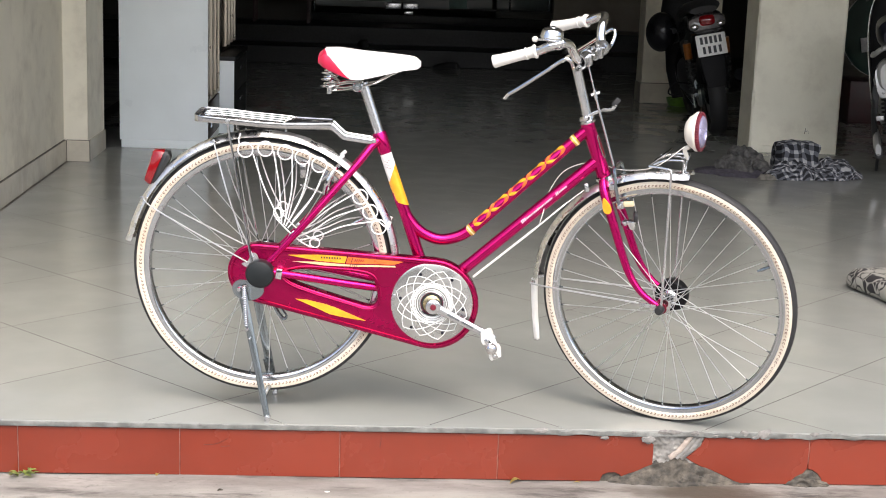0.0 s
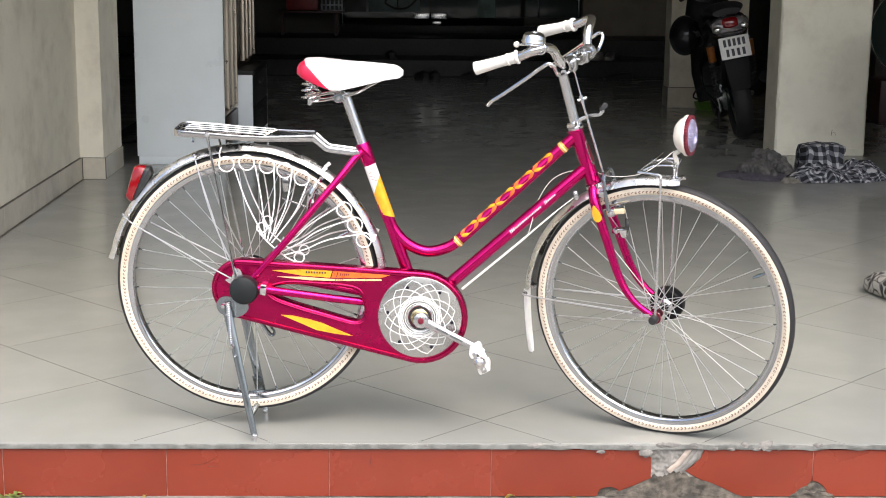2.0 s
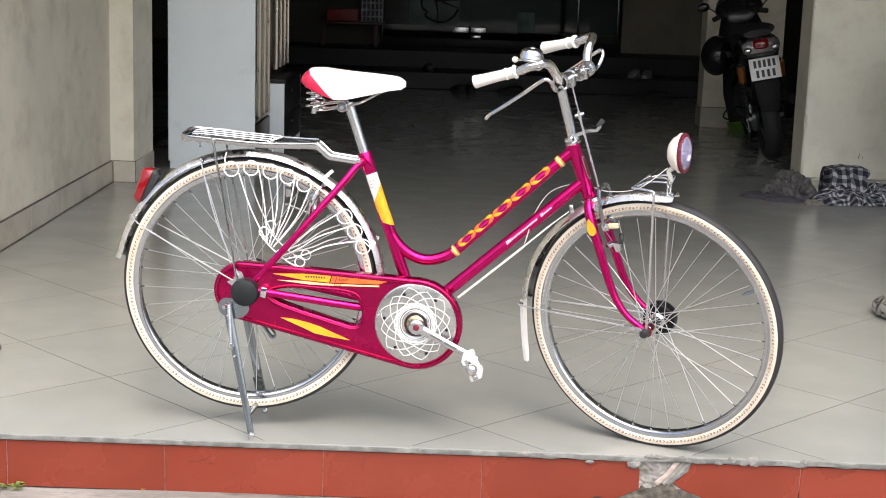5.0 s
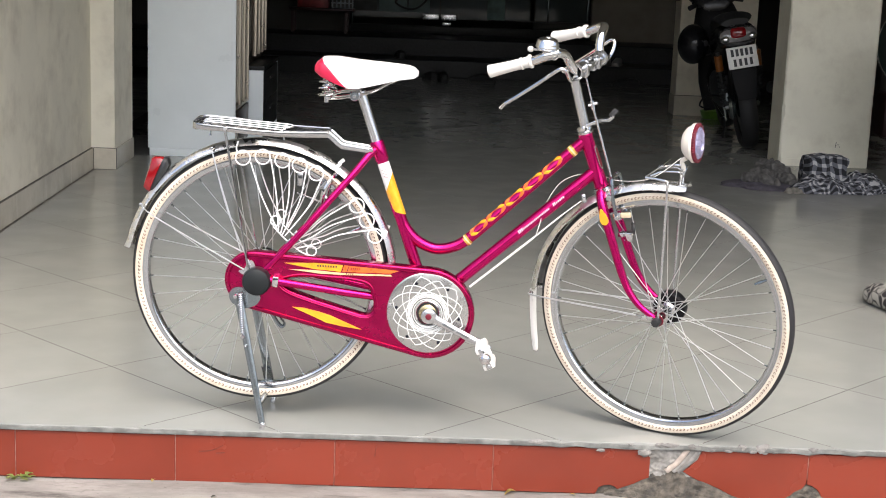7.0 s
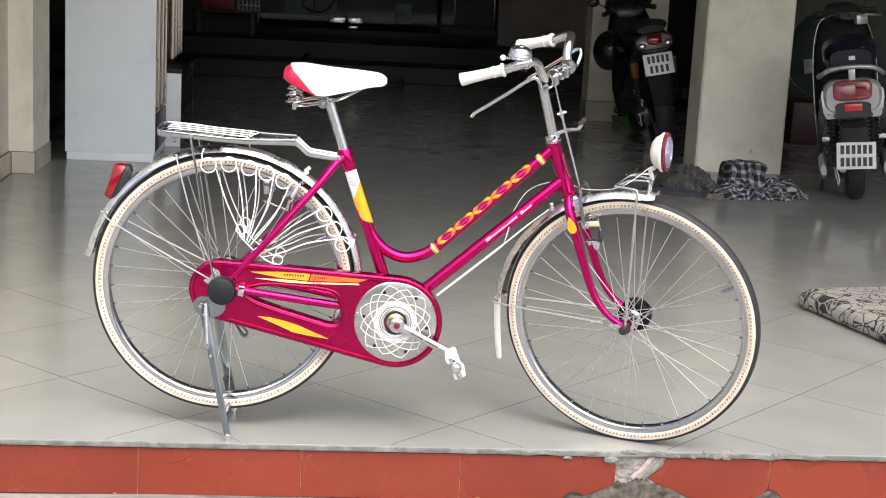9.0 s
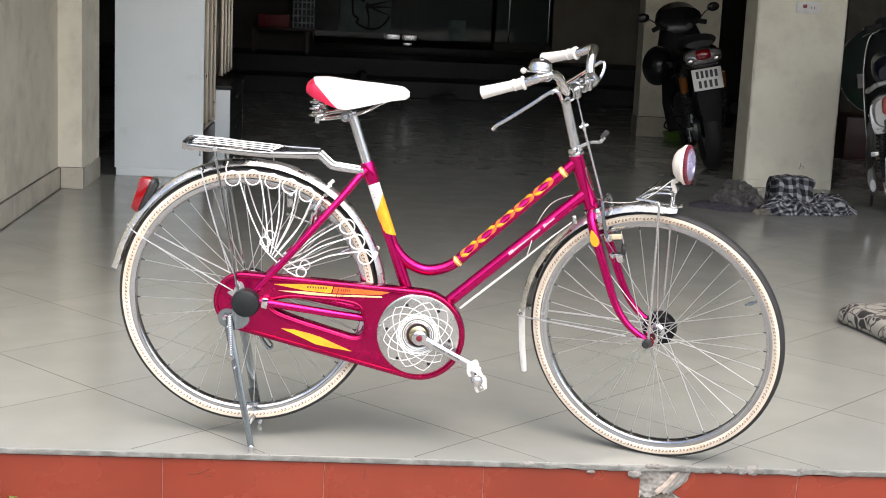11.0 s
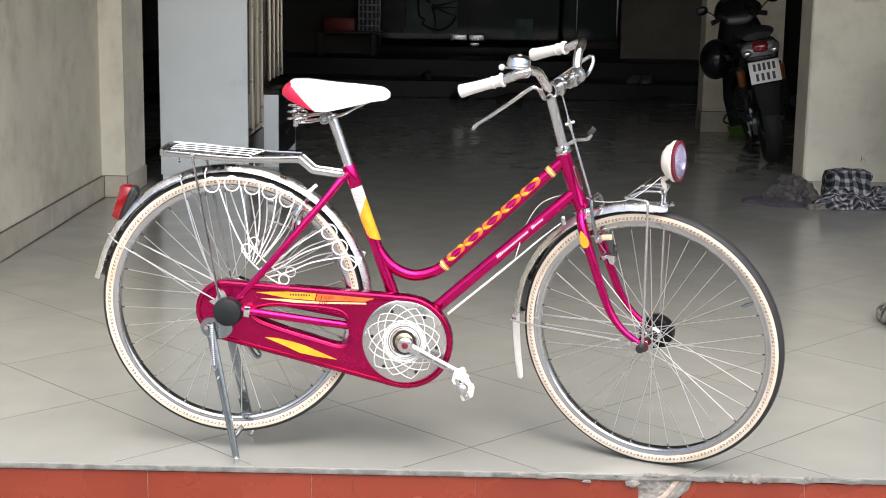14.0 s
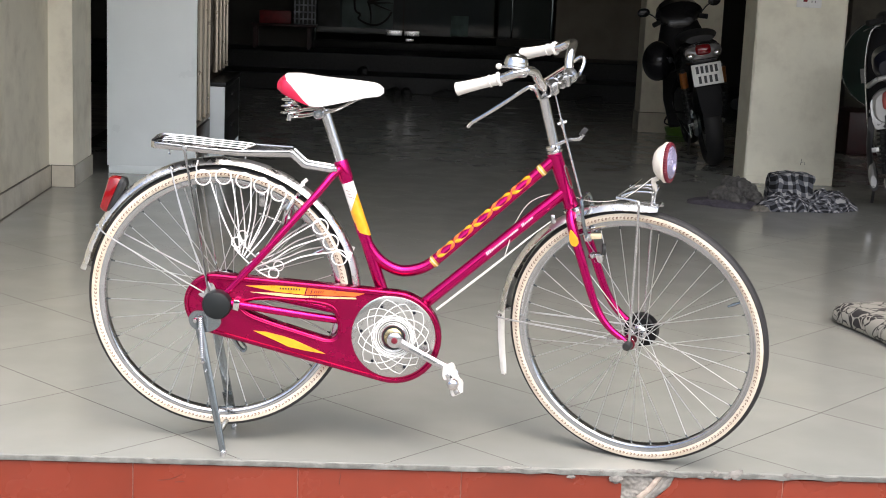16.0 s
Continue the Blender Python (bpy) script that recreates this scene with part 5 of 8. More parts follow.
for p_, q_, w0_, w1_ in (((-0.252, -0.080, 0.338), (-0.1790, -0.126, 0.017), 0.0105, 0.0072), ((-0.243, 0.058, 0.338), (-0.1880, 0.100, 0.016), 0.0112, 0.0098)):
    leg = bpart("leg", channel(p_, q_, w0_, w1_, 0.011), M_ZINC, stand, "pressed zinc-plated channel leg")
    bpart("leg_foot", at(box((0.013, 0.016, 0.019), (0, 0, 0), 0.003), pose(q_[0] + 0.0025, q_[1], 0.0095, 0, 12, 0)), M_STEEL, stand, "bright worn foot")
bpart("cross_plate", plate([(-0.216, 0.105), (-0.190, 0.100), (-0.176, 0.034), (-0.188, 0.020), (-0.200, 0.036)], 0.080, 0.083, 0.0), M_ZINC, stand)
bpart("cross_bar", tubes([line((-0.190, -0.110, 0.058), (-0.186, 0.085, 0.058))], 0.0075, 10), M_ZINC, stand)
bpart("stop_bolt", tubes([line((-0.186, 0.085, 0.030), (-0.158, 0.085, 0.034))], 0.0045, 8), M_GREYPL, stand)
bpart("spring", tubes([[Vector((-0.2415 + 0.006 * i / 200 + 0.0048 * math.cos(i * 0.7), -0.097 + 0.0048 * math.sin(i * 0.7), 0.345 - 0.104 * i / 200)) for i in range(200)]], 0.0011, 5), M_STEEL, stand, "coiled return spring")
for cx, cz, rr in ((-0.2555, 0.333, 0.0065), (-0.2465, 0.313, 0.0035), (-0.2345, 0.233, 0.0065), (-0.2255, 0.211, 0.003)):
    bpart("stand_bolt", lathe([(0.0, -0.094), (rr * 0.7, -0.093), (rr, -0.088), (rr, -0.074), (0.0, -0.073)], 12, Matrix.Translation((cx, (0.338 - cz) * -0.143, cz))), M_STEEL, stand)
bpart("stand_lever", tubes([smoothed([(-0.200, 0.05, 0.300), (-0.165, 0.055, 0.250), (-0.153, 0.06, 0.232), (-0.160, 0.065, 0.222), (-0.173, 0.06, 0.236), (-0.200, 0.05, 0.285)], 4)], 0.0052, 8, flat=0.6), M_ZINC, stand)

# saddle
def saddle_ring(x, half, top, low, crown):
    """Outline of the cover at one place along it."""
    out = []
    for k in range(57):
        v = -1 + 2 * k / 56
        a = abs(v)
        if a < 0.72:
            z = top - crown * (a / 0.72) ** 2
            y = half * v / 0.72 * 0.93
        else:
            f = (a - 0.72) / 0.28
            z = (top - crown) + (low - top + crown) * f
            y = math.copysign(half * (0.93 + 0.07 * math.sin(math.pi * min(1, f * 0.9))), v)
        out.append((x, y, z))
    return out


SADDLE = [(-0.066, 0.070, 0.926, 0.900, 0.008), (-0.052, 0.088, 0.9375, 0.890, 0.010), (-0.020, 0.098, 0.9390, 0.874, 0.012), (0.010, 0.092, 0.9360, 0.860, 0.012), (0.035, 0.070, 0.9335, 0.857, 0.012),
          (0.070, 0.043, 0.9310, 0.864, 0.010), (0.105, 0.030, 0.9290, 0.873, 0.008), (0.140, 0.025, 0.9260, 0.883, 0.007), (0.163, 0.022, 0.9235, 0.887, 0.006), (0.172, 0.0200, 0.9205, 0.8880, 0.005), (0.178, 0.0160, 0.9170, 0.8905, 0.004), (0.182, 0.0110, 0.9125, 0.8945, 0.003), (0.184, 0.0050, 0.9070, 0.8990, 0.001)]


def saddle_at(x):
    for a, b in zip(SADDLE, SADDLE[1:]):
        if x <= b[0] + 1e-9:
            t = (x - a[0]) / (b[0] - a[0])
            return saddle_ring(x, *[p + (q - p) * t for p, q in zip(a[1:], b[1:])])


def saddle_piece(crimson, rows_red=20, rows_white=80):
    """The cover, its rows following the slanting seam of the rear corners."""
    cols = len(saddle_at(0.0))
    seam = []
    for k in range(cols):
        lo, hi = -0.066, 0.06
        for _ in range(24):
            mid = (lo + hi) / 2
            z = saddle_at(mid)[k][2]
            if mid < -0.052 + 0.068 * max(0, (0.9350 - z) / 0.075) ** 0.85:
                lo = mid
            else:
                hi = mid
        seam.append(lo)
    bm = bmesh.new()
    grid_ = []
    for i in range(rows_red + rows_white + 1):
        row = []
        for k in range(cols):
            x = -0.066 + (seam[k] + 0.066) * i / rows_red if i <= rows_red else seam[k] + (0.184 - seam[k]) * (i - rows_red) / rows_white
            row.append(bm.verts.new(saddle_at(x)[k]))
        grid_.append(row)
    red_faces, white_faces = [], []
    for i in range(rows_red + rows_white):
        for k in range(cols - 1):
            f_ = bm.faces.new((grid_[i][k], grid_[i][k + 1], grid_[i + 1][k + 1], grid_[i + 1][k]))
            (red_faces if i < rows_red else white_faces).append(f_)
    red_faces.append(bm.faces.new(grid_[0]))
    white_faces.append(bm.faces.new(grid_[-1]))
    for _ in range(6):
        bmesh.ops.smooth_vert(bm, verts=bm.verts, factor=0.5, use_axis_x=False, use_axis_y=True, use_axis_z=True)
    bmesh.ops.recalc_face_normals(bm, faces=bm.faces)
    bmesh.ops.delete(bm, geom=white_faces if crimson else red_faces, context="FACES")
    bmesh.ops.solidify(bm, geom=bm.faces[:], thickness=0.003)
    return bm


saddle = bpart("saddle", saddle_piece(False), M_WHITEVINYL, None, "white vinyl sprung saddle with crimson rear corners")
bpart("rear_panel", saddle_piece(True), M_REDVINYL, saddle, "crimson vinyl panel")
for s in (-1, 1):
    bpart("spring", tubes([coil(-0.038, s * 0.036, 0.833, 0.894, 0.0180, 3.6, 18)], 0.0026, 7), M_CHROME, saddle, "chromed coil spring")
    bpart("spring_post", tubes([line((-0.036, s * 0.036, 0.822), (-0.036, s * 0.036, 0.837))], 0.0062, 10), M_STEEL, saddle)
    bpart("saddle_rail", tubes([smoothed([(-0.038, s * 0.036, 0.830), (0.0, s * 0.034, 0.834), (0.035, s * 0.026, 0.842), (0.075, s * 0.022, 0.852), (0.110, s * 0.014, 0.873), (0.135, s * 0.008, 0.886)], 4)], 0.0028, 8), M_CHROME, saddle)
    bpart("saddle_rail", tubes([smoothed([(-0.038, s * 0.036, 0.838), (0.0, s * 0.034, 0.850), (0.035, s * 0.026, 0.853)], 4)], 0.0028, 8), M_CHROME, saddle)
bpart("saddle_clamp", lathe([(0.0, -0.036), (0.010, -0.036), (0.0135, -0.033), (0.0135, -0.026), (0.0095, -0.025), (0.0095, 0.025), (0.0135, 0.026), (0.0135, 0.034), (0.0, 0.035)], 20, Matrix.Translation((0.033, 0, 0.841))), M_STEEL, saddle)
bpart("clamp_washer", lathe([(0.0, -0.0385), (0.0105, -0.038), (0.011, -0.0365), (0.0, -0.036)], 20, Matrix.Translation((0.033, 0, 0.841))), M_ZINC, saddle)
bpart("clamp_nut", lathe([(0.0, -0.0445), (0.0055, -0.044), (0.0062, -0.042), (0.0062, -0.0388), (0.0, -0.0386)], 6, Matrix.Translation((0.033, 0, 0.841))), M_STEEL, saddle)
bpart("seat_post", tubes([line(SEAT_TOP - d_s * 0.02, Vector((0.044, 0, 0.850)))], 0.0125, 16), M_STEEL, None, "bright seat post")

# fork, turned to one side
fork = bpart("fork", tubes([[on_axis(-0.045), on_axis(-0.10)]], 0.0135, 14), M_PINK, None, "magenta fork with curved blades", True)
for s in (-1, 1):
    end = HUB + Vector((0, s * 0.050, 0))
    low = on_axis(ALONG * 0.72, 0.0, s * 0.046)
    low2 = on_axis(ALONG * 0.88, 0.018, s * 0.049)
    pts = smoothed([on_axis(-0.070, 0.0, s * 0.010), on_axis(-0.082, 0.0, s * 0.022), on_axis(-0.11, 0.0, s * 0.034), on_axis(-0.18, 0, s * 0.041), low, low2, end], 5)
    k = len(pts)
    bpart("fork_blade", tubes([pts], [0.0128 - 0.0055 * max(0, (i / (k - 1) - 0.35) / 0.65) for i in range(k)], 12), M_PINK, fork, "", True)
    bpart("fork_end", at(box((0.022, 0.005, 0.016), (0, 0, 0), 0.002), Matrix.Translation(HUB + Vector((-0.004, s * 0.0505, 0.001)))), M_ZINC, fork, "", True)
drop = [(0.0115 * math.sin(2 * math.pi * k / 20) * (1 - 0.55 * math.cos(2 * math.pi * k / 20)) * 0.85, 0.021 * math.cos(2 * math.pi * k / 20)) for k in range(20)]
dm = plate(drop, -0.0030, 0.0, 0)
base_ = on_axis(-0.128, 0.0, -0.0360)
rm = Matrix((((FWD.x), 0, AXIS.x, base_.x), (0, 1, 0, base_.y - 0.0118), (FWD.z, 0, AXIS.z, base_.z), (0, 0, 0, 1)))
bpart("fork_decal", at(dm, rm), M_YELLOW, fork, "orange drop-shaped decal", True)
# headset
for d0, prof in ((-0.088, [(0.0, 0.0), (0.0205, 0.001), (0.0235, 0.006), (0.0235, 0.010), (0.0200, 0.013), (0.0230, 0.017), (0.0225, 0.024), (0.0, 0.026)]),
                 (0.074, [(0.0, 0.0), (0.0195, 0.001), (0.020, 0.006), (0.017, 0.009), (0.0195, 0.012), (0.0195, 0.018), (0.016, 0.022), (0.0, 0.023)])):
    mm = Matrix.Translation(on_axis(d0, 0.003 if d0 > 0 else 0.0)) @ Matrix.Rotation(-RAKE, 4, "Y") @ Matrix.Rotation(radians(90), 4, "X")
    bpart("headset_cup", lathe(prof, 24, mm), M_CHROME, frame_ob)
badge = plate(rounded([(-0.006, -0.026), (0.0, -0.031), (0.006, -0.026), (0.0075, 0.0), (0.006, 0.024), (0.0, 0.029), (-0.006, 0.024), (-0.0075, 0.0)], 3), 0, 0.0015)
bm_m = Matrix.Translation(on_axis(0.012)) @ Matrix.Rotation(-RAKE, 4, "Y") @ Matrix.Rotation(radians(62), 4, "Z") @ Matrix.Translation((0, -0.0180, 0))
bpart("head_badge", at(badge, bm_m), M_ALU, frame_ob, "oval enamel head badge")
bpart("head_badge", at(plate(rounded([(-0.0040, -0.023), (0.0040, -0.023), (0.0058, 0.0), (0.0038, 0.022), (-0.0038, 0.022), (-0.0058, 0.0)], 3), 0, 0.001), bm_m @ Matrix.Translation((0, -0.0006, 0))), M_DARKRED, frame_ob)

# stem and bars, turned with the fork
stem = bpart("stem", tubes([[on_axis(0.085, 0.005), on_axis(0.15, 0.009), on_axis(0.225, 0.013), on_axis(0.236, 0.018)]], 0.0120, 16), M_STEEL, None, "bright handlebar stem", True)
bpart("stem_neck", tubes([smoothed([on_axis(0.222, 0.012), on_axis(0.238, 0.020), on_axis(0.248, 0.036), CL + Vector((0.026, 0, -0.006))], 3)], 0.0112, 14), M_STEEL, stem, "", True)


def bar_pt(f, y, up):
    return CL + Vector((f, y, up))


half_bar = [(0.026, 0.0, -0.006), (0.026, 0.060, -0.006), (0.024, 0.080, 0.002), (0.018, 0.092, 0.020), (0.015, 0.108, 0.040), (0.012, 0.132, 0.052), (0.005, 0.152, 0.055), (-0.010, 0.163, 0.051), (-0.025, 0.165, 0.044), (-0.049, 0.166, 0.034), (-0.140, 0.186, 0.006)]
pts = smoothed([bar_pt(f, -y, u) for f, y, u in reversed(half_bar[1:])] + [bar_pt(*half_bar[0])] + [bar_pt(f, y, u) for f, y, u in half_bar[1:]], 6)
bars = bpart("handlebar", tubes([pts], 0.0111, 16), M_CHROME, None, "swept-back chromed handlebar with white grips", "bars")
bpart("stem_clamp", lathe([(0.0115, -0.016), (0.0165, -0.014), (0.0170, 0.014), (0.0115, 0.016)], 20, Matrix.Translation(bar_pt(0.026, 0, -0.006)), closed=True), M_STEEL, stem, "", "bars")
bpart("clamp_bolt", tubes([line(bar_pt(0.030, 0.006, -0.022), bar_pt(0.034, 0.006, 0.014))], 0.0042, 8), M_STEEL, stem, "", "bars")
for s in (-1, 1):
    g0, g1 = bar_pt(-0.046, s * 0.1655, 0.0350), bar_pt(-0.150, s * 0.1885, 0.0035)
    gd = (g1 - g0).normalized()
    ln = (g1 - g0).length
    prof = [(0.0, 0.0120), (0.002, 0.0168), (0.006, 0.0172), (0.0085, 0.0140), (0.024, 0.0130), (0.0252, 0.0150), (0.0285, 0.0150), (0.030, 0.0130), (0.050, 0.0131), (0.080, 0.0142), (ln - 0.012, 0.0152), (ln - 0.005, 0.0160), (ln - 0.0015, 0.0158), (ln, 0.0130)]
    bpart("grip", tubes([[g0 + gd * a for a, _ in prof]], [r_ for _, r_ in prof], 20), M_WHITEGRIP, bars, "white moulded rubber grip", "bars")
    # brake lever: a bent rod pivoting in a flared spool under the bar
    lev = smoothed([bar_pt(0.026, s * 0.018, -0.021), bar_pt(0.028, s * 0.060, -0.021), bar_pt(0.030, s * 0.098, -0.020), bar_pt(0.034, s * 0.128, -0.010), bar_pt(0.035, s * 0.150, 0.013), bar_pt(0.025, s * 0.158, 0.021), bar_pt(0.006, s * 0.160, 0.010),
                    bar_pt(-0.030, s * 0.166, -0.017), bar_pt(-0.085, s * 0.178, -0.056), bar_pt(-0.112, s * 0.184, -0.074), bar_pt(-0.122, s * 0.185, -0.086)], 4)
    k = len(lev)
    bpart("brake_lever", tubes([lev], [0.0046 - 0.0010 * max(0, i / (k - 1) - 0.7) for i in range(k)], 9), M_CHROME, bars, "bent rod brake lever", "bars")
    spool = lathe([(0.0115, 0.026), (0.0160, 0.026), (0.0165, 0.032), (0.0135, 0.040), (0.0135, 0.058), (0.0165, 0.068), (0.0205, 0.077), (0.0205, 0.080), (0.0160, 0.079), (0.0115, 0.060)], 20, Matrix.Translation(bar_pt(0.026, 0, -0.007)) @ Matrix.Diagonal((1, s, 1, 1)), closed=True)
    bpart("lever_bracket", spool, M_STEEL, bars, "flared bright clamp", "bars")
    bpart("lever_boss", tubes([line(bar_pt(0.027, s * 0.030, -0.021), bar_pt(0.028, s * 0.078, -0.021))], 0.0082, 12), M_STEEL, bars, "", "bars")
    bpart("clamp_lug", at(box((0.010, 0.014, 0.030), (0, 0, 0), 0.002), Matrix.Translation(bar_pt(0.040, s * 0.036, -0.008))), M_STEEL, bars, "", "bars")
    bpart("clamp_screw", tubes([line(bar_pt(0.040, s * 0.036, 0.004), bar_pt(0.052, s * 0.036, 0.004))], 0.0036, 8), M_STEEL, bars, "", "bars")
# bell: a domed gong over a flat base
bc = bar_pt(-0.014, -0.151, 0.071)
UP_Z = Matrix.Translation(bc) @ Matrix.Rotation(radians(-7), 4, "X") @ Matrix.Rotation(radians(6), 4, "Y") @ Matrix.Rotation(radians(90), 4, "X") @ Matrix.Diagonal((0.93, 0.88, 0.93, 1))
bell = bpart("bell", at(lathe([(0.0, 0.0245), (0.008, 0.0243), (0.0085, 0.0232), (0.016, 0.0225), (0.0235, 0.0195), (0.0272, 0.0145), (0.0290, 0.006), (0.0300, 0.000), (0.0310, -0.002), (0.0308, -0.004), (0.026, -0.004), (0.0, -0.004)], 36), UP_Z), M_CHROME, None, "chromed bicycle bell", "bars")
bpart("bell_nut", at(lathe([(0.0, 0.0275), (0.004, 0.0272), (0.006, 0.0255), (0.006, 0.0244), (0.0, 0.0240)], 16), UP_Z), M_CHROME, bell, "", "bars")
bpart("bell_base", at(lathe([(0.0, -0.0045), (0.0275, -0.0045), (0.0285, -0.008), (0.024, -0.0125), (0.0, -0.0135)], 32), UP_Z), M_STEEL, bell, "", "bars")
bpart("bell_clamp", at(box((0.016, 0.018, 0.022), (0, 0, 0), 0.003), Matrix.Translation(bc + Vector((0.002, 0, -0.022)))), M_STEEL, bell, "", "bars")
bpart("bell_strap", tubes([[bar_pt(0.004 + 0.0130 * math.cos(a), -0.154 + 0.002 * math.sin(a), 0.0545 + 0.0130 * math.sin(a)) for a in (2 * math.pi * i / 16 for i in range(16))]], 0.0022, 6, closed=True), M_STEEL, bell, "", "bars")
bpart("bell_thumb", ell_((0, 0, 0), (0.0078, 0.0078, 0.0072), Matrix.Translation(bc + Vector((-0.041, -0.006, -0.010)))), M_WHITEGRIP, bell, "", "bars")
bpart("bell_arm", tubes([line(bc + Vector((-0.036, -0.006, -0.010)), bc + Vector((-0.016, 0, -0.010)))], 0.0032, 6), M_STEEL, bell, "", "bars")

# front brake rod, lamp bracket, calliper
rod0, rod1 = on_axis(0.2235, 0.049, -0.012), on_axis(-0.046, 0.038, -0.014)
rod = bpart("brake_rod", tubes([[rod0, rod0 + (rod1 - rod0) * 0.25, rod0 + (rod1 - rod0) * 0.251, rod0 + (rod1 - rod0) * 0.33, rod0 + (rod1 - rod0) * 0.331, rod1]], [0.0020, 0.0020, 0.0046, 0.0046, 0.0030, 0.0030], 8), M_STEEL, None, "thin front brake rod", True)
bpart("rod_nut", tubes([line(on_axis(0.1466, 0.036, -0.016), on_axis(0.1466, 0.056, -0.006))], 0.0048, 8), M_STEEL, rod, "", True)
bpart("rod_joint", ell_((0, 0, 0), (0.0062, 0.0062, 0.0062), Matrix.Translation(rod0)), M_STEEL, rod, "", True)
bpart("rod_link", tubes([line(rod0, on_axis(0.243, 0.052, -0.012)), line(on_axis(0.243, 0.052, -0.024), on_axis(0.243, 0.052, 0.016))], 0.0038, 8), M_STEEL, rod, "", True)
bpart("lamp_bracket", tubes([smoothed([on_axis(0.094, 0.014, -0.010), on_axis(0.098, 0.045), on_axis(0.094, 0.070), on_axis(0.097, 0.078), on_axis(0.104, 0.086)], 4)], 0.0022, 8, flat=2.0), M_STEEL, stem, "small bracket", True)
bpart("lamp_bracket", at(box((0.013, 0.003, 0.023), (0, 0, 0), 0.001), Matrix.Translation(on_axis(0.110, 0.0885)) @ pose(0, 0, 0, 0, 34, 15)), M_GREYPL, stem, "", True)
fb = bpart("front_brake", tubes([smoothed([on_axis(-0.044, 0.040, -0.016), on_axis(-0.052, 0.042, -0.030), on_axis(-0.090, 0.035, -0.037), on_axis(-0.120, 0.030, -0.036), on_axis(-0.142, 0.029, -0.031)], 4)], 0.0050, 8, flat=1.3), M_ZINC, None, "bright front brake stirrup with pale shoes", True)
bpart("brake_arm", tubes([smoothed([on_axis(-0.044, 0.040, 0.016), on_axis(-0.052, 0.042, 0.030), on_axis(-0.090, 0.035, 0.037), on_axis(-0.120, 0.030, 0.036), on_axis(-0.142, 0.029, 0.031)], 4)], 0.0050, 8, flat=1.3), M_ZINC, fb, "", True)
bpart("brake_yoke", tubes([line(on_axis(-0.045, 0.040, -0.018), on_axis(-0.045, 0.040, 0.018))], 0.0055, 10), M_STEEL, fb, "", True)
bpart("arm_guide", at(box((0.016, 0.012, 0.014), (0, 0, 0), 0.002), Matrix.Translation(on_axis(-0.088, 0.026, -0.034))), M_STEEL, fb, "", True)
shm = Matrix.Translation(on_axis(-0.139, 0.042, -0.027)) @ Matrix.Rotation(radians(-10), 4, "Y")
M_OLDPAD = mat("yellowed_pad", (0.66, 0.55, 0.36), 0.6, var=0.1, scale=40)
bpart("brake_shoe", at(box((0.044, 0.010, 0.013), (0.0, 0, 0), 0.003), shm), M_OLDPAD, fb, "yellowed rubber shoe", True)
bpart("shoe_holder", at(box((0.020, 0.014, 0.018), (-0.012, -0.004, -0.001), 0.003), shm), M_STEEL, fb, "", True)
bpart("shoe_bolt", at(box((0.010, 0.016, 0.010), (-0.012, -0.010, -0.002), 0.002), shm), M_STEEL, fb, "", True)
dyn = bpart("reflector_bracket", at(box((0.022, 0.020, 0.024), (0, 0, 0), 0.004), Matrix.Translation(on_axis(-0.197, 0.034, -0.010))), M_CHROME, None, "small bright bracket with a dark reflector", True)
bpart("bracket_foot", at(box((0.014, 0.024, 0.012), (0, 0, 0), 0.003), Matrix.Translation(on_axis(-0.186, 0.020, -0.016))), M_CHROME, dyn, "", True)
bpart("reflector", at(lathe([(0.0, -0.004), (0.015, -0.004), (0.017, 0.0), (0.015, 0.006), (0.0, 0.008)], 20), Matrix.Translation(on_axis(-0.181, 0.046, 0.0)) @ Matrix.Rotation(radians(-70), 4, "Z")), M_BLACKPL, dyn, "", True)

# front fender, flap and stays
front_fender = bpart("front_fender", fender(HUB, 0.347, 88, 178, 0.0265, 0.0160, 32, lambda t: 0.012 * t ** 1.5), M_FENDER, None, "polished steel front mudguard", True)
bpart("fender_nose", fender(HUB, 0.3475, 82.5, 88.5, 0.0268, 0.0150, 8, lambda t: 0.007 * (1 - t) ** 2), M_FENDER, front_fender, "bright rolled tip", True)
flap = bmesh.new()
rows = []
f_top = HUB + Vector((0.374 * math.cos(radians(173)), 0, 0.374 * math.sin(radians(173))))
for i in range(13):
    t = i / 12
    w_ = 0.0125 * (1 - 0.30 * t) * (1 if i < 11 else 0.85 if i < 12 else 0.5)
    c_ = f_top + Vector((0.006 + 0.012 * t ** 2, 0, -0.038 - 0.172 * t))
    row = []
    for lay in (0, 1):
        for j in range(7):
            v = (-1 + 2 * j / 6) * (1 if lay == 0 else -1)
            row.append(flap.verts.new(c_ + Vector((0.010 * abs(v) ** 4 + (0.0025 if lay else 0), w_ * v, 0))))
    rows.append(row)
for a, b in zip(rows, rows[1:]):
    for j in range(14):
        flap.faces.new((a[j], a[(j + 1) % 14], b[(j + 1) % 14], b[j]))
flap.faces.new(rows[0])
flap.faces.new(rows[-1])
bpart("mud_flap", flap, M_WHITEPAINT, front_fender, "white rubber mud flap", True)
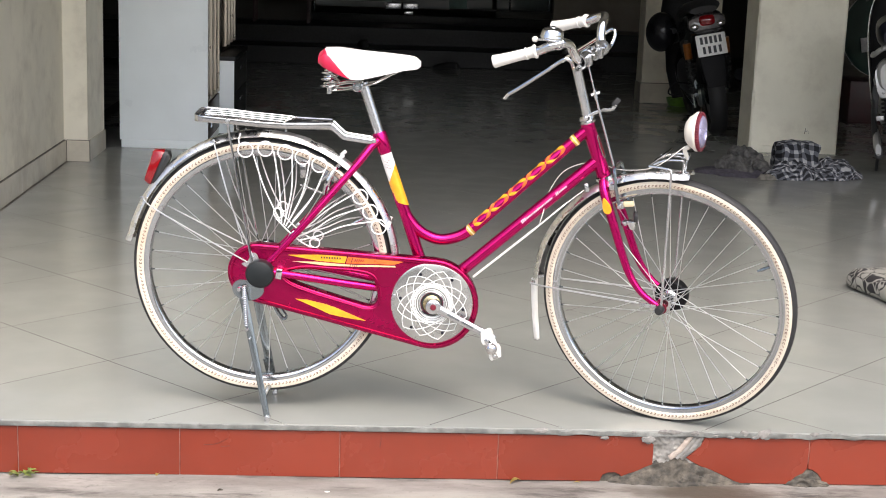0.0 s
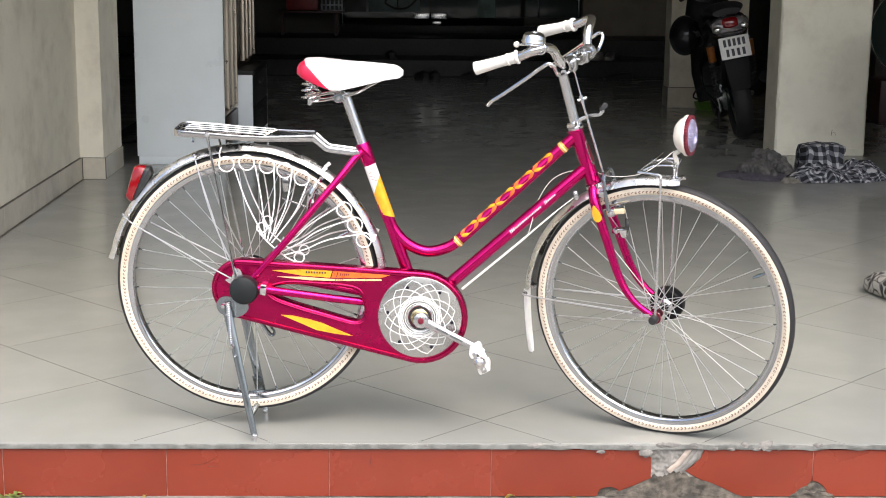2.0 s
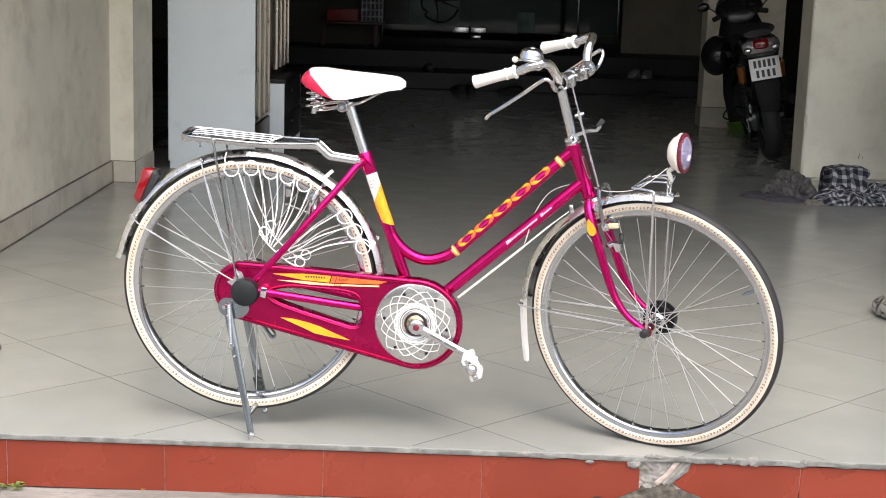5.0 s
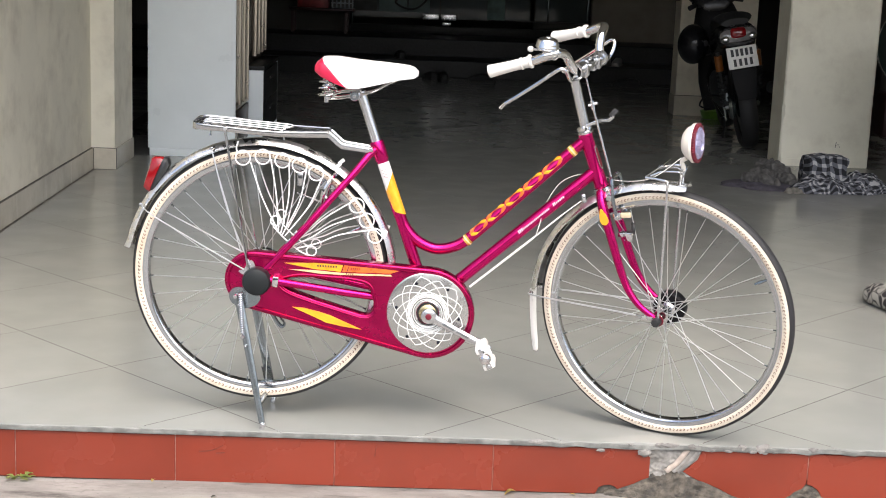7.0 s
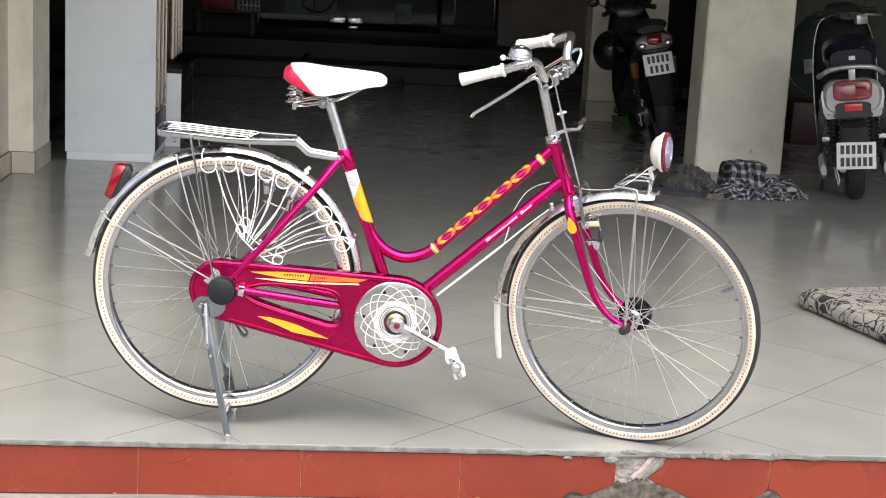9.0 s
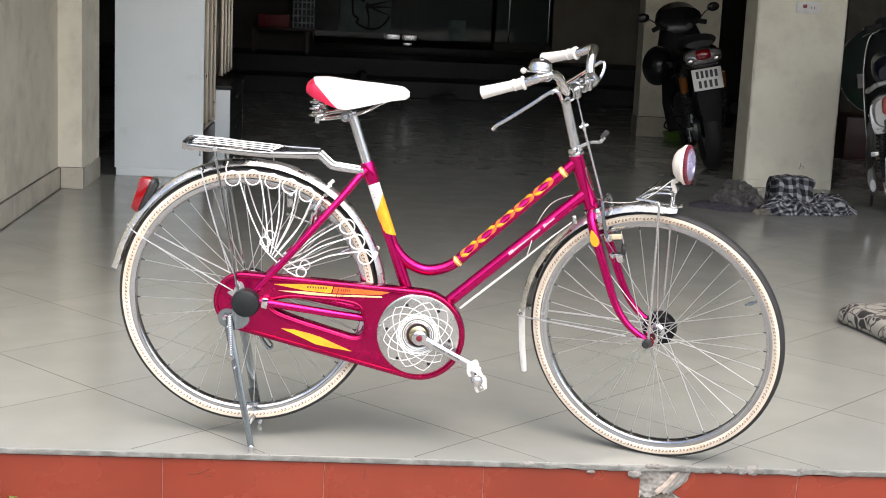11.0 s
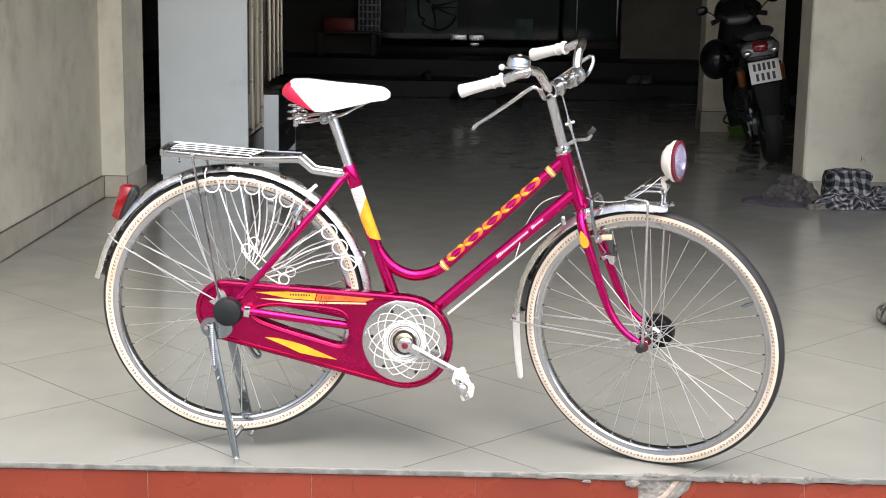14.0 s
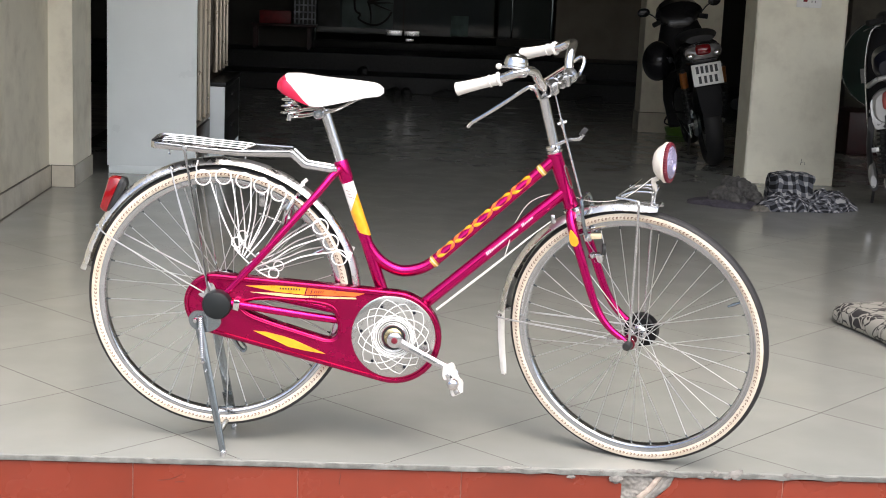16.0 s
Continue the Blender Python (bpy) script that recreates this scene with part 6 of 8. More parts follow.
for s in (-1, 1):
    rim_pt = HUB + Vector((0.352 * math.cos(radians(179)), s * 0.024, 0.352 * math.sin(radians(179))))
    bpart("fender_stay", tubes([smoothed([rim_pt, rim_pt + Vector((0.02, s * 0.01, -0.003)), HUB + Vector((-0.05, s * 0.055, 0.006)), HUB + Vector((-0.008, s * 0.056, 0.0))], 4)], 0.0022, 8), M_SPOKE, front_fender, "", True)
    bpart("stay_bolt", lathe([(0.0, -0.004), (0.0045, -0.003), (0.005, 0.003), (0.0, 0.004)], 10, Matrix.Translation(rim_pt + Vector((0, s * 0.002, 0)))), M_STEEL, front_fender, "", True)
    tab = HUB + Vector((-0.034, s * 0.0575, 0.004))
    bpart("stay_tab", at(box((0.045, 0.003, 0.011), (0, 0, 0), 0.001), Matrix.Translation(tab)), M_STEEL, front_fender, "", True)

# lamp carrier over the front wheel: two uprights and a small looped platform
lc = bpart("lamp_carrier", tubes([smoothed([HUB + Vector((0.028, -0.032, 0.384)), HUB + Vector((0.028, 0.032, 0.384))], 2)], 0.0028, 6), M_STEEL, None, "bent steel lamp carrier above the front wheel", True)
for s in (-1, 1):
    bpart("upright", tubes([smoothed([HUB + Vector((0.002, s * 0.060, 0.0)), HUB + Vector((0.006, s * 0.061, 0.18)), HUB + Vector((0.008, s * 0.060, 0.350)), HUB + Vector((0.004, s * 0.059, 0.362)), HUB + Vector((-0.006, s * 0.058, 0.367)), HUB + Vector((-0.050, s * 0.054, 0.367))], 4)], 0.0033, 8), M_STEEL, lc, "", True)
    bpart("carrier_loop", tubes([smoothed([HUB + Vector((-0.044, s * 0.034, 0.366)), HUB + Vector((-0.014, s * 0.032, 0.380)), HUB + Vector((0.020, s * 0.032, 0.384)), HUB + Vector((0.029, s * 0.030, 0.382)), HUB + Vector((0.027, s * 0.014, 0.372)), HUB + Vector((0.024, s * 0.010, 0.345))], 4)], 0.0028, 8), M_STEEL, lc, "", True)
bpart("clamp_plate", at(box((0.052, 0.060, 0.003), (0, 0, 0), 0.001), Matrix.Translation(HUB + Vector((-0.034, 0, 0.380))) @ Matrix.Rotation(radians(-40), 4, "Y")), M_CHROME, lc, "", True)

# headlamp
LM = Matrix.Translation(HUB + Vector((0.050, 0.0, 0.452))) @ Matrix.Rotation(radians(-90), 4, "Z") @ Matrix.Rotation(radians(4), 4, "X")
lamp = bpart("headlamp", at(lathe([(0.0, -0.030), (0.012, -0.029), (0.026, -0.0245), (0.037, -0.016), (0.0435, -0.005), (0.0445, -0.002), (0.0480, -0.001), (0.0485, 0.003), (0.0465, 0.006), (0.043, 0.007), (0.041, 0.002), (0.0, -0.024)], 44), LM), M_CREAMPL, None, "round cream headlamp with a red rim and clear lens", True)
rim_ = [(0.040, 0.006), (0.0460, 0.0065), (0.0465, 0.012), (0.0430, 0.0155), (0.039, 0.014)]
bpart("lamp_rim", at(lathe(rim_, 44, closed=True), LM), M_DARKRED, lamp, "ribbed dark red rim", True)
for k in range(44):
    a = 2 * math.pi * k / 44
    bpart("rim_rib", at(box((0.0032, 0.0075, 0.0030), (0, 0.0100, 0.0466), 0.0008, seg=1), LM @ Matrix.Rotation(a, 4, "Y")), M_DARKRED, lamp, "", True)
bpart("reflector_bowl", at(lathe([(0.0, -0.010), (0.012, -0.008), (0.026, -0.001), (0.040, 0.010)], 40, full=False), LM), M_CHROME, lamp, "", True)
bpart("bulb", ell_((0, 0, 0), (0.006, 0.008, 0.006), LM @ Matrix.Translation((0, 0.002, 0))), M_WHITEPAINT, lamp, "", True)
bpart("lens", at(lathe([(0.0400, 0.009), (0.0400, 0.0135), (0.037, 0.017), (0.026, 0.0195), (0.012, 0.021), (0.0, 0.0215)], 40, full=False), LM), M_LENS, lamp, "violet-tinted clear lens", True)
bpart("lamp_foot", tubes([smoothed([HUB + Vector((0.034, 0, 0.412)), HUB + Vector((0.023, 0, 0.403)), HUB + Vector((0.028, 0, 0.388)), HUB + Vector((0.028, 0, 0.380))], 3)], 0.0058, 8), M_CREAMPL, lamp, "", True)

# the other parts are shifted slightly back and up to fit the camera's view
UNSHIFTED = {rear_wheel, front_wheel, rear_fender, front_fender, tail, rack, bars, bell, lc, lamp, stand, crank, pedal}


def fit_view(ob):
    for v in ob.data.vertices:
        k = min(1.0, max(0.0, (v.co.z - 0.33) / 0.42))
        high = min(1.0, max(0.0, (v.co.z - 0.80) / 0.10))
        back = 0.0085 * k * (1 - 0.6 * high)
        v.co = (v.co.x - back, v.co.y, v.co.z + 0.0055 * k * (1 - high))
    for o in ob.children:
        fit_view(o)


for o_ in bike.children:
    if o_ not in UNSHIFTED and not o_.name.startswith(("dress_guard", "axle_cover")):
        fit_view(o_)

# cables


def wire(name, pts, r, mm, label):
    bpart(name, tubes([smoothed(pts, 6)], r, 6), mm, None, label)


wire("brake_cable", [(0.330, -0.022, 0.372), (0.405, -0.024, 0.437), (0.480, -0.024, 0.502), (0.552, -0.022, 0.566), (0.600, -0.02, 0.605)], [0.0030] * 13 + [0.0022] * 6 + [0.0014] * 6, M_WHITEGRIP, "white rear brake cable")
tip_ = STEER @ (HUB + Vector((0.030, -0.030, 0.420)))
pl2 = STEER @ (HUB + Vector((-0.040, -0.040, 0.362)))
wire("lamp_wire", [(0.492, -0.024, 0.516), (0.500, -0.021, 0.545), (0.512, 0.016, 0.585), (0.545, 0.022, 0.640), (0.590, 0.024, 0.664), (0.640, 0.026, 0.668), (0.690, -0.020, 0.660), tuple(pl2), tuple(tip_)], 0.0011, M_WHITEGRIP, "thin cream lamp wire")
bpart("cable_stop", at(box((0.010, 0.012, 0.022), (0, 0, 0), 0.002), pose(0.606, -0.02, 0.612, 0, -15, 0)), M_STEEL, frame_ob)


# ---- things inside the garage ----
# tall display cabinet: its plain side towards the street, glazed doors along its front
cab = thing("display_cabinet", "tall grey-white cabinet with framed glass doors along its front", "cabinet", pose(-1.343, 4.80, 0))
part("side_panel", slab((0, 0, 0.045), (0.495, 0.020, 2.3), 0.002), M_PANEL, cab, "plain grey-white laminate side")
part("plinth", slab((0.008, 0.004, 0.0), (0.487, 0.70, 0.044), 0.002), M_PANEL, cab)
part("back_panel", slab((0.0, 0.021, 0.045), (0.015, 0.70, 2.3)), M_DARKWOOD, cab)
part("base_front", slab((0.016, 0.021, 0.045), (0.490, 0.70, 0.25), 0.002), M_DARKWOOD, cab, "dark lower front")
part("far_side", slab((0.016, 0.68, 0.251), (0.480, 0.70, 2.3)), M_DARKWOOD, cab)
for z in (0.75, 1.25, 1.75):
    part("shelf", slab((0.016, 0.022, z), (0.45, 0.678, z + 0.015)), M_DARKWOOD, cab)
for y0, y1 in ((0.03, 0.26), (0.27, 0.48), (0.49, 0.67)):
    door = part("door", slab((0.478, y0 + 0.022, 0.30), (0.482, y1 - 0.022, 2.25)), M_PANE, cab, "glass door in a metal frame")
    for y in (y0, y1 - 0.022):
        part("stile", slab((0.472, y, 0.265), (0.494, y + 0.020, 2.27), 0.004), M_CHAMPAGNE, door, "satin champagne stile")
    for z in (0.265, 2.25):
        part("rail", slab((0.474, y0 + 0.021, z), (0.492, y1 - 0.023, z + 0.02), 0.003), M_CHAMPAGNE, door)

# low media stand
ms = thing("media_stand", "low stand with white sides and black drawers and top", "stand", pose(-1.312, 5.52, 0))
for y in (0.0, 0.90):
    part("side", slab((0.0, y, 0.0), (0.545, y + 0.02, 0.445), 0.002), M_PANEL, ms)
part("top", slab((0.0, -0.005, 0.446), (0.553, 0.925, 0.472), 0.003), M_BLACKSTONE, ms)
part("body", slab((0.0, 0.021, 0.04), (0.530, 0.899, 0.445)), M_DARKWOOD, ms)
for z in (0.05, 0.245):
    d = part("drawer", slab((0.531, 0.025, z), (0.546, 0.895, z + 0.19), 0.002), M_BLACKPL, ms)
    part("handle", slab((0.546, 0.38, z + 0.12), (0.556, 0.54, z + 0.135), 0.003), M_GREYPL, d)
# glazed unit standing on it
wu = thing("glass_unit", "dark glazed unit with slim bright door frames on a low stand", "cabinet", pose(-1.290, 5.58, 0.474))
part("body", slab((0.0, 0.0, 0.0), (0.42, 0.80, 1.8)), M_DARKWOOD, wu)
for y in (0.02, 0.22, 0.42, 0.60):
    part("door_edge", slab((0.441, y, 0.05), (0.470, y + 0.022, 1.75), 0.004), M_CHAMPAGNE, wu, "slim champagne door edge")

# boxes and tins beside the glass doors
sh = thing("side_table", "small dark red plastic table holding a box and a basket", "table", pose(-1.16, 11.75, 0.335))
part("top", slab((0, 0, 0.225), (0.66, 0.35, 0.250), 0.004), M_REDBOX, sh)
for x in (0.02, 0.57):
    for y in (0.02, 0.30):
        part("leg", slab((x, y, 0.0), (x + 0.03, y + 0.03, 0.224)), M_REDBOX, sh)
tagged(part("red_box", slab((-1.08, 11.80, 0.587), (-0.76, 12.0, 0.715), 0.004), mat("red_carton", (0.20, 0.010, 0.014), 0.45, var=0.35, scale=12)), "red carton on a small dark red table", "box")
bk_ = thing("basket", "tall pale blue-grey slatted basket on a small table", "basket", pose(-0.620, 11.80, 0.586))
M_BASKET = mat("blue_grey_plastic", (0.30, 0.33, 0.37), 0.5, var=0.45, scale=16)
part("liner", slab((-0.105, 0.006, 0.006), (0.105, 0.176, 0.30), 0.006), M_GREYSHEET, bk_, "dim grey lining")
part("base", slab((-0.11, 0.0, 0.0), (0.11, 0.18, 0.006), 0.001), M_BASKET, bk_)
for x in (-0.108, -0.065, -0.022, 0.022, 0.065, 0.100):
    part("slat", slab((x, -0.002, 0.006), (x + 0.016, 0.004, 0.33), 0.001), M_BASKET, bk_)
for z in (0.05, 0.12, 0.19, 0.26, 0.325):
    part("rail", slab((-0.112, -0.006, z), (0.116, -0.002, z + 0.014), 0.001), M_BASKET, bk_)

# added sheets stand in for tones seen in the glass; a cable hangs before them
for x0, x1, z0, z1, mm in ((-0.500, -0.275, 0.56, 1.3, M_GREYSHEET), (-0.250, 0.285, 0.560, 1.3, M_SHEET), (0.895, 1.080, 0.505, 0.725, M_GREENSHEET)):
    tagged(part("sheet", slab((x0, GY - 0.005, z0), (x1, GY - 0.001, z1), 0.001), mm), "added flat sheet standing in for a tone seen in the glass", "sheet", "sheets on the glass")
loops_ = [(-0.130, 1.20), (-0.125, 0.85), (-0.110, 0.74), (-0.060, 0.70), (-0.075, 0.655), (0.02, 0.605), (0.13, 0.60), (0.22, 0.66), (0.27, 0.74)]
tagged(part("cable", tubes([smoothed([(x, GY - 0.016, z) for x, z in loops_], 5)], 0.011, 8), M_BLACK), "black cable looped on the glass door", "cable")
tufts = bmesh.new()
for x0, z0, x1, z1, x2, z2 in ((0.02, 0.86, 0.12, 0.80, 0.26, 0.75), (0.03, 0.82, 0.16, 0.83, 0.28, 0.83), (0.02, 0.84, 0.05, 0.72, 0.055, 0.58), (0.0, 0.88, -0.06, 0.92, -0.10, 1.00), (0.05, 0.84, 0.17, 0.87, 0.27, 0.90)):
    tube(tufts, smoothed([(x0, GY - 0.014, z0), (x1, GY - 0.018, z1), (x2, GY - 0.014, z2)], 5), [0.016 - 0.0012 * i for i in range(11)], 6)
tagged(part("drawn_plant", tufts, M_BLACK), "dark plant-like drawing on the glass door", "drawing")

# footwear left on the steps
M_GREYSHOE = mat("greyish_white_canvas", (0.34, 0.34, 0.33), 0.8, var=0.15, scale=30)
def shoe(x, y, z, rz, mm, label, size=0.26):
    k = size / 0.26
    bm = loft([((0, -0.125 * k, 0.030), (0.022, 0, 0), (0, 0, 0.026)), ((0, -0.11 * k, 0.036), (0.036, 0, 0), (0, 0, 0.034)), ((0, -0.05 * k, 0.040), (0.038, 0, 0), (0, 0, 0.038)),
               ((0, 0.03 * k, 0.032), (0.044, 0, 0), (0, 0, 0.030)), ((0, 0.095 * k, 0.024), (0.042, 0, 0), (0, 0, 0.022)), ((0, 0.125 * k, 0.018), (0.024, 0, 0), (0, 0, 0.014))], 16, power=0.8)
    ob = thing("shoe", label, "shoe", pose(x, y, z, 0, 0, rz), "shoes by the steps")
    part("upper", bm, mm, ob)
    part("sole", at(plate(rounded([(-0.036, -0.125 * k), (0.036, -0.125 * k), (0.040, -0.03 * k), (0.046, 0.05 * k), (0.034, 0.128 * k), (-0.034, 0.128 * k), (-0.046, 0.05 * k), (-0.040, -0.03 * k)], 3), 0.0, 0.012), Matrix.Rotation(radians(90), 4, "X")), mm, ob)
    part("opening", loft([((0, -0.06 * k, 0.074), (0.022, 0, 0), (0, 0.040, 0)), ((0, -0.06 * k, 0.078), (0.026, 0, 0), (0, 0.045, 0))], 12), M_BLACK, ob)


for x, y, z, rz, mm, lab in ((0.00, 11.0, 0.166, 10, M_BLACK, "black shoe on the lower step"), (0.30, 10.62, 0.0, 20, M_BLACK, "black shoe on the floor before the steps"),
                             (0.41, 10.64, 0.0, 14, M_BLACK, "black shoe on the floor before the steps"), (0.80, 10.60, 0.0, 70, M_BLACK, "black shoe on the floor before the steps"),
                             (2.02, 10.98, 0.166, 160, M_GREYSHOE, "white shoe on the lower step"), (2.14, 10.98, 0.166, 165, M_GREYSHOE, "white shoe on the lower step"),
                             (2.18, 10.55, 0.0, 80, M_BLACK, "black shoe on the floor before the steps")):
    shoe(x, y, z, rz, mm, lab)
tagged(part("green_dish", lathe([(0.0, 0.0), (0.090, 0.0), (0.110, 0.060), (0.106, 0.060), (0.086, 0.008), (0.0, 0.008)], 28, pose(2.51, 7.93, 0, 90, 0, 0)), M_GREEN), "lime green plastic dish on the floor by the wall", "dish")

# socket plate on the pillar
sw = thing("socket_plate", "white wall socket plate with a red switch on the pillar", "socket", pose(2.705, py0 - 0.002, 1.10))
part("plate", box((0.150, 0.010, 0.070), (0, -0.0055, 0), 0.003), M_WHITEPAINT, sw)
part("switch", box((0.024, 0.006, 0.020), (-0.025, -0.0125, 0.008), 0.001), M_REDLENS, sw, "red rocker switch")
for x in (0.015, 0.035):
    part("slot", box((0.004, 0.002, 0.012), (x, -0.0108, 0.0)), M_INK, sw)


# ---- motorbikes ----
def tyre_bm(r, w, m):
    prof = [(r - 0.075, -w * 0.32), (r - 0.055, -w * 0.46), (r - 0.03, -w * 0.5), (r - 0.010, -w * 0.38), (r, -w * 0.12), (r, w * 0.12), (r - 0.010, w * 0.38), (r - 0.03, w * 0.5), (r - 0.055, w * 0.46), (r - 0.075, w * 0.32)]
    return lathe(prof, 48, m @ Matrix.Rotation(radians(90), 4, "Z"), closed=True)


def num_plate(parent, m, rows):
    """White plate; dark bars stand in for its characters."""
    p = part("number_plate", at(box((0.190, 0.004, 0.140), (0, 0, 0), 0.002), m), M_PLATE, parent, "white number plate with dark marks")
    for z, n_, gap in rows:
        for i in range(n_):
            part("plate_bar", at(box((0.0175, 0.003, 0.046), ((i - (n_ - 1) / 2) * gap, -0.0035, z)), m), M_INK, p, smooth=False)
    return p


def ell(c, r, m=None, u=18, v=12):
    bm = bmesh.new()
    bmesh.ops.create_uvsphere(bm, u_segments=u, v_segments=v, radius=1.0)
    bm.transform(Matrix.Translation(c) @ (m or Matrix.Identity(4)) @ Matrix.Diagonal((*r, 1)))
    return bm


mb = thing("motorbike", "black motorbike leaning on its side stand beside the pillar", "motorbike", pose(2.400, 6.14, 0.0, 0, -12, -5))
part("rear_tyre", tyre_bm(0.285, 0.115, Matrix.Translation((0, 0, 0.288))), M_BLACK, mb)
part("rear_rim", lathe([(0.03, -0.05), (0.09, -0.045), (0.20, -0.030), (0.212, -0.035), (0.212, 0.035), (0.20, 0.030), (0.09, 0.045), (0.03, 0.05)], 32, Matrix.Translation((0, 0, 0.288)) @ Matrix.Rotation(radians(90), 4, "Z")), M_ZINC, mb)
part("front_tyre", tyre_bm(0.285, 0.10, Matrix.Translation((0.0, 1.26, 0.288))), M_BLACK, mb)
part("rear_mudguard", loft([((0, -0.300, 0.36), (0.060, 0, 0), (0, 0.006, 0.006)), ((0, -0.295, 0.45), (0.075, 0, 0), (0, 0.012, 0.004)), ((0, -0.255, 0.58), (0.085, 0, 0), (0, 0.020, 0.006)), ((0, -0.12, 0.68), (0.095, 0, 0), (0, 0.03, 0.02))], 16, power=0.7), M_MATTBLACK, mb, "black plastic mudguard")
part("tail_body", loft([((0, -0.235, 0.735), (0.095, 0, 0), (0, 0, 0.040)), ((0, -0.20, 0.755), (0.120, 0, 0), (0, 0, 0.070)), ((0, -0.05, 0.75), (0.135, 0, 0), (0, 0, 0.095)), ((0, 0.15, 0.70), (0.145, 0, 0), (0, 0, 0.130)), ((0, 0.40, 0.62), (0.130, 0, 0), (0, 0, 0.150)), ((0, 0.55, 0.55), (0.10, 0, 0), (0, 0, 0.16))], 20, power=0.8), M_BIKEBLACK, mb, "glossy black tail fairing")
part("seat", loft([((0, -0.16, 0.845), (0.090, 0, 0), (0, 0, 0.025)), ((0, -0.08, 0.865), (0.120, 0, 0), (0, 0, 0.045)), ((0, 0.15, 0.85), (0.125, 0, 0), (0, 0, 0.05)), ((0, 0.42, 0.80), (0.110, 0, 0), (0, 0, 0.05)), ((0, 0.60, 0.82), (0.08, 0, 0), (0, 0, 0.04))], 18), M_BLACK, mb, "black seat")
tl = part("tail_light", loft([((0, -0.262, 0.760), (0.100, 0, 0), (0, 0, 0.032)), ((0, -0.250, 0.765), (0.118, 0, 0), (0, 0, 0.046)), ((0, -0.200, 0.768), (0.125, 0, 0), (0, 0, 0.052))], 20, power=0.6), mat("smoked_clear_lens", (0.13, 0.12, 0.12), 0.12, var=0.3, scale=20, coat=0.6), mb, "clear and red tail light")
part("red_lens", loft([((0, -0.272, 0.778), (0.034, 0, 0), (0, 0, 0.018)), ((0, -0.262, 0.780), (0.050, 0, 0), (0, 0, 0.030)), ((0, -0.245, 0.782), (0.058, 0, 0), (0, 0, 0.034))], 16, power=0.6), M_REDLENS, tl)
for s in (-1, 1):
    part("indicator_lens", ell((s * 0.085, -0.262, 0.752), (0.026, 0.014, 0.020)), M_CHROME, tl)
num_plate(mb, pose(0.0, -0.315, 0.630, -14, 0, 0), ((0.032, 5, 0.030), (-0.032, 4, 0.034)))
for s in (-1, 1):
    sh_ = part("shock_absorber", tubes([line((s * 0.115, 0.02, 0.30), (s * 0.125, -0.04, 0.66))], 0.014, 10), M_BLACKPL, mb)
    part("spring", tubes([[Vector((s * (0.115 + 0.010 * i / 90) + 0.024 * math.cos(i * 0.6), 0.02 - 0.06 * i / 90 + 0.024 * math.sin(i * 0.6), 0.32 + 0.22 * i / 90)) for i in range(90)]], 0.0055, 6), M_BLACKPL, sh_)
    part("reservoir", tubes([line((s * 0.124, -0.035, 0.54), (s * 0.127, -0.05, 0.64))], 0.026, 14), M_AMBER, sh_, "amber anodised canister")
    part("swing_arm", tubes([line((s * 0.095, 0.0, 0.288), (s * 0.090, 0.45, 0.34))], 0.018, 8), M_ZINC, mb)
part("engine", loft([((0, 0.42, 0.36), (0.10, 0, 0), (0, 0, 0.10)), ((0, 0.5, 0.37), (0.15, 0, 0), (0, 0, 0.14)), ((0, 0.72, 0.38), (0.15, 0, 0), (0, 0, 0.13)), ((0, 0.86, 0.40), (0.08, 0, 0), (0, 0, 0.09))], 14, power=0.6), M_GREYPL, mb)
part("chain_guard", loft([((-0.10, -0.02, 0.36), (0.01, 0, 0), (0, 0, 0.03)), ((-0.10, 0.40, 0.40), (0.012, 0, 0), (0, 0, 0.035))], 10), M_ZINC, mb)
part("foot_peg", tubes([smoothed([(-0.08, 0.30, 0.33), (-0.20, 0.28, 0.36), (-0.26, 0.28, 0.30), (-0.18, 0.30, 0.26)], 4)], 0.006, 8), M_MATTBLACK, mb, "bent black foot rest")
part("brake_drum", lathe([(0.0, -0.02), (0.075, -0.02), (0.085, 0.0), (0.075, 0.02), (0.0, 0.02)], 24, Matrix.Translation((-0.08, 0, 0.288)) @ Matrix.Rotation(radians(90), 4, "Z")), M_ZINC, mb)
part("brake_rod", tubes([line((-0.135, -0.02, 0.235), (-0.13, 0.48, 0.27))], 0.005, 6), M_ZINC, mb)
part("torque_arm", tubes([line((-0.120, 0.02, 0.33), (-0.115, 0.30, 0.34)), line((-0.125, -0.01, 0.29), (-0.125, -0.03, 0.21))], 0.008, 8), M_ZINC, mb)
part("axle_nut", tubes([line((-0.09, 0, 0.288), (-0.135, 0, 0.288))], 0.013, 8), M_STEEL, mb)
part("exhaust", tubes([smoothed([(0.14, 0.55, 0.24), (0.16, 0.25, 0.26), (0.17, -0.10, 0.36), (0.17, -0.22, 0.40)], 4)], [0.025] * 5 + [0.045] * 7 + [0.04], 14), M_MATTBLACK, mb)
part("side_stand", tubes([smoothed([(-0.06, 0.45, 0.26), (-0.10, 0.50, 0.08), (-0.12, 0.52, -0.012)], 3)], 0.008, 8), M_BLACKPL, mb)
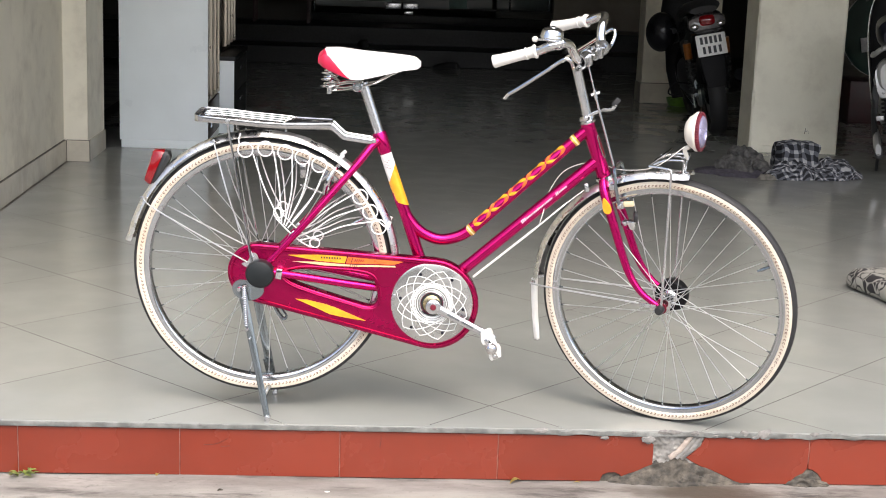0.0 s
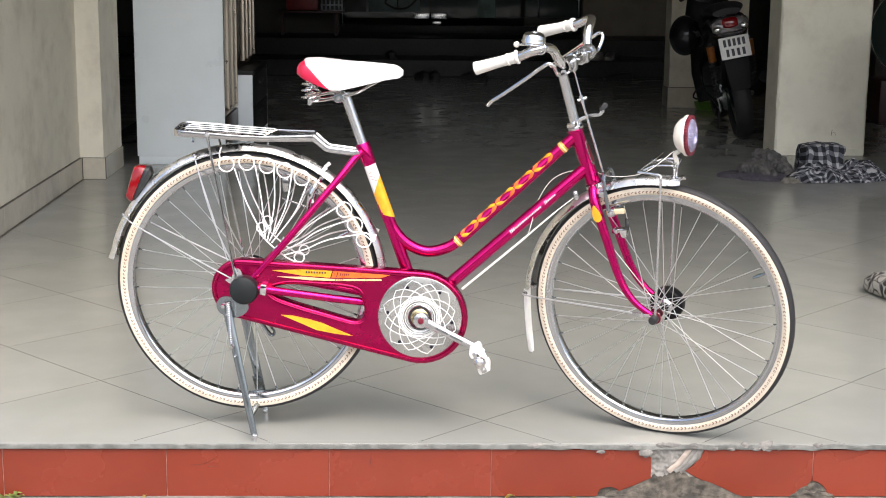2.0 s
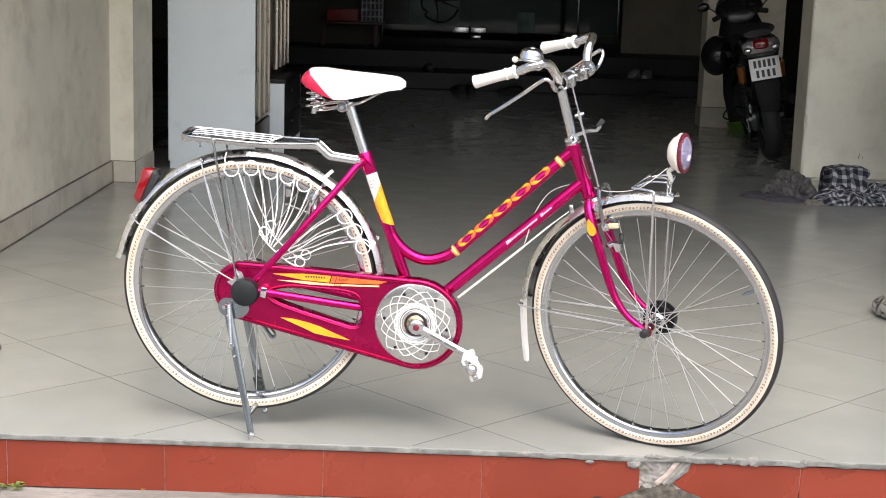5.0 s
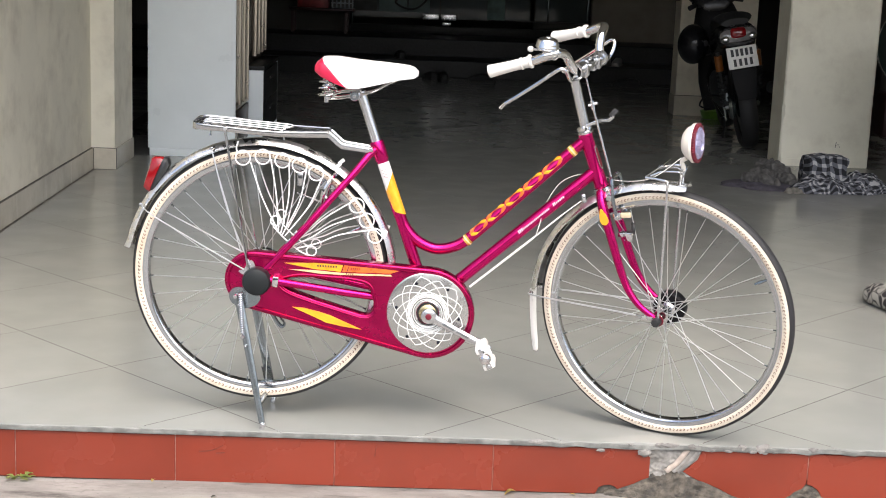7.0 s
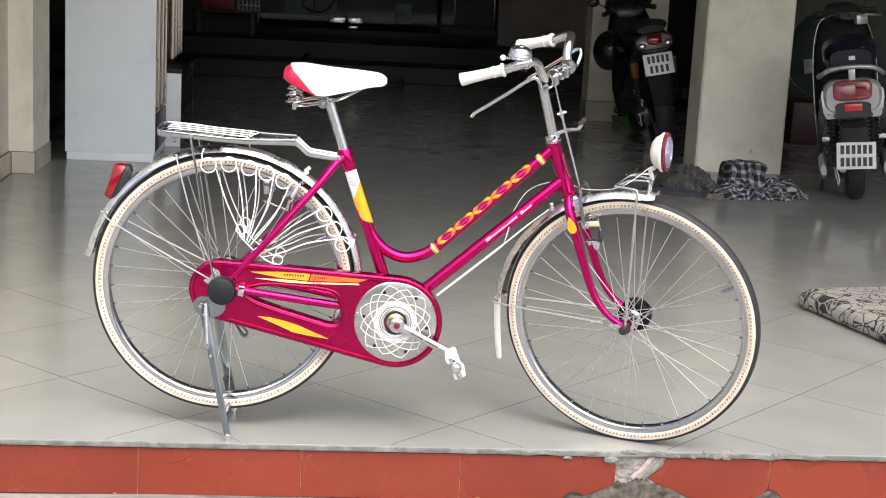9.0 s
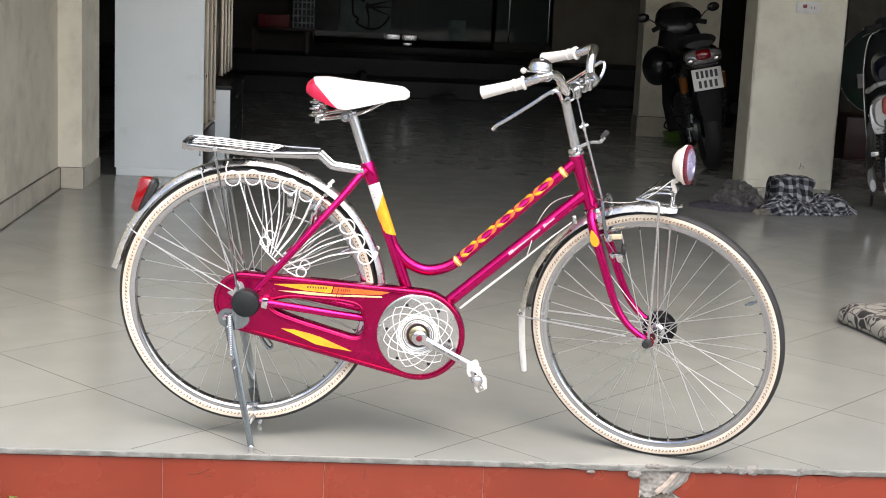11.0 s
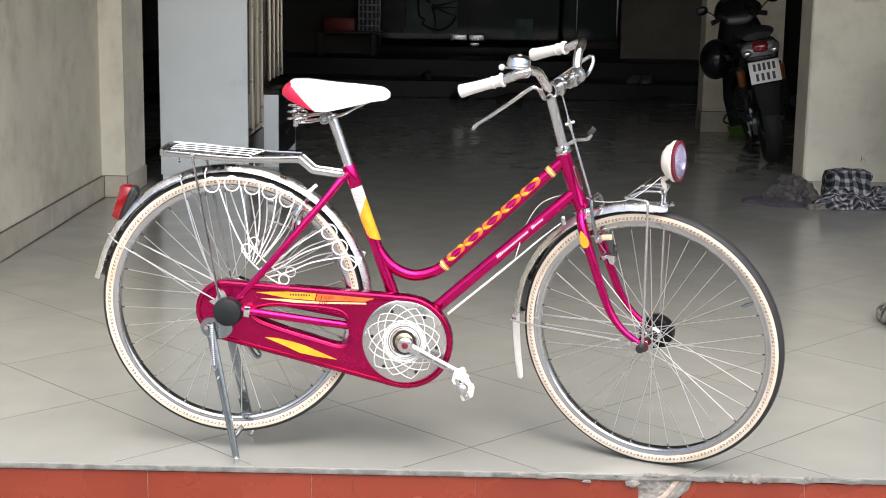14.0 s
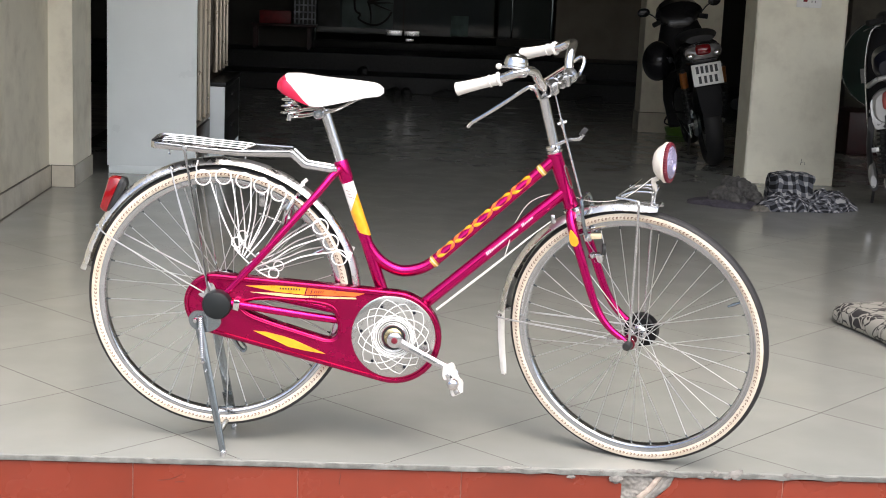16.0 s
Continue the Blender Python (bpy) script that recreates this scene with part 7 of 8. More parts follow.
part("leg_shield", loft([((-0.03, 0.80, 0.20), (0.16, 0, 0), (0, 0.05, 0)), ((-0.03, 0.84, 0.40), (0.17, 0, 0), (0, 0.06, 0)), ((0, 0.90, 0.62), (0.17, 0, 0), (0, 0.06, 0)), ((0, 0.95, 0.80), (0.17, 0, 0), (0, 0.08, 0)), ((0, 0.99, 0.95), (0.12, 0, 0), (0, 0.10, 0))], 18, power=0.8), M_MATTBLACK, mb, "black leg shield")
part("handlebar_cowl", loft([((0, 0.84, 0.93), (0.10, 0, 0), (0, 0, 0.05)), ((0, 0.90, 0.98), (0.17, 0, 0), (0, 0, 0.085)), ((0, 1.02, 1.00), (0.15, 0, 0), (0, 0, 0.10)), ((0, 1.12, 0.97), (0.09, 0, 0), (0, 0, 0.07))], 18), M_BIKEBLACK, mb, "black handlebar cowl")
for s in (-1, 1):
    g_ = part("grip", tubes([line((s * 0.12, 0.90, 0.95), (s * 0.19, 0.86, 0.93))], 0.018, 10), M_BLACK, mb)
    part("mirror_stem", tubes([smoothed([(s * 0.16, 0.88, 0.97), (s * 0.19, 0.86, 1.00), (s * 0.22, 0.84, 1.02)], 3)], 0.005, 6), M_BLACKPL, mb)
    part("mirror", ell((s * 0.25, 0.83, 1.03), (0.045, 0.012, 0.032)), M_BIKEBLACK, mb)
hm = thing("helmet", "black open-face helmet hung on a parked motorbike", "helmet", pose(2.045, 6.50, 0.650))
part("shell", ell((0, 0, 0), (0.105, 0.125, 0.135), None, 28, 18), M_BIKEBLACK, hm)
part("rim_trim", at(lathe([(0.104, -0.006), (0.110, 0.0), (0.104, 0.006), (0.098, 0.0)], 36, closed=True), pose(0.02, -0.02, -0.02, 60, 20, 0)), M_BLACKPL, hm)
part("visor_button", ell((0.062, -0.098, 0.015), (0.022, 0.012, 0.022)), M_GREYPL, hm)
part("leg_guard", loft([((-0.06, 0.60, 0.16), (0.05, 0, 0), (0, 0.05, 0)), ((-0.08, 0.62, 0.30), (0.07, 0, 0), (0, 0.08, 0)), ((-0.08, 0.64, 0.46), (0.08, 0, 0), (0, 0.09, 0)), ((-0.05, 0.66, 0.56), (0.06, 0, 0), (0, 0.06, 0))], 14), M_BIKEBLACK, mb, "black side fairing")

# silver scooter
scn = thing("scooter", "silver scooter with a dark navy seat parked beside the pillar", "scooter", pose(3.091, 4.43, 0.0, 0, -8, -18))
part("rear_tyre", tyre_bm(0.215, 0.098, Matrix.Translation((0, 0, 0.216))), M_BLACK, scn)
part("rear_rim", lathe([(0.02, -0.05), (0.10, -0.045), (0.142, -0.035), (0.142, 0.035), (0.10, 0.045), (0.02, 0.05)], 28, Matrix.Translation((0, 0, 0.216)) @ Matrix.Rotation(radians(90), 4, "Z")), M_ZINC, scn)
part("front_tyre", tyre_bm(0.215, 0.10, Matrix.Translation((0, 1.18, 0.216))), M_BLACK, scn)
part("body_shell", loft([((0, -0.205, 0.59), (0.138, 0, 0), (0, 0, 0.085)), ((0, -0.19, 0.59), (0.156, 0, 0), (0, 0, 0.100)), ((0, -0.08, 0.57), (0.164, 0, 0), (0, 0, 0.115)), ((0, 0.15, 0.52), (0.164, 0, 0), (0, 0, 0.160)), ((0, 0.40, 0.44), (0.17, 0, 0), (0, 0, 0.20)), ((0, 0.55, 0.35), (0.15, 0, 0), (0, 0, 0.15))], 24, power=0.6), M_SILVER, scn, "silver painted tail body")
for s in (-1, 1):
    part("side_skirt", loft([((s * 0.165, -0.16, 0.50), (0.018, 0, 0), (0, 0, 0.05)), ((s * 0.182, -0.10, 0.38), (0.016, 0, 0), (0, 0, 0.05)), ((s * 0.182, 0.05, 0.24), (0.016, 0, 0), (0, 0, 0.06)), ((s * 0.17, 0.20, 0.20), (0.02, 0, 0), (0, 0, 0.06))], 12), M_GREYPL, scn)
    part("foot_rest", loft([((s * 0.165, -0.10, 0.165), (0.022, 0, 0), (0, 0, 0.035)), ((s * 0.17, -0.04, 0.205), (0.026, 0, 0), (0, 0, 0.050)), ((s * 0.175, 0.12, 0.25), (0.020, 0, 0), (0, 0, 0.045))], 14), M_GREYPL, scn, "dark folded foot rest")
    sh_ = part("shock_absorber", tubes([line((s * 0.105, -0.06, 0.22), (s * 0.110, -0.08, 0.50))], 0.016, 10), M_BLACKPL, scn)
    part("spring", tubes([[Vector((s * 0.108 + 0.029 * math.cos(i * 0.6), -0.07 + 0.029 * math.sin(i * 0.6), 0.26 + 0.22 * i / 100)) for i in range(100)]], 0.006, 6), M_BLACKPL, sh_)
    part("marker", box((0.016, 0.006, 0.016), (s * 0.140, -0.165, 0.365), 0.002), M_PLATE, scn)
for s in (-1, 1):
    part("flank_panel", loft([((s * 0.118, -0.200, 0.490), (0.030, 0, 0), (0, 0, 0.014)), ((s * 0.126, -0.198, 0.530), (0.034, 0, 0), (0, 0.004, 0.030)), ((s * 0.134, -0.190, 0.600), (0.032, 0, 0), (0, 0.004, 0.040))], 14, power=0.7), M_SILVER, scn, "silver flank of the tail")
part("undertray", plate(rounded([(-0.100, 0.485), (-0.092, 0.510), (-0.080, 0.560), (0.080, 0.560), (0.092, 0.510), (0.100, 0.485), (0.0, 0.480)], 3), -0.222, -0.12), M_BLACKPL, scn, "black lower tail panel")
part("tail_light", loft([((0, -0.226, 0.627), (0.092, 0, 0), (0, 0, 0.046)), ((0, -0.218, 0.627), (0.103, 0, 0), (0, 0, 0.055)), ((0, -0.190, 0.627), (0.105, 0, 0), (0, 0, 0.058))], 20, power=0.45), mat("faded_red_lens", (0.27, 0.055, 0.05), 0.15, var=0.25, scale=14, coat=0.4), scn, "faded red tail light")
part("tail_light_core", box((0.060, 0.004, 0.075), (0.045, -0.228, 0.632), 0.002), M_REDLENS, scn)
part("reflector", box((0.094, 0.008, 0.040), (0.0, -0.2285, 0.535), 0.002), mat("bright_red_reflector", (0.62, 0.012, 0.018), 0.25, var=0.05, scale=60, coat=0.5), scn, "bright red reflector")
part("grab_rail", tubes([smoothed([(-0.165, 0.10, 0.70), (-0.172, -0.05, 0.70), (-0.160, -0.17, 0.715), (-0.11, -0.21, 0.745), (0.0, -0.22, 0.755), (0.11, -0.21, 0.745), (0.160, -0.17, 0.715), (0.172, -0.05, 0.70), (0.165, 0.10, 0.70)], 4)], 0.0135, 10), M_SILVER, scn, "silver grab rail")
part("rail_post", box((0.036, 0.02, 0.07), (0, -0.205, 0.715), 0.004), M_SILVER, scn)
part("seat", loft([((0, -0.165, 0.795), (0.110, 0, 0), (0, 0, 0.050)), ((0, -0.125, 0.815), (0.138, 0, 0), (0, 0, 0.080)), ((0, 0.05, 0.825), (0.148, 0, 0), (0, 0, 0.095)), ((0, 0.30, 0.79), (0.140, 0, 0), (0, 0, 0.085)), ((0, 0.50, 0.73), (0.105, 0, 0), (0, 0, 0.06))], 24, power=0.7), M_NAVY, scn, "dark navy vinyl seat")
part("seat_badge", ell((0.062, -0.150, 0.850), (0.018, 0.010, 0.009)), M_GREYPL, scn)
part("seat_patch", box((0.034, 0.004, 0.022), (0.005, -0.168, 0.800), 0.001), M_PLATE, scn)
part("leg_shield", loft([((0, 0.84, 0.25), (0.17, 0, 0), (0, 0.04, 0)), ((0, 0.86, 0.50), (0.185, 0, 0), (0, 0.05, 0)), ((0, 0.90, 0.80), (0.18, 0, 0), (0, 0.05, 0)), ((0, 0.94, 0.98), (0.14, 0, 0), (0, 0.05, 0))], 18, power=0.7), M_MATTBLACK, scn, "dark inner leg shield")
part("shield_edge", tubes([smoothed([(-0.178, 0.78, 0.24), (-0.188, 0.81, 0.50), (-0.183, 0.85, 0.78), (-0.140, 0.89, 0.965), (-0.06, 0.90, 1.00), (0.06, 0.90, 1.00), (0.140, 0.89, 0.965), (0.183, 0.85, 0.78), (0.188, 0.81, 0.50), (0.178, 0.78, 0.24)], 4)], 0.0038, 8), M_STEEL, scn, "thin bright edge trim")
TURN = Matrix.Translation((0, 0.92, 0)) @ Matrix.Rotation(radians(24), 4, "Z") @ Matrix.Translation((0, -0.92, 0))
head = part("handlebar_cowl", at(loft([((0, 0.80, 1.000), (0.070, 0, 0), (0, 0, 0.022)), ((0, 0.84, 1.020), (0.098, 0, 0), (0, 0, 0.036)), ((0, 0.95, 1.035), (0.105, 0, 0), (0, 0, 0.050)), ((0, 1.03, 1.02), (0.070, 0, 0), (0, 0, 0.040))], 16, power=0.7), TURN), M_GREYPL, scn, "dark grey handlebar cowl turned to one side")
part("brake_reservoir", at(box((0.074, 0.05, 0.062), (0.055, 0.785, 0.975), 0.010), TURN), M_SILVER, head, "silver reservoir")
part("clamp", at(box((0.120, 0.03, 0.018), (-0.010, 0.790, 1.005), 0.006), TURN @ pose(0, 0, 0, 0, 8, 0)), M_ZINC, head)
part("clamp_screw", at(lathe([(0.0, 0.762), (0.012, 0.764), (0.013, 0.776), (0.0, 0.778)], 14, Matrix.Translation((-0.015, 0, 1.005))), TURN), M_BLACK, head)
part("brake_lever", at(tubes([smoothed([(-0.05, 0.80, 1.020), (-0.12, 0.78, 1.018), (-0.19, 0.80, 1.000), (-0.235, 0.84, 0.975)], 4)], 0.006, 8, flat=0.7), TURN), M_ZINC, head)
part("cable", at(tubes([smoothed([(0.08, 0.82, 1.02), (0.10, 0.80, 1.10), (0.13, 0.84, 1.18), (0.16, 0.92, 1.20)], 5)], 0.006, 8), TURN), M_BLACK, head)
for s in (-1, 1):
    part("grip", at(tubes([line((s * 0.10, 0.88, 1.03), (s * 0.20, 0.86, 1.02))], 0.018, 10), TURN), M_BLACK, head)
    part("side_badge", box((0.004, 0.030, 0.016), (s * 0.1715, -0.060, 0.565), 0.001), M_STEEL, scn)
    part("silencer_cap", loft([((s * 0.168, -0.165, 0.190), (0.016, 0, 0), (0, 0, 0.034)), ((s * 0.172, -0.12, 0.215), (0.022, 0, 0), (0, 0, 0.055)), ((s * 0.172, 0.10, 0.235), (0.020, 0, 0), (0, 0, 0.050))], 14), M_SILVER, scn, "silver cover low on the flank")
    part("marker_bracket", box((0.040, 0.006, 0.026), (s * 0.150, -0.150, 0.362), 0.002), M_SILVER, scn)
part("mudguard", loft([((0, -0.215, 0.30), (0.070, 0, 0), (0, 0.008, 0.008)), ((0, -0.225, 0.36), (0.080, 0, 0), (0, 0.02, 0.006)), ((0, -0.17, 0.43), (0.075, 0, 0), (0, 0.03, 0.01)), ((0, -0.06, 0.46), (0.06, 0, 0), (0, 0.03, 0.01))], 16, power=0.8), M_GREYPL, scn, "dark grey mudguard")
num_plate(scn, pose(0.005, -0.262, 0.275, -8, 2, 0) @ Matrix.Diagonal((1.10, 1, 1.05, 1)), ((0.032, 6, 0.027), (-0.032, 6, 0.027)))
part("tail_pipe", tubes([line((-0.06, -0.14, 0.20), (-0.06, 0.05, 0.22))], 0.030, 14), M_SILVER, scn)
part("chain_lock", tubes([smoothed([(-0.110, -0.20, 0.21), (-0.105, -0.215, 0.16), (-0.095, -0.215, 0.11), (-0.088, -0.21, 0.15), (-0.10, -0.20, 0.20)], 3)], 0.005, 6), M_STEEL, scn)
part("side_stand", tubes([smoothed([(-0.15, 0.25, 0.20), (-0.17, 0.22, 0.10), (-0.185, 0.20, 0.02), (-0.20, 0.18, 0.012)], 3)], 0.010, 8), M_BLACKPL, scn)

# things in the dark bay between the pillar and the scooter
tagged(part("crate", slab((3.56, 7.02, 0.0), (4.14, 7.42, 0.312), 0.012), M_REDBOX), "dull red plastic crate in the dark bay", "crate")
tray = thing("round_tray", "large dark green round tray leaning on a red crate", "tray", pose(3.85, 7.22, 0.648, -6, 0, 0))
part("disc", lathe([(0.0, -0.004), (0.300, -0.004), (0.322, -0.016), (0.330, -0.014), (0.318, 0.008), (0.0, 0.008)], 56), mat("dark_green_enamel", (0.005, 0.022, 0.017), 0.35, var=0.35, scale=7), tray, "dark green enamel disc")
part("rim", tubes([[Vector((0.331 * math.cos(a), -0.014, 0.331 * math.sin(a))) for a in (2 * math.pi * k / 56 for k in range(56))]], 0.0050, 6, closed=True), M_STEEL, tray, "thin bright rim")
part("tag", at(box((0.085, 0.002, 0.105), (-0.150, -0.022, -0.065), 0.001), pose(0, 0, 0, 0, -8, 0)), mat("dim_white_paper", (0.34, 0.34, 0.34), 0.8, var=0.25, scale=20), tray, "pale paper tag")


# ---- cloths, mattress, hose ----
def fold_bm(bm, cx, cy, rx, ry, height, rz=0, seed=1, ridges=5.0, n=56, uvs=1.0, sharp=0.0, boxy=2.4, spin=0.0):
    """One crumpled fold of cloth, added to bm."""
    uv = bm.loops.layers.uv.verify()
    cr, sr = math.cos(radians(rz)), math.sin(radians(rz))
    cs, ss = math.cos(radians(spin)), math.sin(radians(spin))
    vs = []
    for j in range(n + 1):
        row = []
        for i in range(n + 1):
            u, v = -1 + 2 * i / n, -1 + 2 * j / n
            x, y = u * math.sqrt(1 - v * v / 2), v * math.sqrt(1 - u * u / 2)
            r_ = math.hypot(x, y)
            wob = 1 + 0.16 * noise.noise((x * 2.1 + seed, y * 2.1, seed)) + 0.07 * noise.noise((x * 6 + seed, y * 6, seed))
            fold = abs(noise.noise((x * ridges * 0.6 + seed, y * ridges * 0.45, seed * 2.3)))
            fold2 = noise.noise((x * ridges * 1.7, y * ridges * 1.5 + seed, 4))
            z = height * max(0, 1 - r_ ** boxy) ** 0.7 * (0.72 + 0.55 * fold) + 0.010 * fold2 * (1 - r_ ** 4) + 0.004
            crease = 1 - abs(noise.noise((x * 3.2 + y * 2.0 + seed, y * 2.6 - x, seed + 11))) * 3.2
            z += sharp * 0.16 * height * max(-0.5, crease) * max(0, 1 - r_ ** 3)
            z += sharp * 0.007 * noise.noise((x * 9 + seed, y * 9, 2)) * max(0, 1 - r_ ** 3)
            if r_ > 0.985:
                z = 0.002
            lx, ly = x * rx * wob + 0.10 * rx * noise.noise((y * 3, seed, 0)), y * ry * wob
            a_, b_ = u * uvs + 0.06 * noise.noise((x * 3, y * 3, seed)), v * uvs * ry / rx + 0.06 * noise.noise((x * 3, y * 3, seed + 5)) + z * 1.33
            row.append((bm.verts.new((cx + lx * cr - ly * sr, cy + lx * sr + ly * cr, max(z, 0.002))), a_ * cs - b_ * ss, a_ * ss + b_ * cs))
        vs.append(row)
    for j in range(n):
        for i in range(n):
            q = (vs[j][i], vs[j][i + 1], vs[j + 1][i + 1], vs[j + 1][i])
            f_ = bm.faces.new([w[0] for w in q])
            for lp, w in zip(f_.loops, q):
                lp[uv].uv = (w[1], w[2])
    return bm


def heap(name, cx, cy, rx, ry, height, material, label, category, rz=0, seed=1, ridges=5.0, n=56):
    """A crumpled cloth lying in folds."""
    ob = part(name, fold_bm(bmesh.new(), 0, 0, rx, ry, height, 0, seed, ridges, n), material)
    ob.matrix_world = pose(cx, cy, 0.0, 0, 0, rz)
    return tagged(ob, label, category)


def folded_stack(bm, cx, cy, wide, deep, tall, rz, turns):
    """A cloth folded into a soft upright pad: its profile runs up the front, over the top and down the back."""
    uv = bm.loops.layers.uv.verify()
    nx = 44
    prof = smoothed([(0, -deep * 0.62, 0.0), (0, -deep * 0.52, tall * 0.45), (0, -deep * 0.46, tall * 0.90), (0, -deep * 0.30, tall * 1.0), (0, deep * 0.35, tall * 0.96), (0, deep * 0.5, tall * 0.5), (0, deep * 0.55, 0.0)], 8)
    m = pose(cx, cy, 0.0, 0, 0, rz)
    grid = []
    for i in range(nx + 1):
        u = -1 + 2 * i / nx
        row, run = [], 0.0
        end = max(0.0, (abs(u) - 0.93) / 0.07)
        for k, p in enumerate(prof):
            if k:
                run += (p - prof[k - 1]).length
            sag = 1 - 0.10 * u * u + 0.05 * noise.noise((u * 1.7, 3, turns)) - 0.03 * abs(math.sin(u * 4.1 + 0.6))
            skew = 0.045 * (p.z / tall) * noise.noise((u * 1.6, 8, turns)) + 0.026 * noise.noise((u * 3.4, run * 17, turns))
            x = u * wide * (1 - 0.08 * (1 - p.z / tall)) + 0.010 * noise.noise((run * 14, u * 2, 5))
            q = Vector((x, p.y * (1 - 0.8 * end) + skew, max(0.002, p.z * sag * (1 - 0.06 * end))))
            row.append((bm.verts.new(m @ q), u * wide + 0.022 * noise.noise((run * 11, u * 2, 1)) + 0.12 * run, run + 0.022 * noise.noise((u * 3, run * 9, 2)) + 0.10 * u * wide))
        grid.append(row)
    for i in range(nx):
        for k in range(len(prof) - 1):
            q = (grid[i][k], grid[i + 1][k], grid[i + 1][k + 1], grid[i][k + 1])
            f_ = bm.faces.new([w[0] for w in q])
            for lp, w in zip(f_.loops, q):
                lp[uv].uv = (w[1], w[2])
    for side in (grid[0], grid[-1]):
        f_ = bm.faces.new([w[0] for w in side])
        for lp, w in zip(f_.loops, side):
            lp[uv].uv = (w[0].co.y, w[0].co.z)


cloth = bmesh.new()
folded_stack(cloth, 2.43, 4.46, 0.125, 0.17, 0.192, 4, 3)
fold_bm(cloth, 2.62, 4.40, 0.170, 0.120, 0.105, -8, 6, 3.2, 64, 0.170, 0.5, 2.2, 48)
fold_bm(cloth, 2.38, 4.30, 0.170, 0.090, 0.088, 10, 12, 3.2, 56, 0.170, 0.5, 2.4, -25)
fold_bm(cloth, 2.55, 4.30, 0.150, 0.075, 0.050, -4, 17, 3.2, 48, 0.150, 0.5, 2.4, 70)
tagged(part("checked_cloth", cloth, M_CHECK), "crumpled black and white checked cloth on the floor by the pillar", "cloth")
heap("folded_cloth", 2.14, 4.43, 0.26, 0.17, 0.035, M_MAUVE, "dark mauve cloth spread flat under grey towels", "cloth", -8, 9, 4.0)
for i, (x, y, z, ln, r_, rz) in enumerate(((2.08, 4.39, 0.052, 0.22, 0.034, -24), (2.11, 4.46, 0.066, 0.20, 0.038, 24), (2.18, 4.54, 0.095, 0.22, 0.044, -48), (2.22, 4.42, 0.055, 0.16, 0.036, -60))):
    secs = []
    for k in range(49):
        t = -1 + 2 * k / 48
        rr = r_ * (1 - 0.45 * max(0, abs(t) - 0.82) / 0.18) * (1 + 0.16 * noise.noise((t * 4, i, 2)) + 0.16 * noise.noise((t * 13, i, 8)))
        secs.append(((0.5 * ln * t, 0.014 * noise.noise((t * 4, i, 7)), 0.014 * noise.noise((t * 3, i, 3)) - 0.035 * max(0, t)), (0, rr * 1.1, 0), (0, 0, rr * 0.86)))
    bm = loft(secs, 28)
    for v in bm.verts:
        w_ = abs(noise.noise(Vector((v.co.x * 16, v.co.y * 34, v.co.z * 34 + i)))) - 0.2
        rad = Vector((0, v.co.y, v.co.z)).normalized()
        v.co += rad * 0.018 * w_
    ob = part("towel", bm, M_TOWEL)
    ob.matrix_world = pose(x, y, z, 0, 0, rz)
    tagged(ob, "wrinkled grey terry towel roll heaped by the pillar", "towel", "towels by the pillar")
heap("rag", 2.22, 4.23, 0.055, 0.035, 0.030, mat("pale_rag", (0.15, 0.14, 0.12), 0.95, var=0.4, scale=40, bump=0.6), "small dull rag beside the checked cloth", "cloth", 5, 21, 4.0, 30)

mt = bmesh.new()
bmesh.ops.create_cube(mt, size=1)
bmesh.ops.scale(mt, vec=(1.0, 1.3, 0.075), verts=mt.verts)
bmesh.ops.bevel(mt, geom=mt.edges[:], offset=0.034, segments=5, affect="EDGES", profile=0.5)
bmesh.ops.subdivide_edges(mt, edges=[e for e in mt.edges if e.calc_length() > 0.4], cuts=14, use_grid_fill=True)
for v in mt.verts:
    v.co.z += 0.008 * noise.noise(v.co * 4) * (1 if v.co.z > 0 else 0)
    v.co.x += 0.010 * noise.noise(Vector((1, v.co.y * 5, v.co.z * 9)))
mo = part("mattress", mt, M_FLORAL)
mo.matrix_world = Matrix.Translation((1.825, 1.68, 0.0385)) @ pose(0, 0, 0, 0, 0, 14) @ Matrix.Translation((0.5, -0.65, 0))
tagged(mo, "thin beige mattress printed with dark flowers on the tiled floor", "mattress")

hose_pts = smoothed([(-1.58, 1.00, 0.007), (-1.35, 0.93, 0.007), (-1.20, 0.882, 0.007), (-1.10, 0.835, 0.007), (-1.064, 0.765, 0.007), (-1.085, 0.700, 0.007), (-1.16, 0.655, 0.007), (-1.32, 0.62, 0.007), (-1.55, 0.60, 0.007)], 6)
tagged(part("hose", tubes([hose_pts], 0.0068, 10), M_BLACK), "thin black rubber hose looped on the tiled floor", "hose")


# ---- bits on the pavement ----
def leaf_bm(ln, w, bend=0.2, n=8):
    bm = bmesh.new()
    rows = []
    for i in range(n + 1):
        t = i / n
        hw = w * math.sin(math.pi * min(1, t * 0.96 + 0.02)) ** 0.8
        z = bend * ln * t * (1 - t)
        rows.append([bm.verts.new((t * ln, -hw, z + hw * 0.35)), bm.verts.new((t * ln, 0, z)), bm.verts.new((t * ln, hw, z + hw * 0.35))])
    for a, b in zip(rows, rows[1:]):
        for k in range(2):
            bm.faces.new((a[k], a[k + 1], b[k + 1], b[k]))
    bmesh.ops.solidify(bm, geom=bm.faces[:], thickness=0.0006)
    return bm


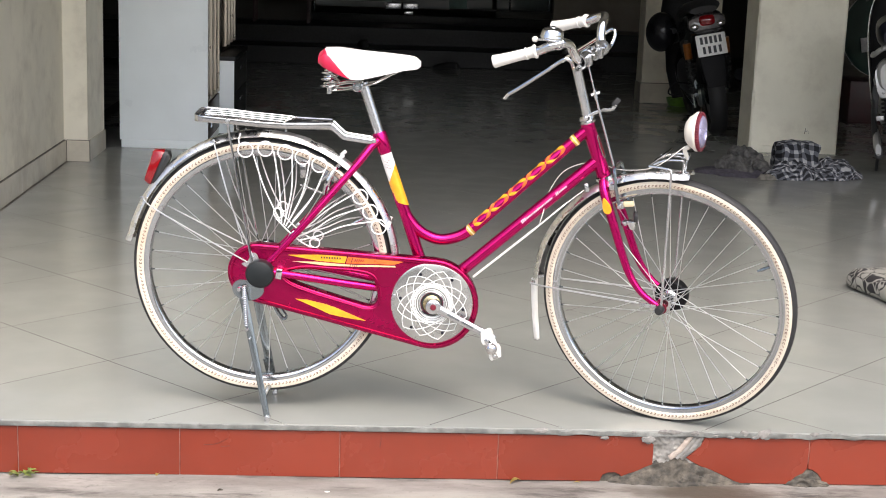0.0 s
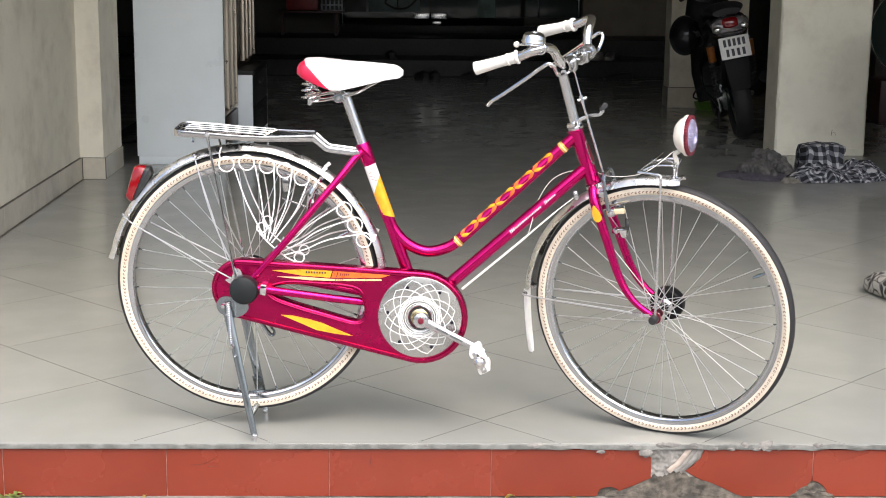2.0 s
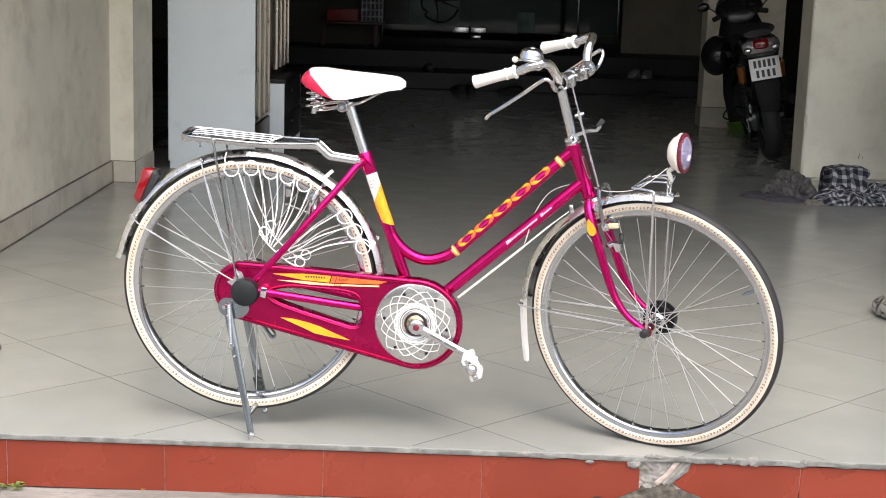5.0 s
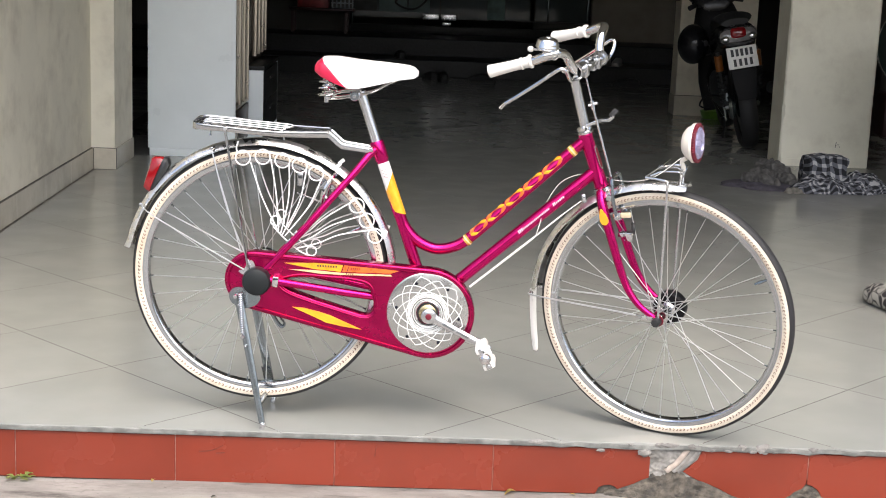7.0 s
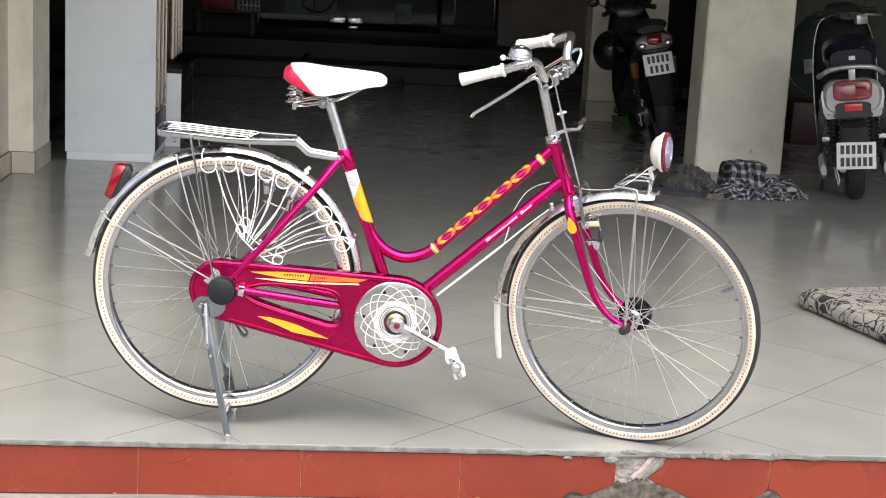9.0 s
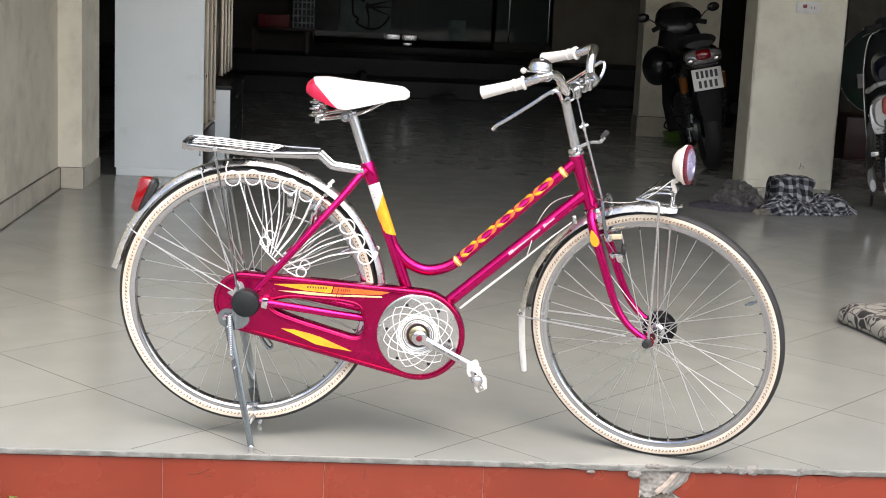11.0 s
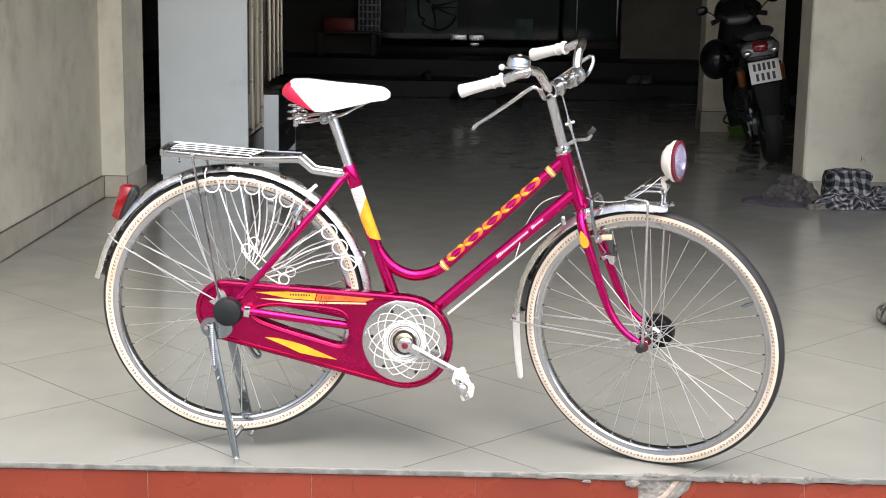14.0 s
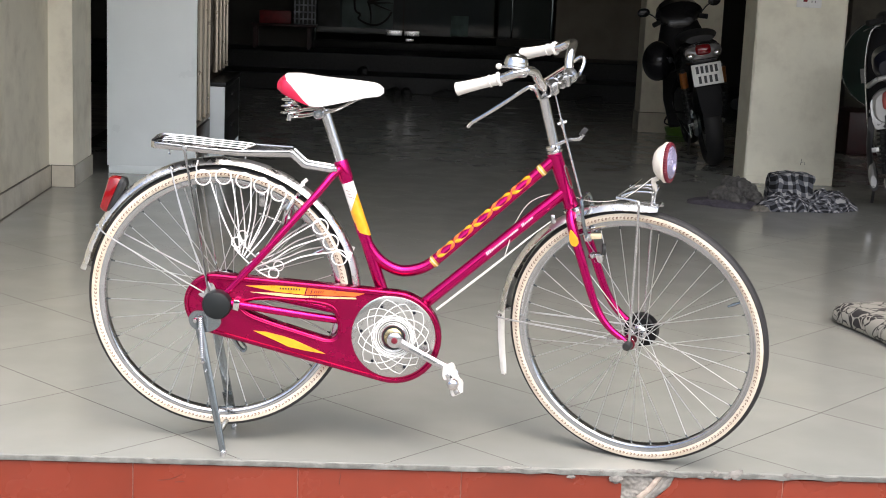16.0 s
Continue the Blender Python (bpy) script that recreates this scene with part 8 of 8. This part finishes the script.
weed = thing("weed", "small green weed growing at the foot of the step", "weed", pose(-0.795, -0.016, -0.1415))
rl = random.Random(5)
for i in range(16):
    part("leaf", at(leaf_bm(rl.uniform(0.014, 0.030), rl.uniform(0.004, 0.007), 0.5), pose(rl.uniform(-0.024, 0.024), rl.uniform(-0.012, 0.006), rl.uniform(0.0, 0.004), 0, -rl.uniform(0, 24), rl.uniform(0, 360))), M_LEAF, weed)
for x, y, ln, rz, mm, lab in ((0.435, -0.020, 0.034, 20, M_DRYLEAF, "curled yellow fallen leaf on the damp pavement"), (-0.462, -0.010, 0.022, 70, M_DRYLEAF, "thin yellow leaf leaning at the step"),
                              (0.60, -0.010, 0.018, -15, M_DRYLEAF, "small dry leaf on the damp pavement"), (-0.30, -0.11, 0.02, 30, M_MORTAR_DARK, "dark curled leaf on the damp pavement")):
    o_ = part("fallen_leaf", leaf_bm(ln, ln * 0.22, 0.9), mm)
    o_.matrix_world = pose(x, y, -0.1445, 0, -8, rz)
    tagged(o_, lab, "leaf", "fallen leaves")
peb = ell((0, 0, 0), (0.011, 0.008, 0.004))
po = part("pebble", peb, M_WHITEPAINT)
po.matrix_world = pose(-0.028, -0.097, -0.146)
tagged(po, "flat white pebble on the damp pavement", "pebble")


# ---- floor tiles, each a piece of the floor ----
def clip(poly, axis, limit, keep_more):
    out = []
    for i in range(len(poly)):
        a, b = poly[i], poly[(i + 1) % len(poly)]
        ia = (a[axis] >= limit) == keep_more
        ib = (b[axis] >= limit) == keep_more
        if ia:
            out.append(a)
        if ia != ib:
            t = (limit - a[axis]) / (b[axis] - a[axis])
            out.append((a[0] + t * (b[0] - a[0]), a[1] + t * (b[1] - a[1])))
    return out


def tile_mesh(poly):
    me = bpy.data.meshes.new("tile")
    k = len(poly)
    cx, cy = sum(p[0] for p in poly) / k, sum(p[1] for p in poly) / k
    ins = [(p[0] + (cx - p[0]) * 0.0008, p[1] + (cy - p[1]) * 0.0008) for p in poly]
    vs = [(x, y, -0.006) for x, y in poly] + [(x, y, -0.0002) for x, y in poly] + [(x, y, 0.0) for x, y in ins]
    fs = [tuple(range(2 * k, 3 * k))]
    for i in range(k):
        j = (i + 1) % k
        fs += [(i, j, k + j, k + i), (k + i, k + j, 2 * k + j, 2 * k + i)]
    me.from_pydata(vs, [], fs)
    me.materials.append(M_TILE)
    return me


TILE, JOINT, TURN = 0.5022, 0.0017, radians(45)
E1 = (math.cos(TURN), math.sin(TURN))
E2 = (math.sin(TURN), -math.cos(TURN))
TX, TY = 0.3925, 0.1745
FX0, FX1, FY0, FY1 = WALL_X - 0.1, 5.19, -0.007, BACK_Y + 0.05
h0, h1 = JOINT, TILE - JOINT
square = [(h0 * E1[0] + h0 * E2[0], h0 * E1[1] + h0 * E2[1]), (h0 * E1[0] + h1 * E2[0], h0 * E1[1] + h1 * E2[1]),
          (h1 * E1[0] + h1 * E2[0], h1 * E1[1] + h1 * E2[1]), (h1 * E1[0] + h0 * E2[0], h1 * E1[1] + h0 * E2[1])]
full_tile = tile_mesh(square)
for i in range(-12, 32):
    for j in range(-30, 24):
        ox, oy = TX + TILE * (i * E1[0] + j * E2[0]), TY + TILE * (i * E1[1] + j * E2[1])
        poly = [(x + ox, y + oy) for x, y in square]
        cut = poly
        for axis, lim, more in ((0, FX0, True), (0, FX1, False), (1, FY0, True), (1, FY1, False)):
            if cut:
                cut = clip(cut, axis, lim, more)
        if len(cut) < 3:
            continue
        uncut = len(cut) == 4 and max(abs(a[0] - b[0]) + abs(a[1] - b[1]) for a, b in zip(cut, poly)) < 1e-6
        if uncut:
            ob = new("tile", full_tile)
            ob.location = (ox, oy, 0)
        else:
            ob = new("tile", tile_mesh([(x - ox, y - oy) for x, y in cut]))
            ob.location = (ox, oy, 0)
        ob.parent = floor
